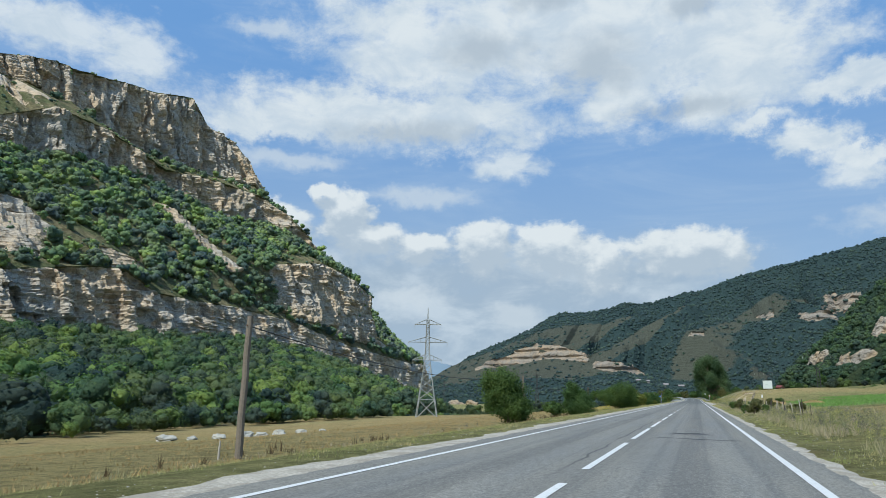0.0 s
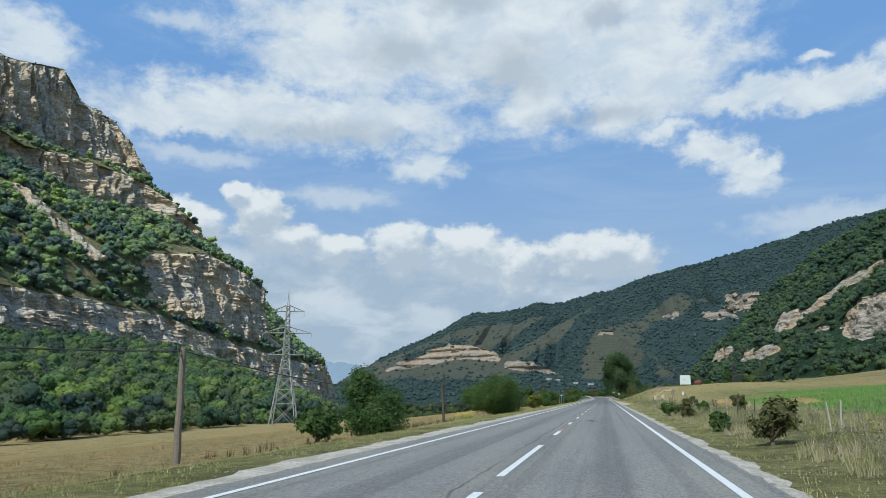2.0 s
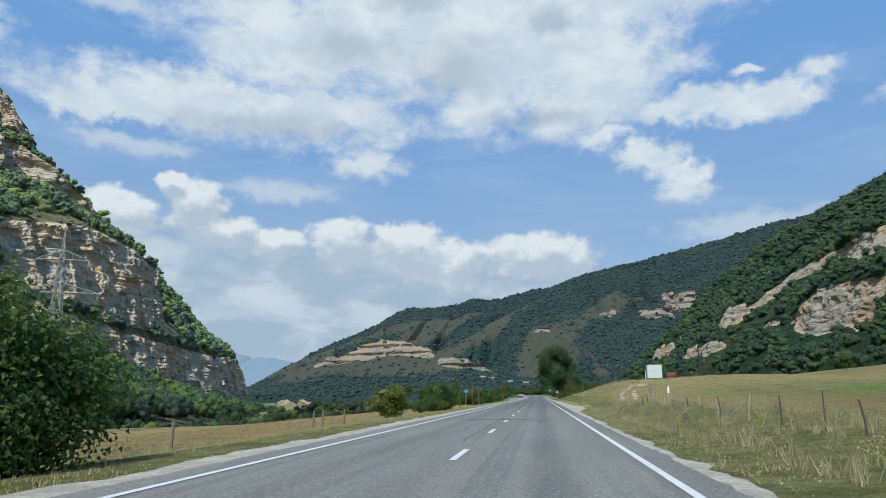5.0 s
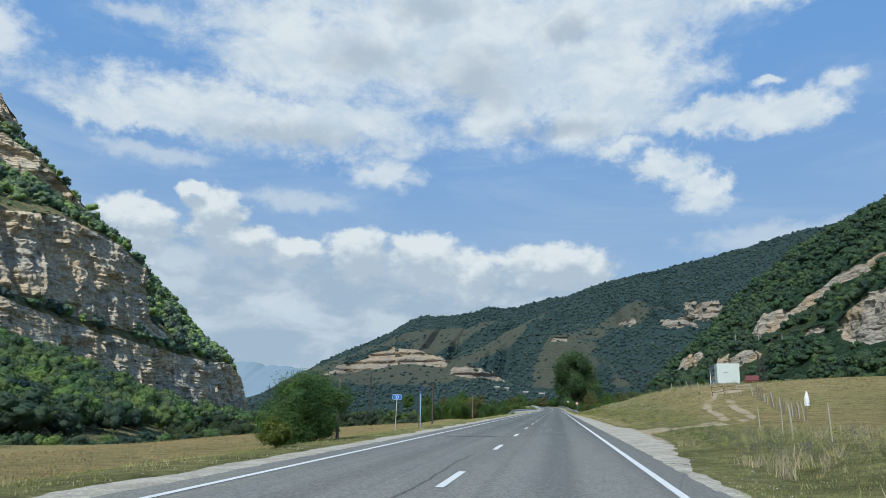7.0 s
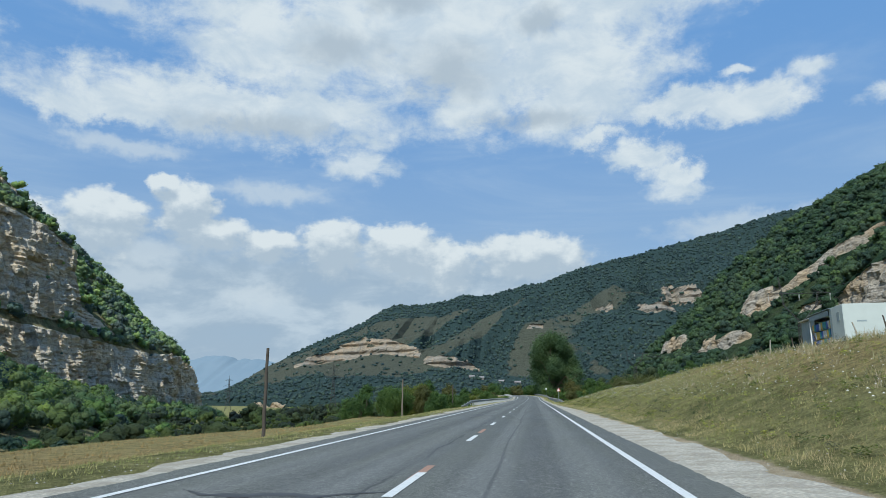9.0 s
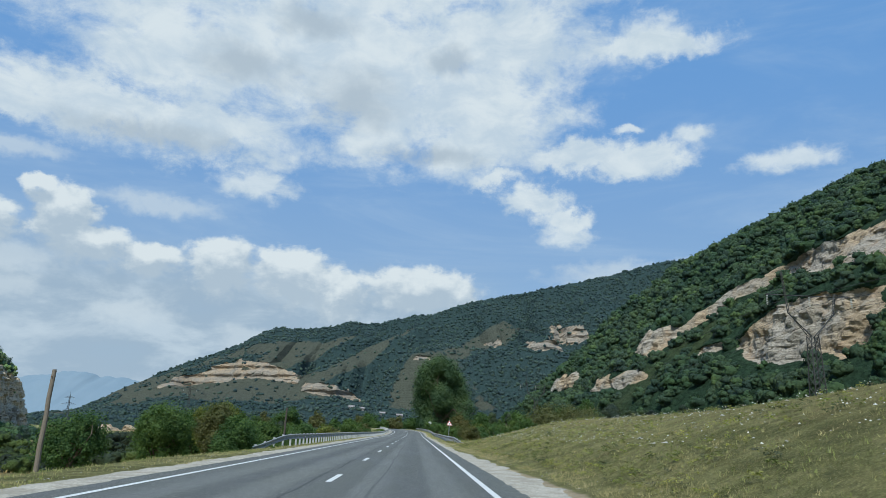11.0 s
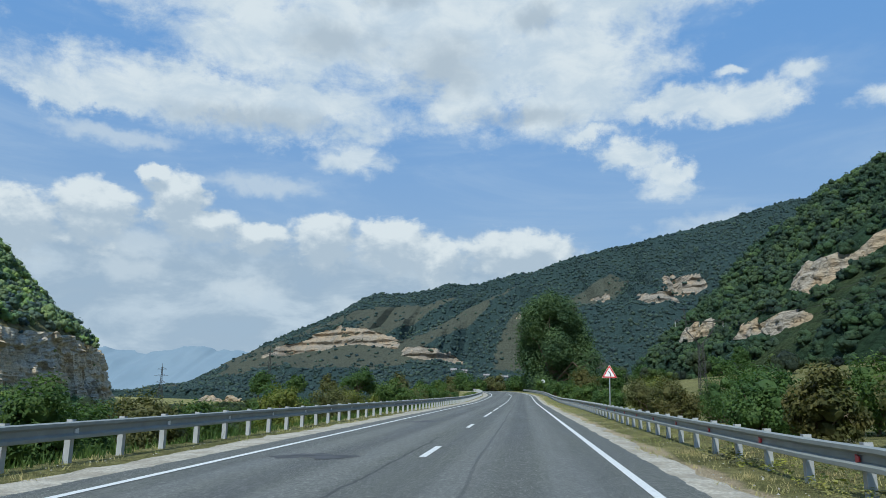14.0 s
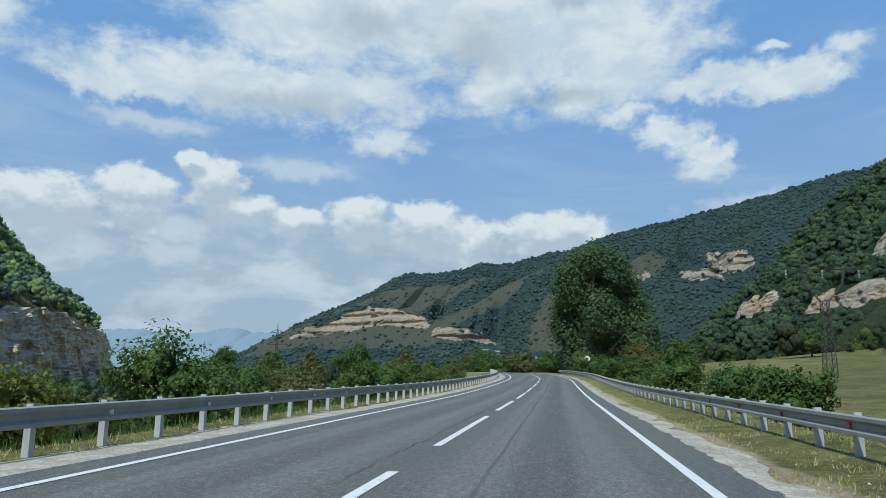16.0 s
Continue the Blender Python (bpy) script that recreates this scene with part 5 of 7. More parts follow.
# behind the left guardrail
for k, (x, y, h, w, m, lab) in enumerate((
        (-13.0, 289.5, 5.0, 4.2, LEAF_DARK, "dark green scrub tree behind the guardrail"), (-15.5, 295.0, 5.8, 4.6, LEAF_OLIVE, "olive green tree behind the guardrail"),
        (-17.5, 302.5, 6.8, 5.2, LEAF_LIGHT, "light green walnut tree behind the guardrail"), (-13.8, 306.0, 5.6, 4.2, LEAF_NEAR, "leafy green tree behind the guardrail"),
        (-21.0, 297.0, 6.8, 6.0, LEAF_NEAR, "leafy green tree on the bank"), (-11.5, 313.5, 4.6, 4.0, LEAF_DARK, "dark bush behind the guardrail"),
        (-17.0, 314.5, 5.2, 4.6, LEAF_NEAR, "leafy green bush on the bank"), (-22.0, 309.0, 6.5, 5.5, LEAF_DARK, "dark tree on the bank"),
        (-14.5, 300.5, 4.8, 5.0, LEAF_DARK, "dark green scrub tree behind the guardrail"), (-18.5, 289.0, 5.6, 5.6, LEAF_NEAR, "leafy green tree on the bank"),
        (-19.0, 306.5, 6.6, 5.6, LEAF_LIGHT, "light green walnut tree on the bank"), (-24.0, 286.0, 5.4, 6.0, LEAF_DARK, "dark tree on the bank"))):
    tree("bank_tree", x, y, h, w, 50 + k, m, lab, 170, 105, 0.125, 0.0)
r6 = np.random.default_rng(66)
for k in range(30):
    y = 322.0 + 5.0 * k + r6.uniform(-2, 2)
    off = -(10.5 + r6.uniform(0, 5.5))
    x = float(road_x(y)) + off
    h = 4.5 - 0.4 * (k % 3) + r6.uniform(-0.4, 0.6)
    m = (LEAF_NEAR, LEAF_DARK, LEAF_OLIVE, LEAF_NEAR, LEAF_LIGHT)[k % 5]
    tree("bank_bush", x, y, h, h * r6.uniform(0.95, 1.35), 80 + k, m, ("leafy green", "dark green", "olive green", "leafy green", "yellow-green")[k % 5] + " bush on the bank behind the guardrail", 120, 84 if k < 13 else 44, 0.115 if k < 13 else 0.17, 0.0, category="bush")

# right of the road past the bank
tree("slope_bush", 21.0, 322.0, 6.6, 13.5, 120, LEAF_OLIVE, "wide olive-grey willow bush on the grassy slope", 260, 80, 0.15, 0.0, category="bush")
tree("slope_bush", 14.5, 316.0, 4.6, 4.0, 121, LEAF_NEAR, "upright green bush at the foot of the slope", 100, 60, 0.15, 0.0, category="bush")
for k, (x, y, h, w, m) in enumerate(((10.2, 327.5, 3.4, 4.2, LEAF_DARK), (8.9, 319.0, 2.2, 2.4, LEAF_RUST), (13.5, 336.0, 4.2, 4.6, LEAF_DARK), (10.3, 341.0, 3.0, 3.2, LEAF_RUST), (15.5, 346.0, 4.4, 5.0, LEAF_NEAR),
                                    (10.8, 351.5, 3.3, 3.2, LEAF_OLIVE), (12.2, 361.0, 3.2, 4.2, LEAF_LIGHT), (17.0, 356.0, 3.6, 4.6, LEAF_DARK), (14.6, 371.0, 3.4, 4.4, LEAF_LIGHT), (11.8, 381.0, 2.8, 3.6, LEAF_NEAR), (12.6, 393.0, 3.1, 4.0, LEAF_DARK),
                                    (10.8, 405.0, 3.2, 4.6, LEAF_NEAR), (11.2, 418.0, 3.0, 4.4, LEAF_DARK), (10.6, 432.0, 3.0, 4.5, LEAF_NEAR), (8.6, 446.0, 3.4, 5.0, LEAF_DARK), (7.4, 462.0, 3.6, 6.0, LEAF_NEAR))):
    tree("ditch_bush", x, y, h if k < 5 else 1.3 * h, w if k < 5 else 1.15 * w, 130 + k, m, {"dark_bush_leaves": "dark green", "reddish_bush_leaves": "reddish olive", "roadside_leaves": "leafy green", "olive_bush_leaves": "olive green", "light_bush_leaves": "yellow-green"}[m.name] + " bush below the road embankment", 80, 100 if k < 9 else 52, 0.09 if k < 9 else 0.15, 0.0, category="bush")

for k, (x, y, h, w, m) in enumerate(((17.8, 331.0, 3.8, 5.0, LEAF_OLIVE), (20.5, 341.0, 4.2, 6.0, LEAF_NEAR), (25.0, 333.0, 4.6, 6.5, LEAF_OLIVE), (22.5, 353.0, 3.8, 5.5, LEAF_DARK), (19.0, 366.0, 3.4, 5.0, LEAF_NEAR))):
    tree("slope_bush", x, y, h, w, 150 + k, m, ("olive-grey", "leafy green", "olive-grey", "dark green", "leafy green")[k] + " bush on the slope below the field", 90, 60, 0.14, 0.0, category="bush")

# the tall tree at the bend
TALL_CROWN = [(-0.15, 0.82, 0.20), (0.15, 0.78, 0.20), (-0.45, 0.66, 0.24), (0.38, 0.62, 0.24), (-0.10, 0.55, 0.30), (-0.62, 0.36, 0.26), (0.55, 0.36, 0.26), (0.05, 0.25, 0.34), (-0.60, 0.02, 0.26),
              (0.68, 0.04, 0.28), (0.0, -0.10, 0.36), (-0.55, -0.34, 0.28), (0.35, -0.38, 0.34), (0.85, -0.34, 0.24), (-0.40, -0.72, 0.26), (0.15, -0.74, 0.30), (0.70, -0.72, 0.28)]
tree("tall_tree", 11.0, 503.0, 28.5, 22.0, 160, LEAF_TALL, "very tall dark broadleaf tree at the road bend", 520, 120, 0.42, 0.02, 0.0, "tree", 0.5, heap=TALL_CROWN)
tree("bend_bush", 18.0, 488.0, 8.0, 9.0, 161, LEAF_RUST, "reddish olive bush at the foot of a tall tree", 90, 50, 0.30, 0.0, category="bush", base=0.5)
tree("bend_bush", 27.0, 500.0, 9.5, 10.0, 162, LEAF_DARK, "dark bush beside a tall tree", 90, 50, 0.32, 0.0, category="bush", base=0.5)
r6 = np.random.default_rng(67)
for k in range(15):
    y, x = 500 + 8.0 * (k % 5) + r6.uniform(-4, 4), -72 + 6.2 * k + r6.uniform(-3, 3)
    if -16 < x - (-27) < 12 and y < 525:
        y = 545 + r6.uniform(0, 12)
    h = r6.uniform(6.0, 11.0)
    tree("bend_tree", x, y, h, h * r6.uniform(1.0, 1.4), 170 + k, (LEAF_DARK, LEAF_NEAR, LEAF_OLIVE)[k % 3], ("dark green", "leafy green", "olive green")[k % 3] + " tree beyond the road bend", 80, 45, 0.36, 0.02, base=-1.0)
tree("field_tree", 92.0, 604.0, 14.0, 11.0, 190, LEAF_DARK, "round dark tree alone on the hillside field", 110, 50, 0.40, 0.06, base=float(ground_z(92, 604)))
for k, (x, y, h, w) in enumerate(((62, 250, 3.4, 4.4), (66, 540, 9, 12), (44, 560, 8, 7), (52, 566, 6, 6), (128, 470, 5, 6), (105, 500, 4, 6), (96, 420, 3, 4), (150, 520, 6, 8))):
    tree("field_bush", x, y, h, w, 200 + k, LEAF_DARK, "dark bush standing alone on the grassy slope", 60, 45, 0.08 * w / 2, 0.0, category="bush")


# ---- grass and weeds ----
def grass_material(name, dry, green, scale):
    m, n, b = material(name, 0.8)
    island = n.add("ShaderNodeNewGeometry").outputs["Random Per Island"]
    c = n.mix(n.ramp(n.noise(place(n), scale, 4.0, 0.6), 0.38, 0.62), dry, green)
    c = n.mix(n.ramp(island, 0.0, 1.0, 0.0, 0.6), c, n.mix(1.0, c, (1.55, 1.45, 1.3), "MULTIPLY"))
    n.put(b.inputs["Base Color"], c)
    b.inputs["Specular IOR Level"].default_value = 0.1
    glow = n.add("ShaderNodeBsdfTranslucent", None, Color=c)
    n.put(m.node_tree.nodes["Material Output"].inputs["Surface"], n.add("ShaderNodeMixShader", None, i0=0.3, i1=b.outputs[0], i2=glow.outputs[0]))
    return m


def tufts(name, x, y, blades, tall, wide, mat, label, seed, category="grass", droop=0.9):
    """Blades of grass in tufts, joined into one object."""
    r = np.random.default_rng(seed)
    n = len(x) * blades
    X, Y = np.repeat(x, blades) + r.normal(size=n) * 0.06, np.repeat(y, blades) + r.normal(size=n) * 0.06
    Z = np.repeat(ground_z(x, y), blades) - 0.02
    h = np.repeat(tall, blades) * r.uniform(0.55, 1.15, n)
    a = r.uniform(0, 2 * np.pi, n)
    w = wide * r.uniform(0.6, 1.3, n)
    tip = droop * h * r.uniform(0.1, 1.0, n)
    b = r.uniform(0, 2 * np.pi, n)
    v = np.stack([np.stack([X - np.cos(a) * w, Y - np.sin(a) * w, Z], -1), np.stack([X + np.cos(a) * w, Y + np.sin(a) * w, Z], -1),
                  np.stack([X + np.cos(b) * tip, Y + np.sin(b) * tip, Z + h], -1)], 1).reshape(-1, 3)
    ob = from_arrays(name, v, np.arange(len(v)).reshape(-1, 3), mat)
    return tagged(ob, label, category, kind="stuff")


GRASS = grass_material("verge_grass", (0.42, 0.37, 0.185), (0.255, 0.285, 0.095), 0.45)
BANK = grass_material("bank_turf", (0.335, 0.28, 0.145), (0.185, 0.198, 0.078), 0.25)
STRAW = grass_material("dry_straw", (0.40, 0.285, 0.135), (0.30, 0.235, 0.105), 0.3)
STRAW_PALE = grass_material("pale_straw", (0.46, 0.385, 0.215), (0.34, 0.31, 0.145), 0.6)
WEED = grass_material("brown_weeds", (0.40, 0.345, 0.235), (0.27, 0.275, 0.135), 0.5)
DOCK = grass_material("dock_stalks", (0.075, 0.055, 0.032), (0.13, 0.10, 0.055), 0.5)
r8 = np.random.default_rng(88)
n = 62000
y = r8.uniform(1, 430, n)
side = np.where(r8.random(n) < 0.5, -1, 1)
d = side * (np.where(side > 0, 4.5, 5.0) + 7.7 * r8.random(n) ** 1.5)
keep = (fbm(d * 0.5, y * 0.5) > np.where(np.abs(d) < np.where(d > 0, 4.95, 5.5), 0.12, -0.28)) & ~((d > 0) & (y > 160) & (y < 285) & (d < mouth(y) + 0.1)) & ~((d > 0) & (np.abs(track_gap(d, y) - 0.8) < 0.5))
x = road_x(y) + d
tufts("verge_grass", x[keep], y[keep], 5, r8.uniform(0.04, 0.13, n)[keep], 0.011, GRASS, "short green and straw-coloured grass along the road verge", 1)
n = 24000
y = r8.uniform(5, 300, n)
x = road_x(y) - (11 + 60 * r8.random(n) ** 1.6)
tufts("meadow_straw", x, y, 4, r8.uniform(0.06, 0.18, n), 0.022, STRAW, "dry straw-coloured meadow grass", 2)
n = 52000
y = np.where(r8.random(n) < 0.65, r8.uniform(180, 325, n), r8.uniform(5, 180, n))
x = road_x(y) + 6.5 + 38 * r8.random(n) ** 1.6
keep = (np.abs(track_gap(x, y) - 0.8) > 0.5) & (x > mouth(y) + 0.2) & (crop_at(x, y) < 0.3)
tufts("bank_grass", x[keep], y[keep], 7, r8.uniform(0.03, 0.11, n)[keep], 0.008, BANK, "green and dry grass on the field and bank", 3)
n = 5200
y = np.concatenate([r8.uniform(3, 168, 3900), r8.uniform(195, 232, 600), r8.uniform(5, 160, 700)])
d = np.concatenate([5.9 + 6.5 * r8.random(3900) ** 1.4, 9.5 + 9 * r8.random(600), -(8.2 + 5 * r8.random(700) ** 0.7)])
keep = fbm(d * 0.45, y * 0.35, 3.0) > -0.05
# leafy weed clumps among the stalks
WEEDY = [((crown_tris(84, s + 70, 9, 1.1, 0.050) * [0.9, 0.9, 1.0]).reshape(-1, 3), np.arange(252).reshape(-1, 3)) for s in range(6)]
wy = np.concatenate([r8.uniform(3, 168, 5200), r8.uniform(195, 235, 700), r8.uniform(5, 160, 260), r8.uniform(300, 420, 250)])
wd = np.concatenate([6.5 + 3.4 * r8.random(5200) ** 1.2, 9.0 + 9 * r8.random(700), -(8.4 + 5 * r8.random(260)), 6.6 + 3 * r8.random(250)])
wk = fbm(wd * 0.4, wy * 0.22, 13.0) + 0.3 * fbm(wd * 0.1, wy * 0.04, 3.0) > -0.02
wx, wy, wd = (road_x(wy) + wd)[wk], wy[wk], wd[wk]
wk = track_gap(wx, wy) > 1.8
wx, wy, wd = wx[wk], wy[wk], wd[wk]
wh = r8.uniform(0.2, 0.62, len(wx)) ** 1.2 * 1.0 * np.where(wy > 190, 0.75, 1.0)
wood("weed_clumps", np.column_stack([wx, wy, ground_z(wx, wy) - 0.05]), wh, wh * r8.uniform(0.7, 1.3, len(wx)), LEAF_WEED, WEEDY, "leafy brown-green weed clumps along the verge", "weeds")
tufts("roadside_weeds", (road_x(y) + d)[keep], y[keep], 12, r8.uniform(0.16, 0.46, n)[keep] * np.where(d[keep] < 0, 0.6, 1.0), 0.013, WEED, "tall brown withered weeds by the roadside", 4, "weeds", 0.7)
# low leafy weeds and a straw-coloured hem on the bank
LEAF_BANK = leaf_material("bank_weed_leaves", (0.115, 0.140, 0.046), (0.240, 0.235, 0.095), 0.5, 0.25)
LOW_WEEDS = [((crown_tris(30, s + 90, 6, 0.8, 0.10)).reshape(-1, 3), np.arange(90).reshape(-1, 3)) for s in range(5)]
by = np.concatenate([r8.uniform(186, 245, 2600), r8.uniform(245, 318, 5200)])
bx = mouth(by) + 0.8 + 21 * r8.random(len(by)) ** 1.5
bk = (fbm(bx * 0.30, by * 0.22, 23.0) > -0.12) & (track_gap(bx, by) > 1.6)
bx, by = bx[bk], by[bk]
bh = r8.uniform(0.10, 0.26, len(bx))
wood("bank_weeds", np.column_stack([bx, by, ground_z(bx, by) - 0.02]), bh, bh * r8.uniform(1.2, 2.4, len(bx)), LEAF_BANK, LOW_WEEDS, "low leafy green weeds in the grass of the bank", "weeds")
n = 5200
hy = r8.uniform(188, 318, n)
hx = mouth(hy) + np.where(hy > 285, 0.5, 0.15) + 1.3 * r8.random(n) ** 1.4
hk = fbm(hx * 0.8, hy * 0.35, 41.0) > -0.05
tufts("verge_straw", hx[hk], hy[hk], 8, r8.uniform(0.04, 0.15, n)[hk], 0.006, STRAW_PALE, "pale dry grass hem along the gravel", 14)
along, aside = np.meshgrid(np.linspace(0, 1, 13), [0.0, 0.8])
wx, wy = (7.0 + (-0.4) * along + aside + r8.normal(size=along.shape) * 0.2).ravel(), (174.7 + (-8.3) * along + r8.normal(size=along.shape) * 0.6).ravel()
wh = r8.uniform(0.2, 0.45, len(wx))
wood("field_weeds", np.column_stack([wx, wy, ground_z(wx, wy) - 0.04]), wh, wh * r8.uniform(1.1, 1.7, len(wx)), LEAF_NEAR, WEEDY, "leafy green weeds in a row beside the track", "weeds")
CROP = grass_material("crop_leaves", (0.15, 0.27, 0.07), (0.19, 0.32, 0.09), 0.4)
n = 9000
y, x = r8.uniform(64, 172, n), r8.uniform(11, 46, n)
keep = (crop_at(x, y) > 0.4) & (fbm(x * 0.3, y * 0.3, 2.0) > -0.35)
tufts("crop_plants", x[keep], y[keep], 6, r8.uniform(0.12, 0.32, n)[keep], 0.03, CROP, "low bright green crop in the roadside field", 12, "crop", 0.9)
# dark withered dock plants along the meadow's edge
n = 150
y = np.concatenate([r8.uniform(80, 104, 90), r8.uniform(56, 80, 30), r8.uniform(14, 40, 30)])
x = -(11.2 + 2.2 * r8.random(n))
keep = fbm(x * 0.5, y * 0.4, 7.0) > -0.15
tufts("dock_plants", x[keep], y[keep], 14, r8.uniform(0.22, 0.55, n)[keep], 0.016, DOCK, "dark brown withered dock plants at the meadow edge", 9, "weeds", 0.5)
n = 2600
y = r8.uniform(272, 470, n)
x = road_x(y) - (6.2 + 2.5 * r8.random(n))
tufts("rail_weeds", x, y, 8, r8.uniform(0.10, 0.38, n), 0.018, LEAF_NEAR, "green weeds growing under the guardrail", 5, "weeds", 0.6)


def specks(name, x, y, size, lift, mat, label, category, seed, flat=0.8):
    """Small uneven lumps lying on the ground: stones, flower heads."""
    r = np.random.default_rng(seed)
    base = np.array([(1, 0, 0), (-0.5, 0.87, 0), (-0.5, -0.87, 0), (0.2, 0.1, 0.9)])
    faces = np.array([(0, 1, 3), (1, 2, 3), (2, 0, 3), (2, 1, 0)])
    n = len(x)
    v = base[None] * (size[:, None, None] * r.uniform(0.6, 1.3, (n, 4, 3)))
    a = r.uniform(0, 6.28, n)
    ca, sa = np.cos(a)[:, None], np.sin(a)[:, None]
    v = np.stack([v[..., 0] * ca - v[..., 1] * sa + x[:, None], v[..., 0] * sa + v[..., 1] * ca + y[:, None], v[..., 2] * flat + (ground_z(x, y) + lift)[:, None]], -1)
    f = (np.arange(n)[:, None, None] * 4 + faces[None]).reshape(-1, 3)
    return tagged(from_arrays(name, v.reshape(-1, 3), f, mat), label, category, kind="stuff")


STONE = plain("field_stone", (0.42, 0.40, 0.34), 0.95, 0.0, 4.0, 0.3)
n = 900
y = r8.uniform(236, 325, n)
x = 8.5 + 20 * r8.random(n) ** 1.3
specks("field_stones", x, y, r8.uniform(0.035, 0.09, n) * (0.6 + 0.9 * (r8.random(n) < 0.15)), np.full(n, 0.03), STONE, "pale flat stones scattered over the grassy bank", "stones", 1, 0.45)
n = 5200
y = r8.uniform(0, 430, n)
x = road_x(y) + np.where(r8.random(n) < 0.5, -1, 1) * (4.4 + 1.3 * r8.random(n))
late = (x > 0) & (y > 172) & (y < 262)
x[late] += r8.uniform(0, 1.2, late.sum())
specks("loose_gravel", x, y, r8.uniform(0.010, 0.028, n), np.full(n, 0.05), STONE, "loose pale gravel along the road edge", "gravel", 2)
n = 3000
y, x = r8.uniform(195, 316, n), 8.5 + 15 * r8.random(n) ** 1.3
specks("white_flowers", x, y, r8.uniform(0.016, 0.038, n), r8.uniform(0.06, 0.15, n), WHITE_PETAL, "small white wild flowers in the grass", "flowers", 3)
n = 170
y, x = 101 + r8.normal(size=n) * 0.5, -10.3 + r8.normal(size=n) * 0.5
specks("yellow_flowers", x, y, r8.uniform(0.03, 0.06, n), r8.uniform(0.25, 0.75, n), YELLOW, "clump of yellow flowering weeds by the road", "flowers", 4)
tufts("flower_stalks", x, y, 3, r8.uniform(0.4, 0.75, n), 0.02, GRASS, "green stalks of a yellow flowering clump", 6, "weeds", 0.3)

# ---- guardrails ----
RAIL_STEEL = plain("weathered_zinc", (0.29, 0.31, 0.295), 0.55, 0.2, 2.5, 0.3)


def rail_profile():
    return [(0.03, 0.44), (0.075, 0.455), (0.075, 0.505), (0.02, 0.545), (0.02, 0.625), (0.075, 0.665), (0.075, 0.715), (0.03, 0.735), (0.022, 0.732),
            (0.066, 0.710), (0.066, 0.670), (0.010, 0.628), (0.010, 0.542), (0.066, 0.500), (0.066, 0.460), (0.022, 0.443)]


def guardrail(name, offset, y0, y1, ramp, label, reflector_colour, reflector_label, drift):
    """A corrugated beam on posts along the road; its first metres slope down to the ground and bend away."""
    side = -1 if offset < 0 else 1
    rail = new(name)
    tagged(rail, label, "guardrail")
    prof = rail_profile()

    def middle(yy):
        return float(road_x(yy) + offset + drift * step(yy, 318, 364))

    ys = np.arange(y0, y1, 1.0)
    drop = 0.62 * (1 - step(ys, y0, y0 + ramp))
    flare = 0.9 * (1 - step(ys, y0, y0 + ramp * 1.3))
    V = []
    for yy, dd, ff in zip(ys, drop, flare):
        bx, bz = middle(yy) + side * ff, float(road_z(yy)) - 0.08
        V += [(bx - side * o * 1.25, yy, bz + (z - 0.44) * 1.05 + 0.415 - dd) for o, z in prof]
    k = len(prof)
    F = [(i * k + j, i * k + (j + 1) % k, (i + 1) * k + (j + 1) % k, (i + 1) * k + j) for i in range(len(ys) - 1) for j in range(k)]
    from_arrays("beam", V, np.array(F) if side < 0 else np.array(F)[:, ::-1], RAIL_STEEL, False, rail)
    bm = bmesh.new()
    box(bm, (-0.05, -0.065, -0.95), (0.05, -0.058, 0.0))
    box(bm, (-0.056, -0.065, -0.95), (-0.048, 0.045, 0.0))
    box(bm, (0.048, -0.065, -0.95), (0.056, 0.045, 0.0))
    first = part("post", bm, STEEL_DULL, rail, "pale grey steel post")
    bm = bmesh.new()
    a = [bm.verts.new(p) for p in ((0, -0.05, -0.03), (0, 0.05, -0.05), (0, 0.05, 0.05), (0, -0.05, 0.03))]
    b = [bm.verts.new(v.co + Vector((0.02, 0, 0))) for v in a]
    bm.faces.new(a), bm.faces.new(b[::-1])
    for j in range(4):
        bm.faces.new((a[j], b[j], b[(j + 1) % 4], a[(j + 1) % 4]))
    mirror = part("reflector", bm, reflector_colour, rail, reflector_label)
    count = int((y1 - y0 - 2) / 1.66)
    for i in range(count):
        yy = y0 + 1.2 + 1.66 * i
        low = 0.62 * (1 - float(step(yy, y0, y0 + ramp)))
        fl = 0.9 * (1 - float(step(yy, y0, y0 + ramp * 1.3)))
        post = first if i == 0 else new("post", first.data)
        post.parent = rail
        post["label"] = "pale grey steel post"
        post.location = (middle(yy) + side * (fl + 0.07), yy, float(road_z(yy)) + 0.675 - low)
        if i % 2 == 1:
            eye = mirror if i == 1 else new("reflector", mirror.data)
            eye.parent = rail
            eye["label"] = reflector_label
            eye.location = (middle(yy) + side * fl - side * 0.045 - 0.01, yy, float(road_z(yy)) + 0.475 - low)
    return rail


GREY_MARK = plain("grey_reflector", (0.70, 0.70, 0.68), 0.4)
RED_MARK = plain("red_reflector", (0.55, 0.03, 0.04), 0.35)
guardrail("guardrail", -6.05, 270.4, 478.0, 7.5, "galvanised steel guardrail with sloping end along the valley side", GREY_MARK, "pale grey reflector", 0.6)
guardrail("guardrail", 5.95, 301.0, 474.0, 9.0, "galvanised steel guardrail with red reflectors along the bushes", RED_MARK, "small red reflector", 0.4)


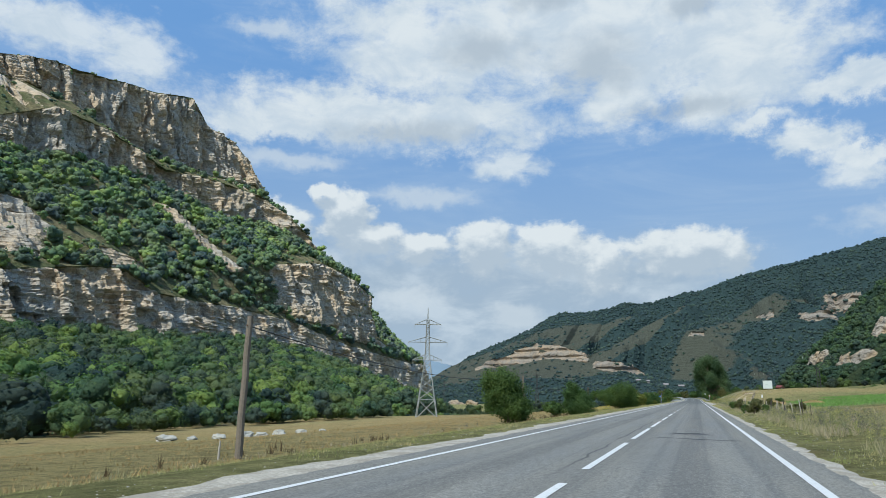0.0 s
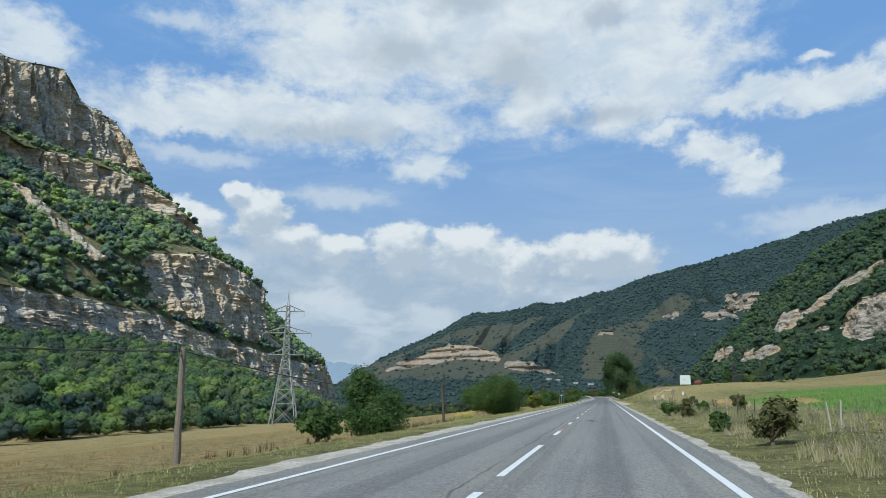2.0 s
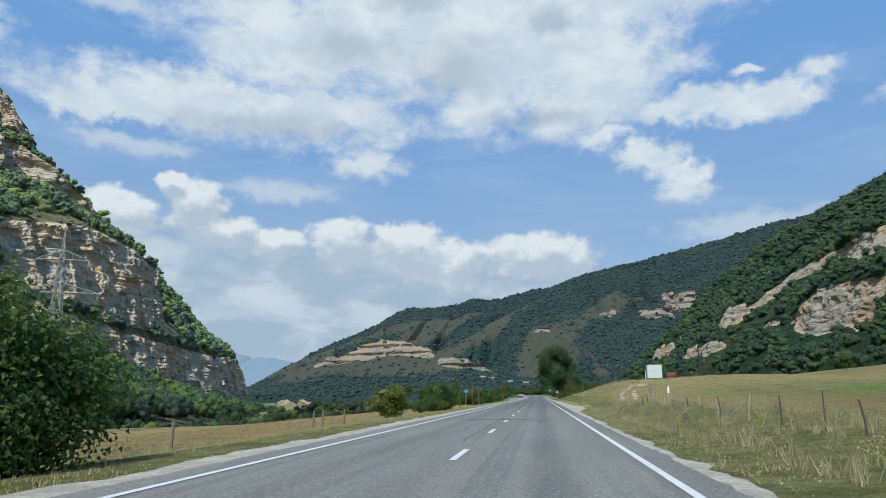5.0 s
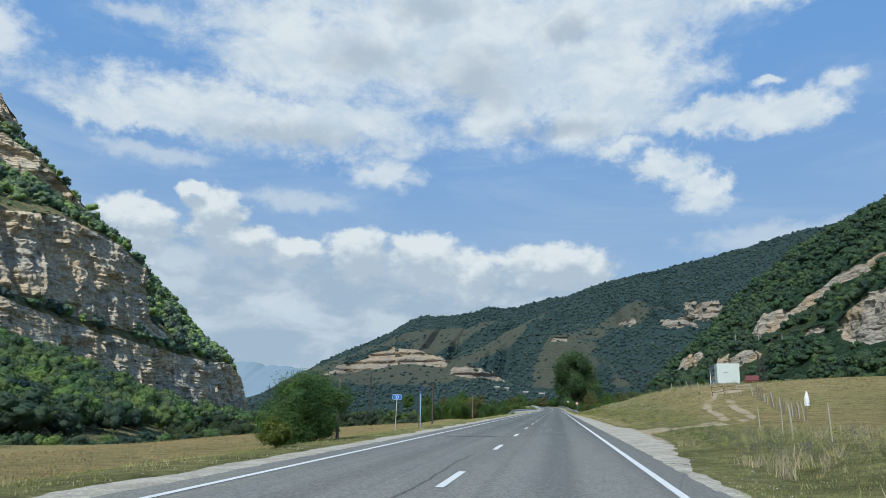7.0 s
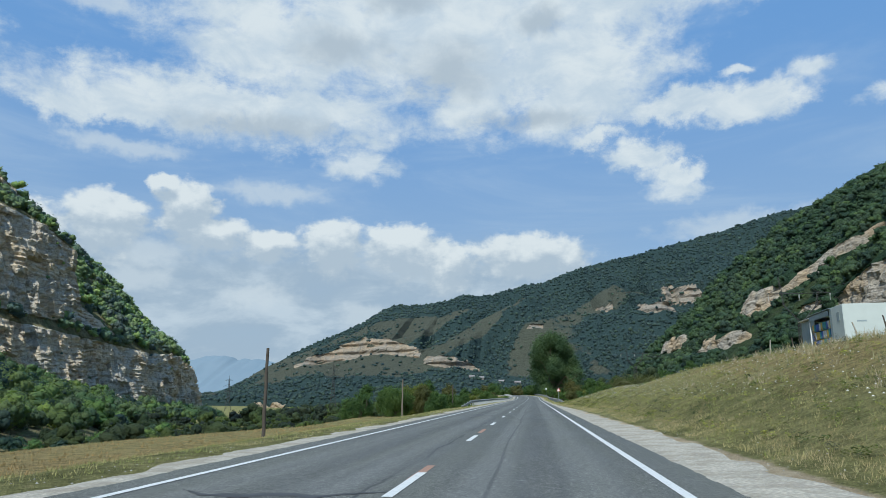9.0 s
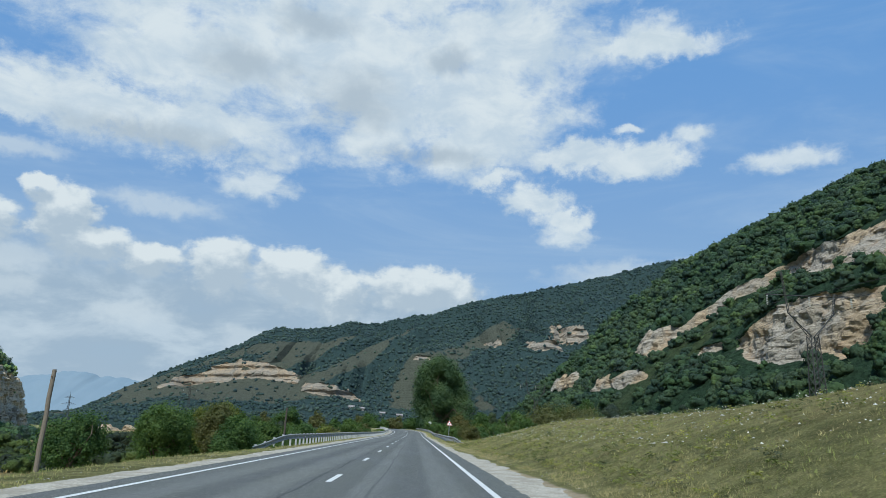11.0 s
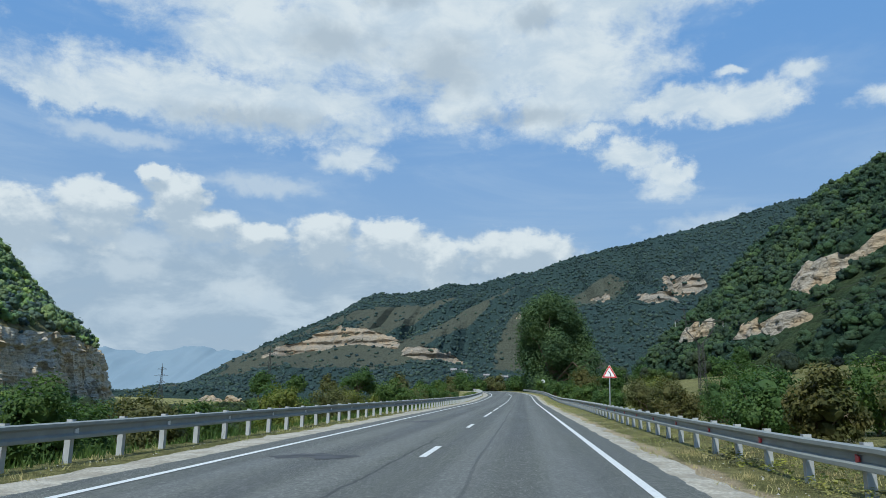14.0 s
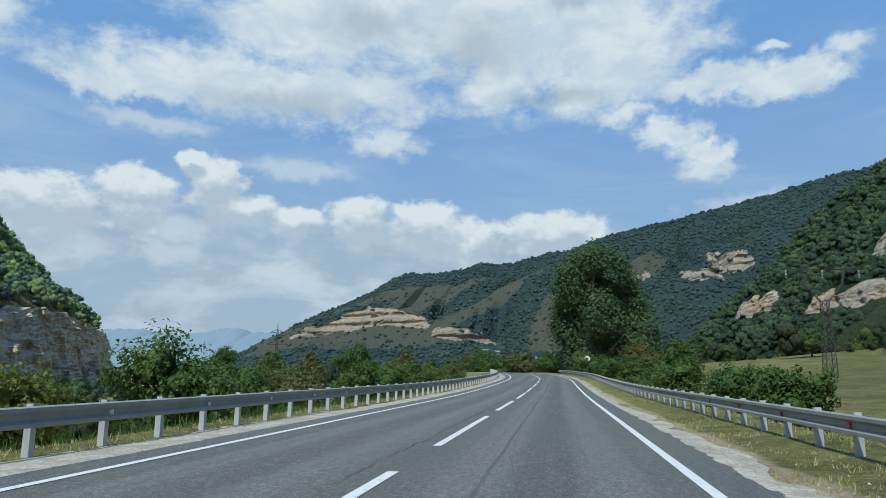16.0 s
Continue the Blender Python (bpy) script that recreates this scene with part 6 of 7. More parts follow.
# ---- signs ----
BLUE = plain("sign_blue", (0.02, 0.16, 0.52), 0.45, 0.0, 8.0, 0.12)
NAVY = plain("sign_navy", (0.02, 0.07, 0.26), 0.5, 0.0, 8.0, 0.15)
WHITE = plain("sign_white", (0.80, 0.80, 0.80), 0.45, 0.0, 8.0, 0.06)
RED = plain("sign_red", (0.60, 0.04, 0.035), 0.45, 0.0, 8.0, 0.1)
BLACK = plain("sign_black", (0.02, 0.02, 0.02), 0.5)
RUSTY = plain("rusty_steel", (0.20, 0.11, 0.06), 0.85, 0.3, 9.0, 0.5)
POST_BLUE = plain("pale_blue_post", (0.34, 0.47, 0.62), 0.5, 0.1, 9.0, 0.2)


def plate(name, outline, y0, y1, mat, parent, label=""):
    """A flat board of the given outline in x and z, between two depths."""
    bm = bmesh.new()
    a = [bm.verts.new((x, y0, z)) for x, z in outline]
    b = [bm.verts.new((x, y1, z)) for x, z in outline]
    bm.faces.new(a), bm.faces.new(b[::-1])
    for j in range(len(a)):
        bm.faces.new((a[j], b[j], b[(j + 1) % len(a)], a[(j + 1) % len(a)]))
    bmesh.ops.recalc_face_normals(bm, faces=bm.faces)
    return part(name, bm, mat, parent, label)


def rounded(w, h, r, cx=0.0, cz=0.0):
    pts = []
    for qx, qz, a0 in ((w / 2 - r, h / 2 - r, 0), (-w / 2 + r, h / 2 - r, 90), (-w / 2 + r, -h / 2 + r, 180), (w / 2 - r, -h / 2 + r, 270)):
        pts += [(cx + qx + r * math.cos(radians(a0 + k * 22.5)), cz + qz + r * math.sin(radians(a0 + k * 22.5))) for k in range(5)]
    return pts


def rounded_triangle(side, r, cz):
    h = side * 0.866
    corners = [(0, cz + h * 2 / 3, 90), (-side / 2, cz - h / 3, 210), (side / 2, cz - h / 3, 330)]
    pts = []
    for x, z, a in corners:
        ix, iz = x - 2 * r * math.cos(radians(a)), z - 2 * r * math.sin(radians(a))
        pts += [(ix + r * math.cos(radians(a + t)), iz + r * math.sin(radians(a + t))) for t in (-60, -30, 0, 30, 60)]
    return pts


def post(thing, x, h, r, mat, name="pole", lean=0.0):
    bm = bmesh.new()
    tube(bm, (x, 0.03, -0.4), (x + lean, 0.03, h), r, r, 12)
    return part(name, bm, mat, thing)


def sign_at(name, x, y, label, turn=0.0, tilt=0.0):
    s = new(name)
    s.location, s.rotation_euler = (x, y, float(ground_z(x, y))), (0, radians(tilt), radians(turn))
    return tagged(s, label, "road sign")


km = sign_at("kilometre_sign", -6.45, 178.0, "blue kilometre sign with white figures on a grey pole", 6, 1.5)
km.scale = (0.74, 0.74, 0.78)
post(km, 0, 2.38, 0.032, STEEL_DULL)
plate("border", rounded(0.62, 0.34, 0.05, 0, 2.22), -0.012, 0.004, WHITE, km, "thin white border")
plate("board", rounded(0.59, 0.31, 0.045, 0, 2.22), -0.018, -0.0125, BLUE, km, "blue sign face")
txt = bpy.data.curves.new("figures", "FONT")
txt.body, txt.size, txt.align_x, txt.align_y, txt.extrude = "33", 0.27, "CENTER", "CENTER", 0.002
figures = new("figures", txt)
dep = bpy.context.evaluated_depsgraph_get()
fig_mesh = bpy.data.meshes.new_from_object(figures.evaluated_get(dep))
bpy.data.objects.remove(figures)
fig_mesh.materials.clear()
fig_mesh.materials.append(WHITE)
figures = new("figures", fig_mesh)
figures.parent, figures.location, figures.rotation_euler = km, (0, -0.021, 2.21), (radians(90), 0, 0)
figures["label"] = "white figures thirty-three"

stop = sign_at("bus_stop_sign", -6.3, 184.0, "dark blue stop board with white lines on two posts", 95)
stop.scale = (1.0, 1.0, 0.72)
post(stop, -0.40, 3.0, 0.032, RUSTY, "pole", 0.03)
post(stop, 0.14, 3.0, 0.040, POST_BLUE, "pole", 0.02)
plate("board", rounded(0.95, 0.62, 0.02, 0, 3.05), -0.05, -0.02, NAVY, stop, "navy blue board")
for z, w in ((3.18, 0.72), (2.96, 0.62), (2.90, 0.76), (2.84, 0.54)):
    plate("text_bar", rounded(w, 0.06 if z > 3.1 else 0.025, 0.006, 0, z), -0.056, -0.051, WHITE, stop, "white line of writing")

warn = sign_at("bend_warning_sign", 7.35, 346.4, "red-edged triangular bend warning sign on a steel pole", -6, 1.0)
post(warn, 0, 2.45, 0.04, STEEL, "pole")
plate("border", rounded_triangle(0.96, 0.04, 2.42), -0.012, 0.004, WHITE, warn, "thin white rim")
plate("rim", rounded_triangle(0.92, 0.04, 2.42), -0.017, -0.0125, RED, warn, "red rim")
plate("board", rounded_triangle(0.66, 0.02, 2.42), -0.022, -0.0175, WHITE, warn, "white sign face")
plate("arrow", [(0.035, 2.24), (0.085, 2.24), (0.075, 2.42), (0.03, 2.50), (-0.08, 2.57), (-0.115, 2.54), (-0.005, 2.46), (0.03, 2.40)], -0.027, -0.0225, BLACK, warn, "black bend arrow")

disc = sign_at("round_sign", 6.6, 461.0, "round white sign on a thin pole", 0)
disc.location.z = float(road_z(461))
post(disc, 0, 2.6, 0.035, STEEL, "pole")
plate("rim", [(0.45 * math.cos(radians(15 * k)), 2.55 + 0.45 * math.sin(radians(15 * k))) for k in range(24)], -0.012, 0.004, WHITE, disc, "white rim")
plate("board", [(0.40 * math.cos(radians(15 * k)), 2.55 + 0.40 * math.sin(radians(15 * k))) for k in range(24)], -0.018, -0.0125, WHITE, disc, "white sign face")
plate("text_bar", rounded(0.42, 0.1, 0.02, 0, 2.55), -0.023, -0.0185, BLACK, disc, "grey bar of writing")


# ---- poles and pylons ----
def wood_pole(x, y, h, r, lean_x, label, mat=WOOD):
    p = new("wooden_pole")
    p.location = (x, y, float(ground_z(x, y)))
    tagged(p, label, "pole")
    bm = bmesh.new()
    f = [k / 7 for k in range(8)]
    polytube(bm, [(lean_x * q + 0.012 * math.sin(q * 15), 0.01 * math.cos(q * 12), h * q - (0.5 if q == 0 else 0)) for q in f], [r * (1 - 0.25 * q) for q in f], 10)
    part("shaft", bm, mat, p)
    bm = bmesh.new()
    tube(bm, (lean_x * 0.93, 0, h * 0.93), (lean_x * 0.93, -r * 1.3, h * 0.93), 0.02, 0.02, 6)
    part("hook", bm, RUSTY, p, "rusty wire hook")
    return p


DARK_WOOD = plain("dark_wood", (0.085, 0.07, 0.055), 0.9, 0.0, 12.0, 0.4)
wood_pole(-12.8, 20.6, 4.85, 0.135, 0.10, "weathered grey wooden pole in dry grass")
wood_pole(-12.7, 62.3, 4.0, 0.135, -0.05, "weathered grey wooden pole at the meadow edge")
wood_pole(-12.8, 104.0, 3.6, 0.13, -0.12, "dark stained wooden pole, slightly leaning", DARK_WOOD)
wood_pole(-7.3, 170.9, 2.5, 0.07, 0.02, "short weathered wooden post beside a bush")
wood_pole(-11.9, 258.0, 3.9, 0.10, 0.03, "thin grey wooden pole on the low mound", WOOD)
wood_pole(-11.8, 219.5, 4.5, 0.10, 0.02, "slim dark wooden pole by the gravel verge", DARK_WOOD)
wood_pole(-12.8, 312.0, 3.1 - float(ground_z(-12.8, 312.0)), 0.13, 0.10, "dark wooden pole behind the guardrail", DARK_WOOD)


def stake(x, y, h, r, lean, mat, label):
    s = new("fence_stake")
    s.location = (x, y, float(ground_z(x, y)))
    tagged(s, label, "fence stake", "fence stakes")
    bm = bmesh.new()
    polytube(bm, [(0, 0, -0.25), (lean * 0.4, 0.01, h * 0.5), (lean, 0.02, h)], [r, r * 0.95, r * 0.75], 7)
    part("shaft", bm, mat, s)
    return s


PALE_WOOD = plain("pale_wood", (0.42, 0.38, 0.31), 0.9, 0.0, 10.0, 0.3)
stake(-13.3, 20.2, 0.62, 0.04, 0.02, PALE_WOOD, "short pale stake beside a wooden pole")
rs = np.random.default_rng(5)
for k in range(44):
    y = 42 + 3.0 * k + rs.uniform(-0.8, 0.8)
    pale = rs.random() < 0.45
    stake(7.6 + 0.012 * (y - 42) + rs.uniform(-0.2, 0.3), y, rs.uniform(0.65, 1.05), rs.uniform(0.018, 0.034), rs.uniform(-0.12, 0.12), PALE_WOOD if pale else DARK_WOOD,
          "pale weathered fence stake among weeds" if pale else "dark weathered fence stake among weeds")
for k in range(8):
    y = 204 + 3.4 * k + rs.uniform(-0.6, 0.6)
    stake(13.6 + 0.06 * (y - 204) + rs.uniform(-0.3, 0.3), y, rs.uniform(0.5, 0.8), rs.uniform(0.022, 0.035), rs.uniform(-0.2, 0.2), PALE_WOOD if k % 3 == 0 else DARK_WOOD,
          "crooked fence stake along the top of the bank")
for k in range(34):
    f = k / 33
    stake(15.8 - 1.9 * f + rs.uniform(-0.12, 0.12), 196.0 - 16.5 * f + rs.uniform(-0.2, 0.2), rs.uniform(0.5, 0.95), rs.uniform(0.02, 0.04), rs.uniform(-0.15, 0.15), WOOD if k % 3 else PALE_WOOD,
          "weathered grey stake of the close fence beside the track")
for x, y in ((-12.2, 143.0), (-12.4, 145.5), (-12.8, 152.0), (-13.2, 128.0)):
    stake(x, y, 1.15, 0.07, 0.03, WOOD, "short thick grey wooden post in the meadow")


def pylon(x, y, base, h, mat, label, arms=(0.52, 0.68, 0.84), half=3.4):
    """A lattice tower: four legs, cross bracing, three cross arms and a peak."""
    p = new("power_pylon")
    p.location = (x, y, base)
    tagged(p, label, "pylon")

    def half_at(f):
        return half * (1 - f / 0.5) + 0.85 * (f / 0.5) if f < 0.5 else 0.85 - 0.55 * (f - 0.5) / 0.5

    corner = [(-1, -1), (1, -1), (1, 1), (-1, 1)]
    for sx, sy in corner:
        bm = bmesh.new()
        tube(bm, (sx * half_at(0), sy * half_at(0), -1), (sx * half_at(0.5), sy * half_at(0.5), h * 0.5), 0.14, 0.12, 5)
        tube(bm, (sx * half_at(0.5), sy * half_at(0.5), h * 0.5), (0, 0, h), 0.12, 0.07, 5)
        part("leg", bm, mat, p)
    marks = [0.0, 0.17, 0.27, 0.35, 0.42, 0.48, 0.53, 0.58, 0.63, 0.68, 0.73, 0.78, 0.83, 0.88]
    for j in range(4):
        bm = bmesh.new()
        (ax, ay), (bx, by) = corner[j], corner[(j + 1) % 4]
        for f0, f1 in zip(marks, marks[1:]):
            a0, a1 = half_at(f0), half_at(f1)
            tube(bm, (ax * a0, ay * a0, h * f0), (bx * a1, by * a1, h * f1), 0.065, 0.065, 4)
            tube(bm, (bx * a0, by * a0, h * f0), (ax * a1, ay * a1, h * f1), 0.065, 0.065, 4)
            tube(bm, (ax * a1, ay * a1, h * f1), (bx * a1, by * a1, h * f1), 0.05, 0.05, 4)
        part("bracing", bm, mat, p)
    for f, reach in zip(arms, (4.6, 6.2, 4.2)):
        for s in (-1, 1):
            bm = bmesh.new()
            a = half_at(f)
            tip = (s * reach, 0, h * f)
            for sy in (-1, 1):
                tube(bm, (s * a, sy * a, h * f), tip, 0.10, 0.08, 4)
                tube(bm, (s * a, sy * a, h * (f + 0.045)), tip, 0.09, 0.07, 4)
                for q in (0.3, 0.6):
                    tube(bm, (s * (a + (reach - a) * q), sy * a * (1 - q), h * f), (s * (a + (reach - a) * q), sy * a * (1 - q), h * (f + 0.045 * (1 - q))), 0.04, 0.04, 4)
            arm = part("cross_arm", bm, mat, p)
            bm = bmesh.new()
            for k in range(6):
                tube(bm, (s * (reach - 0.1), 0, h * f - 0.15 - 0.2 * k), (s * (reach - 0.1), 0, h * f - 0.25 - 0.2 * k), 0.12, 0.07, 6)
            part("insulator", bm, GREY_MARK, arm, "grey insulator string")
    p.rotation_euler = (0, 0, radians(18))
    return p


PYLON = plain("pylon_steel", (0.38, 0.39, 0.36), 0.55, 0.35, 3.0, 0.3)
DARK_PYLON = plain("dark_pylon_steel", (0.055, 0.055, 0.052), 0.7, 0.2, 3.0, 0.3)
pylon(-76.5, 204.0, -6.0, 34.5, PYLON, "grey steel lattice power pylon at the forest edge")
pylon(-153, 720, -12.0, 41.0, DARK_PYLON, "dark lattice power pylon in the valley", half=3.0)
pylon(-319, 900, -12.0, 36.0, DARK_PYLON, "distant lattice power pylon in the valley", half=3.0)


def fork_pylon(x, y, top, turn, label):
    """A slim lattice mast that forks into two lattice horns, joined by a wire-carrying beam with hanging insulators."""
    base = float(ground_z(x, y))
    h = top - base
    p = new("forked_pylon")
    p.location, p.rotation_euler = (x, y, base), (0, 0, radians(turn))
    tagged(p, label, "pylon")
    waist = 0.58 * h
    corner = [(-1, -1), (1, -1), (1, 1), (-1, 1)]
    for sx, sy in corner:
        bm = bmesh.new()
        tube(bm, (sx * 0.75, sy * 0.75, -0.4), (sx * 0.45, sy * 0.45, waist), 0.07, 0.06, 5)
        part("leg", bm, DARK_PYLON, p)
    for j in range(4):
        bm = bmesh.new()
        (ax, ay), (bx, by) = corner[j], corner[(j + 1) % 4]
        for k in range(9):
            a0, a1 = 0.75 - 0.30 * k / 9, 0.75 - 0.30 * (k + 1) / 9
            z0, z1 = waist * k / 9, waist * (k + 1) / 9
            tube(bm, (ax * a0, ay * a0, z0), (bx * a1, by * a1, z1), 0.035, 0.035, 4)
            tube(bm, (bx * a0, by * a0, z0), (ax * a1, ay * a1, z1), 0.035, 0.035, 4)
        part("bracing", bm, DARK_PYLON, p)
    for s in (-1, 1):
        bm = bmesh.new()
        knee, tip = (s * 2.6, 0, 0.72 * h), (s * 3.1, 0, h if s < 0 else 0.86 * h)
        for o in (-0.32, 0.32):
            tube(bm, (s * 0.4, o, waist), (knee[0] + o * 0.6, o * 0.6, knee[2]), 0.06, 0.06, 4)
            tube(bm, (knee[0] + o * 0.6, o * 0.6, knee[2]), (tip[0] + o * 0.3, 0, tip[2]), 0.06, 0.04, 4)
        for k in range(6):
            f, g = k / 6, (k + 1) / 6
            a, b = Vector((s * 0.4, -0.32, waist)).lerp(Vector(knee), f), Vector((s * 0.4, 0.32, waist)).lerp(Vector(knee), g)
            tube(bm, a, b, 0.03, 0.03, 4)
            a, b = Vector(knee).lerp(Vector(tip), f) + Vector((-0.15, 0, 0)), Vector(knee).lerp(Vector(tip), g) + Vector((0.15, 0, 0))
            tube(bm, a, b, 0.03, 0.03, 4)
        part("horn", bm, DARK_PYLON, p)
    bm = bmesh.new()
    tube(bm, (-5.2, 0, 0.84 * h), (5.2, 0, 0.84 * h), 0.06, 0.06, 4)
    tube(bm, (-5.2, 0, 0.84 * h), (-2.8, 0, 0.89 * h), 0.04, 0.04, 4)
    tube(bm, (5.2, 0, 0.84 * h), (2.8, 0, 0.86 * h), 0.04, 0.04, 4)
    beam = part("beam", bm, DARK_PYLON, p)
    for x0 in (-5.0, 0.0, 5.0):
        bm = bmesh.new()
        for k in range(6):
            tube(bm, (x0, 0, 0.84 * h - 0.1 - 0.2 * k), (x0, 0, 0.84 * h - 0.2 - 0.2 * k), 0.13, 0.08, 6)
        part("insulator", bm, GREY_MARK, beam, "grey insulator string")
    return p


fork_pylon(47.2, 309.0, 21.0, 0, "dark forked lattice power pylon on the grassy slope")
fork_pylon(39.8, 455.0, 19.5, 3, "dark forked lattice power pylon in the hillside field")


def wire(a, b, sag, label):
    bm = bmesh.new()
    a, b = Vector(a), Vector(b)
    pts = [a.lerp(b, k / 14) - Vector((0, 0, 4 * sag * (k / 14) * (1 - k / 14))) for k in range(15)]
    rings = [[bm.verts.new(p + Vector((0.022 * math.cos(k * 1.5708), 0, 0.022 * math.sin(k * 1.5708)))) for k in range(4)] for p in pts]
    for lo, hi in zip(rings, rings[1:]):
        for k in range(4):
            bm.faces.new((lo[k], lo[(k + 1) % 4], hi[(k + 1) % 4], hi[k]))
    ob = part("power_line", bm, DARK_PYLON)
    tagged(ob, label, "power line", "power lines")


for dx in (-5.0, 0.0, 5.0):
    wire((47.2 + dx, 309.0, 17.0), (39.8 + dx, 455.0, 15.6), 3.0, "thin dark power line between forked pylons")
    wire((47.2 + dx, 309.0, 17.0), (66.0 + dx, 120.0, 24.0), 4.0, "thin dark power line coming down the slope")
    wire((39.8 + dx, 455.0, 15.6), (30.0 + dx, 640.0, 17.0), 4.0, "thin dark power line running on up the valley")

wire((-12.7, 20.6, 3.55), (-12.75, 62.3, 2.95), 0.85, "slack dark cable between wooden poles")
wire((-12.75, 62.3, 2.95), (-12.9, 104.0, 2.4), 0.8, "slack dark cable between wooden poles")


def hay_heap(x, y, w, h, seed):
    """A low uneven heap of mown hay with loose stalks on it."""
    r = np.random.default_rng(seed)
    q = np.linspace(-1, 1, 22)
    U, V = np.meshgrid(q, q)
    d = np.hypot(U, V)
    Z = h * np.clip(1 - d ** 2, 0, 1) ** 0.8 * (0.8 + 0.4 * fbm(U * 2 + seed, V * 2)) + 0.06 * fbm(U * 9, V * 9, seed) * (d < 1)
    X, Y = x + U * w, y + V * w * 0.7
    thing = new("hay_heap")
    tagged(thing, "low heap of mown yellow-brown hay in the field", "hay heap", "hay heaps in the field")
    from_arrays("heap", np.stack([X, Y, ground_z(X, Y) + Z - 0.03], -1).reshape(-1, 3), grid_faces(22, 22), STRAW, True, thing)
    n = 500
    a, k = r.uniform(0, 6.283, n), np.sqrt(r.random(n)) * 0.9
    sx, sy = x + k * np.cos(a) * w, y + k * np.sin(a) * w * 0.7
    sz = ground_z(sx, sy) + h * (1 - k ** 2) ** 0.8 * 0.9
    t = r.normal(size=(n, 3)) * [0.14, 0.14, 0.06] + [0, 0, 0.05]
    p = np.stack([sx, sy, sz], -1)
    v = np.stack([p, p + [0.025, 0.0, 0.0], p + t], 1).reshape(-1, 3)
    from_arrays("loose_stalks", v, np.arange(3 * n).reshape(-1, 3), STRAW, False, thing)


for k, (x, y, w, h) in enumerate(((12.2, 108.5, 1.5, 0.55), (11.2, 97.0, 1.3, 0.40), (14.5, 92.0, 1.4, 0.40))):
    hay_heap(x, y, w, h, k + 1)

# ---- the bee trailer, the red car, the gate ----
VAN = plain("pale_green_paint", (0.55, 0.60, 0.57), 0.55, 0.0, 1.5, 0.12)
VAN_DARK = plain("grey_blue_sheet", (0.30, 0.36, 0.38), 0.6, 0.1, 2.0, 0.25)
RUBBER = plain("black_rubber", (0.025, 0.025, 0.025), 0.85)
CAR_RED = plain("dull_red_paint", (0.15, 0.04, 0.035), 0.55, 0.0, 3.0, 0.3)
GLASS_DARK = plain("dark_window", (0.03, 0.035, 0.04), 0.15)
HIVES = [plain("hive_" + nm, c, 0.7, 0.0, 4.0, 0.2) for nm, c in (("yellow", (0.60, 0.42, 0.08)), ("teal", (0.05, 0.30, 0.33)), ("blue", (0.06, 0.13, 0.42)), ("white", (0.65, 0.66, 0.64)))]

trailer = new("bee_trailer")
trailer.location, trailer.rotation_euler = (20.7, 230.0, 4.2), (0, 0, radians(-5.3))
tagged(trailer, "pale green box trailer with open side and coloured beehives", "trailer")


def boxes(name, spans, mat, parent, label="", bevel=0.015):
    bm = bmesh.new()
    for lo, hi in spans:
        box(bm, lo, hi, bevel)
    return part(name, bm, mat, parent, label)


boxes("front_box", [((0, 0, 0.10), (2.5, 2.2, 2.45))], VAN, trailer, "closed pale green front box", 0.03)
plate("side_hatch", rounded(0.5, 0.55, 0.03, 0, 0), -0.01, 0.01, VAN_DARK, trailer, "small dark hatch")
hatch = trailer.children[-1]
hatch.location, hatch.rotation_euler = (-0.012, 0.9, 1.75), (0, 0, radians(90))
boxes("side_panel", [((0, 2.22, 0.10), (0.05, 2.6, 2.40))], VAN_DARK, trailer, "grey-blue sheet panel")
boxes("side_panel", [((0.3, 7.0, 0.10), (0.35, 10.3, 2.25))], VAN_DARK, trailer, "grey-blue sheet panel")
boxes("rear_wall", [((0.36, 10.25, 0.10), (2.5, 10.3, 2.25))], VAN_DARK, trailer, "grey-blue sheet wall")
boxes("far_wall", [((2.45, 2.22, 0.10), (2.5, 10.24, 2.25))], VAN_DARK, trailer, "grey-blue sheet wall")
boxes("roof", [((-0.12, 2.22, 2.405), (2.55, 7.0, 2.45))], VAN_DARK, trailer, "grey sheet roof")
boxes("rear_roof", [((0.1, 7.02, 2.32), (2.55, 10.4, 2.37))], WHITE, trailer, "white awning roof")
boxes("deck", [((0, 0, -0.04), (2.5, 10.3, 0.09))], RUSTY, trailer, "rusty steel deck")
boxes("valance", [((-0.06, 2.62, 2.0), (-0.02, 6.9, 2.35))], VAN_DARK, trailer, "raised grey flap")
boxes("corner_post", [((-0.04, 6.92, -0.04), (0.04, 6.99, 2.35))], WHITE, trailer, "white corner post")
for k in range(11):
    hy = 2.68 + 0.38 * k
    for row in range(3):
        tint = (k * 3 + row * 2 + k // 4) % 4
        hive = boxes("beehive", [((0.08, hy, 0.12 + 0.56 * row), (0.58, hy + 0.34, 0.62 + 0.56 * row))], HIVES[tint], trailer, ("yellow", "teal", "blue", "white")[tint] + " beehive")
        boxes("hive_entrance", [((0.065, hy + 0.08, 0.17 + 0.56 * row), (0.079, hy + 0.25, 0.21 + 0.56 * row))], BLACK, hive, "dark entrance slot", 0.0)
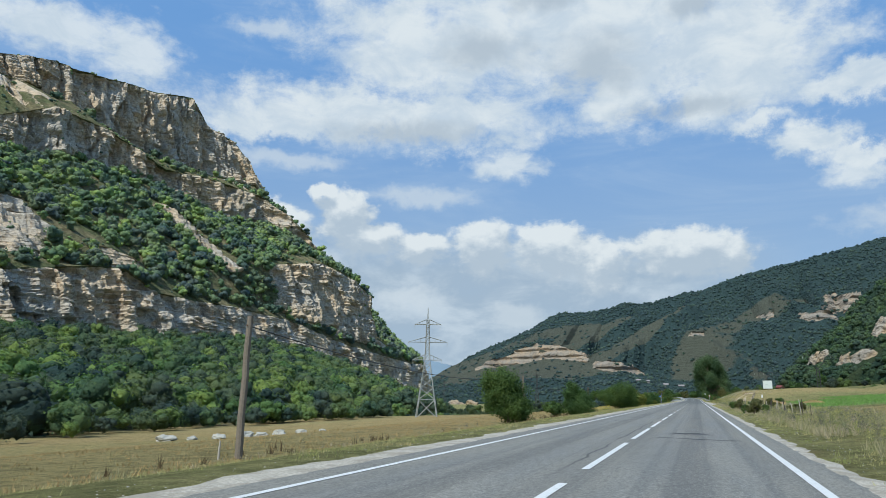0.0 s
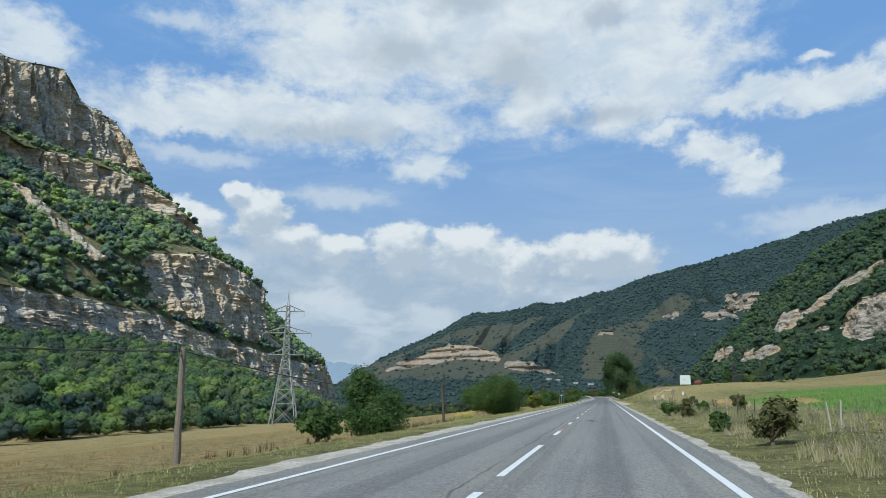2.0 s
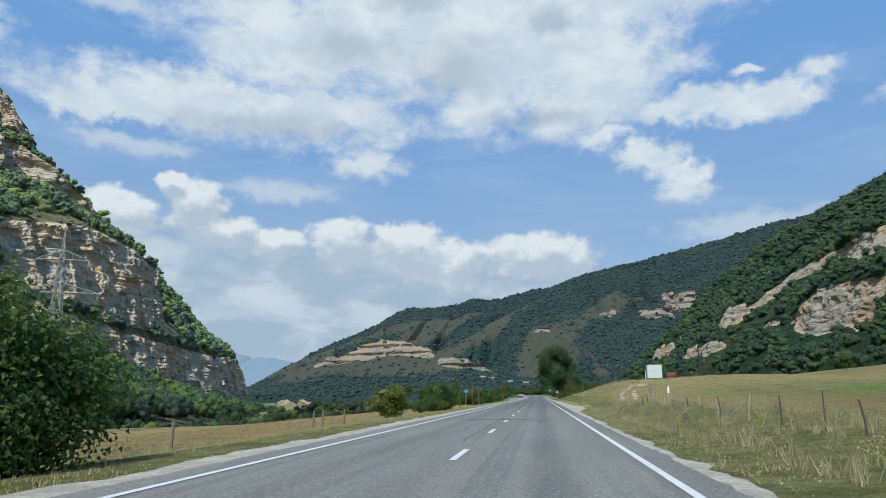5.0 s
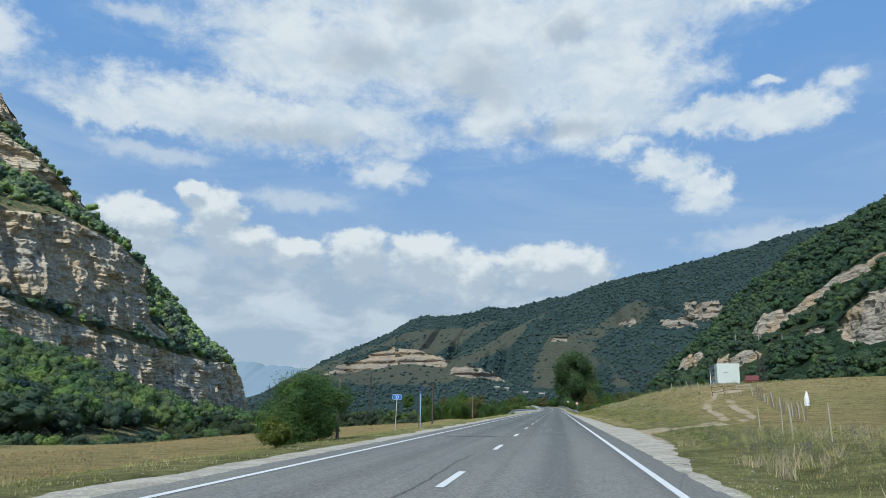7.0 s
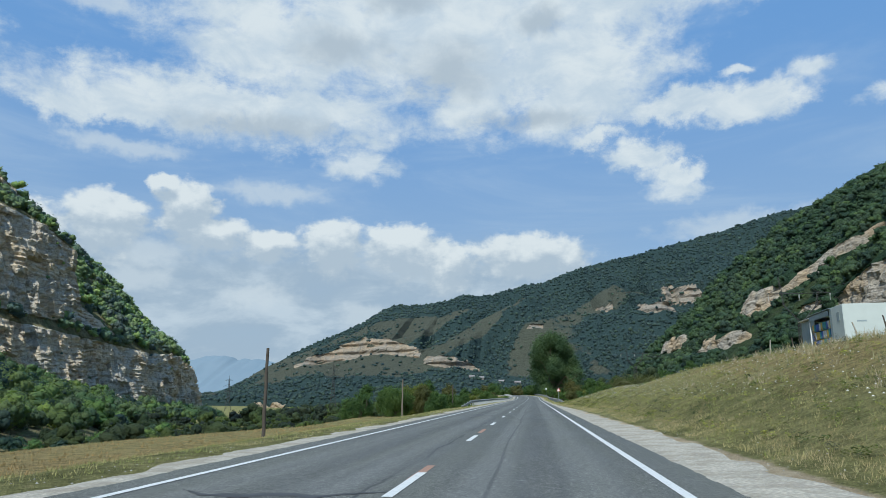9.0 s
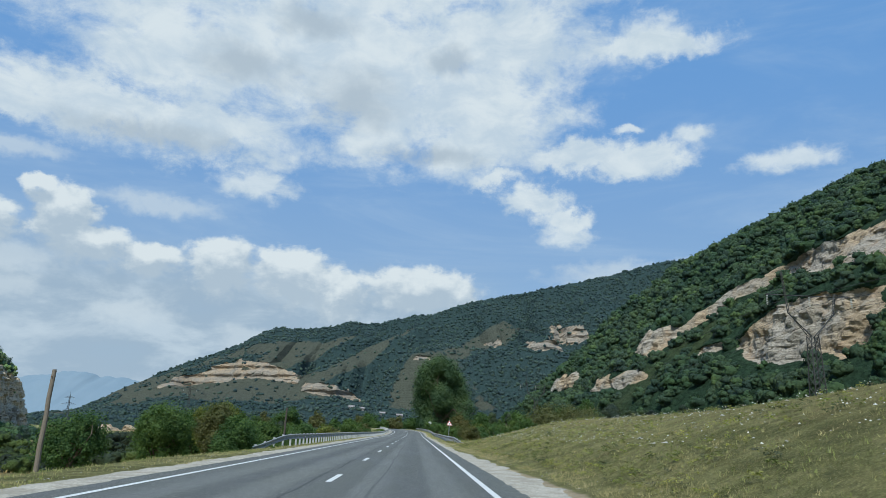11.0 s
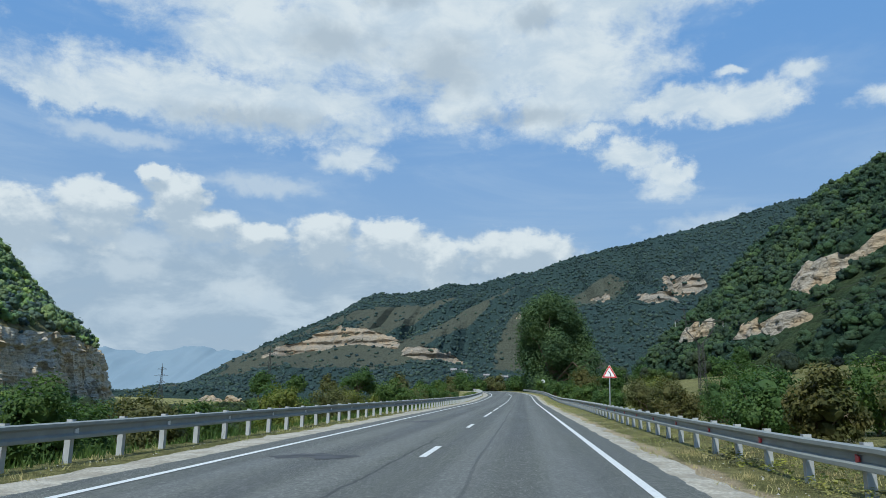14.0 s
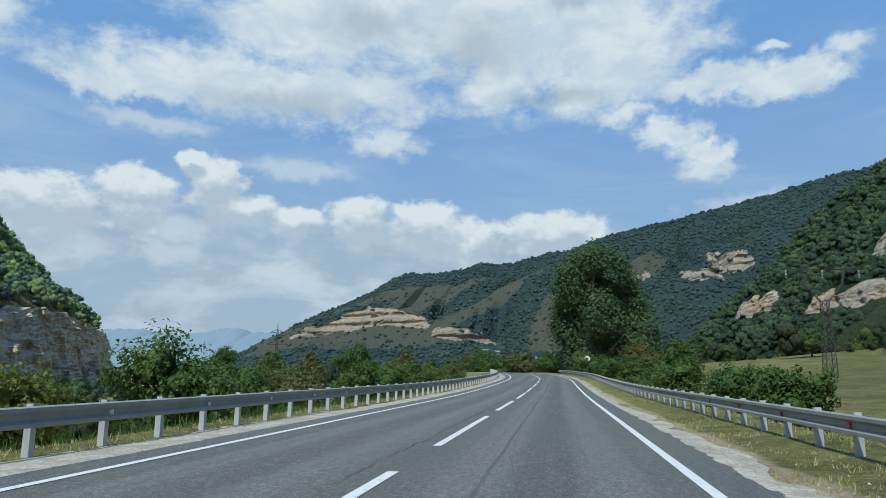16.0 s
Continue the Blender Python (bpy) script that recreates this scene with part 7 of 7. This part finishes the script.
for y in (1.4, 7.8, 8.9):
    for x in (0.15, 2.15):
        wheel = new("wheel")
        wheel.parent = trailer
        wheel.location = (x, y, 0.0)
        bm = bmesh.new()
        tube(bm, (0, 0, 0), (0.2, 0, 0), 0.40, 0.40, 20)
        part("tyre", bm, RUBBER, wheel, "black tyre")
        bm = bmesh.new()
        tube(bm, (-0.012, 0, 0), (0.212, 0, 0), 0.20, 0.20, 14)
        part("rim", bm, STEEL_DULL, wheel, "dull steel rim")
plate("number_bar", rounded(0.55, 0.1, 0.01, 1.0, 1.38), -0.006, -0.002, VAN_DARK, trailer, "faded grey mark")
boxes("drawbar", [((1.15, -1.6, -0.16), (1.35, -0.01, -0.05))], RUSTY, trailer, "rusty drawbar")

car = new("red_car")
car.location = (25.6, 233.5, float(ground_z(25.6, 233.5)))
car.rotation_euler = (0, 0, radians(70))
tagged(car, "old dull red car parked behind the trailer", "car")
bm = bmesh.new()
prof = [(-2.0, 0.35), (-2.05, 0.75), (-1.2, 0.86), (-0.6, 1.32), (0.75, 1.34), (1.35, 0.88), (1.98, 0.80), (2.02, 0.35)]
rows = [[bm.verts.new((x * (0.985 if abs(s) == 1 else 1), s * (0.80 - 0.12 * max(0, z - 0.85)), z)) for x, z in prof] for s in (-1, 1)]
for j in range(len(prof)):
    k2 = (j + 1) % len(prof)
    bm.faces.new((rows[0][j], rows[0][k2], rows[1][k2], rows[1][j]))
bm.faces.new(rows[0][::-1]), bm.faces.new(rows[1])
bmesh.ops.recalc_face_normals(bm, faces=bm.faces)
bmesh.ops.bevel(bm, geom=list(bm.edges), offset=0.06, segments=2, affect="EDGES")
part("body", bm, CAR_RED, car)
for s in (-1, 1):
    plate("side_window", [(-0.95, 0.92), (-0.55, 1.25), (0.70, 1.26), (1.05, 0.93)], s * 0.79, s * 0.80, GLASS_DARK, car, "dark side window")
    for x in (-1.3, 1.3):
        bm = bmesh.new()
        tube(bm, (x, s * 0.62, 0.31), (x, s * 0.82, 0.31), 0.31, 0.31, 18)
        wheel = part("wheel", bm, RUBBER, car, "black tyre")
        bm = bmesh.new()
        tube(bm, (x, s * 0.80, 0.31), (x, s * 0.83, 0.31), 0.17, 0.17, 12)
        part("rim", bm, STEEL_DULL, wheel, "steel rim")

gate = new("pipe_gate")
gate.location = (13.3, 197.6, float(ground_z(14.2, 197.4)))
gate.rotation_euler = (0, radians(-7), radians(-12))
gate.scale = (0.38, 0.5, 0.62)
tagged(gate, "rusty pipe gate and rails across the farm track", "gate")
for name, a, b, r in (("gate_post", (0, 0, -0.3), (0, 0, 1.0), 0.06), ("gate_post", (2.2, 0, -0.3), (2.2, 0, 1.0), 0.06), ("gate_post", (4.6, 0, -0.3), (4.6, 0, 0.95), 0.05), ("gate_post", (7.2, 0, -0.3), (7.2, 0, 0.9), 0.05),
                      ("rail", (0, 0, 0.9), (2.2, 0, 0.9), 0.03), ("rail", (0, 0, 0.3), (2.2, 0, 0.3), 0.03), ("brace", (0, 0, 0.3), (2.2, 0, 0.9), 0.025), ("rail", (2.2, 0, 0.8), (4.6, 0, 0.8), 0.03), ("rail", (2.2, 0, 0.4), (4.6, 0, 0.42), 0.03),
                      ("rail", (4.6, 0, 0.78), (7.2, 0, 0.75), 0.035), ("rail", (4.6, 0, 0.4), (7.2, 0, 0.4), 0.035), ("brace", (4.6, 0, 0.8), (5.4, 0, 0.05), 0.03)):
    bm = bmesh.new()
    tube(bm, a, b, r, r, 8)
    part(name, bm, RUSTY if a[0] < 4.5 else PALE_WOOD, gate)

marker = new("white_marker_stone")
marker.location = (16.9, 188.5, float(ground_z(16.9, 188.5)))
tagged(marker, "white painted pointed marker stone beside the track", "marker stone")
bm = bmesh.new()
polytube(bm, [(0, 0, -0.2), (0, 0, 0.45), (0.03, 0, 0.85)], [0.16, 0.15, 0.03], 6)
part("stone", bm, WHITE, marker)


def boulder(x, y, s, seed):
    r = np.random.default_rng(seed)
    bm = bmesh.new()
    bmesh.ops.create_icosphere(bm, subdivisions=3, radius=1.0)
    for v in bm.verts:
        d = v.co.normalized()
        k = 0.75 + 0.35 * noise.noise(d * 1.4 + Vector((seed * 3.1, 0, 0))) + 0.15 * noise.noise(d * 3.5 + Vector((0, seed, 0)))
        v.co = Vector((d.x * k * s * 1.35, d.y * k * s, d.z * k * s * 0.62))
    ob = part("boulder", bm, STONE)
    ob.location, ob.rotation_euler = (x, y, float(ground_z(x, y)) + 0.18 * s), (0, 0, r.uniform(0, 6))
    tagged(ob, "pale weathered boulder lying in the dry meadow", "boulder", "boulders at the forest edge")


for k, (x, y, s) in enumerate(((-57, 78, 1.0), (-54, 79.5, 1.3), (-52.2, 80.5, 0.9), (-50.5, 82, 1.1), (-60, 76.5, 0.8), (-48.3, 84, 0.8), (-62, 74, 1.2), (-55.5, 76.8, 0.6), (-46.5, 86.5, 0.6))):
    boulder(x, y, s, k + 1)

# ---- pale outcrop and small houses across the valley ----
ou, ov = np.linspace(0, 1, 60), np.linspace(0, 1, 26)
OU, OV = np.meshgrid(ou, ov)
crest_h = 12.0 * np.sin(np.pi * np.clip(OU, 0.02, 0.98)) ** 0.35 * (0.75 + 0.45 * vnoise(OU * 5, 8.1)) + 2.5 * vnoise(OU * 13, 2.2)
OX = -380 + 56 * (OU - 0.5) + 2.0 * fbm(OU * 14, OV * 6, 3.0)
OY = 1166 - 6 + 14 * OV ** 2 + 3.5 * fbm(OU * 16, OV * 8, 1.0)
OZ = -16 + crest_h * 1.25 * np.sin(np.pi * 0.5 * np.clip(OV * 1.7, 0, 1)) - 14 * step(OV, 0.75, 1.0)
outcrop = from_arrays("rock_outcrop", np.stack([OX, OY, OZ], -1).reshape(-1, 3), grid_faces(26, 60), PALE_CLIFF)
attribute(outcrop, "rock", np.where(OV < 0.7, 1.0, 0.2))
tagged(outcrop, "low pale bare rock outcrop among valley trees", "rock outcrop")

PLASTER = plain("pale_plaster", (0.26, 0.245, 0.22), 0.9, 0.0, 0.6, 0.2)
SLATE = plain("grey_roof_sheet", (0.27, 0.25, 0.24), 0.8, 0.0, 0.8, 0.3)
PANE = plain("dark_window_glass", (0.03, 0.035, 0.04), 0.2)


def far_z(x, y):
    k = np.argmin((FX - x) ** 2 + (FYd - y) ** 2)
    return float(FZ.ravel()[k])


def house(x, y, w, d, h, turn):
    t = new("farm_house")
    t.location, t.rotation_euler = (x, y, far_z(x, y) + 0.6), (0, 0, radians(turn))
    tagged(t, "small pale plastered house with a grey gabled roof", "house", "houses across the valley")
    bm = bmesh.new()
    box(bm, (-w / 2, -d / 2, -4), (w / 2, d / 2, h), 0.05)
    part("wall", bm, PLASTER, t)
    bm = bmesh.new()
    low, high = [], []
    for sx in (-1, 1):
        low.append([bm.verts.new((sx * (w / 2 + 0.5), sy * (d / 2 + 0.6), h + 0.05)) for sy in (-1, 1)])
        high.append(bm.verts.new((sx * (w / 2 + 0.5), 0, h + 0.42 * d)))
    for j in (0, 1):
        bm.faces.new((low[0][j], low[1][j], high[1], high[0]))
    bm.faces.new((low[0][0], low[0][1], high[0]))
    bm.faces.new((low[1][0], low[1][1], high[1]))
    bm.faces.new((low[0][0], low[1][0], low[1][1], low[0][1]))
    part("roof", bm, SLATE, t, "grey sheet roof")
    for k in range(3):
        bm = bmesh.new()
        cx = w * (k - 1) * 0.3
        box(bm, (cx - 0.6, -d / 2 - 0.06, h * 0.4), (cx + 0.6, -d / 2 + 0.05, h * 0.75), 0.02)
        part("window", bm, PANE, t)


for x, y, w, turn in ((-92, 1272, 8, -6), (-78, 1280, 7, 12), (-47, 1274, 8, 0), (-22, 1282, 9, 5)):
    house(x, y, w, 5.5, 2.8, turn)

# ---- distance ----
# the ridge's aerial haze is put into its blue colour and a faint glow
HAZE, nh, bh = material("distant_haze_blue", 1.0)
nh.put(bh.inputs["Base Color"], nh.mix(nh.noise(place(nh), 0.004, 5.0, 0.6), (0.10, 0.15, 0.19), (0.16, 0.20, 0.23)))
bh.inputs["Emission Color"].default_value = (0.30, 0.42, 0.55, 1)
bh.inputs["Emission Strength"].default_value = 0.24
dx, dv = np.linspace(-3000, -500, 220), np.linspace(0, 1, 14)
top = np.interp(dx, [-3000, -2130, -1930, -1870, -1760, -1690, -1580, -1520, -1460, -1380, -1000, -500], [205, 205, 185, 176, 192, 212, 214, 190, 198, 184, 130, 60]) + 7 * fbm(dx * 0.02, dx * 0) * 1.5
DXX, DV = np.meshgrid(dx, dv)
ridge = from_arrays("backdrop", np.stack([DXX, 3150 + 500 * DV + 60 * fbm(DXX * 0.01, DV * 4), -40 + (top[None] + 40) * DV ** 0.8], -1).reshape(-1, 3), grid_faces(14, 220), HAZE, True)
tagged(ridge, "hazy blue distant mountain ridge", "distant mountain", kind="structure")
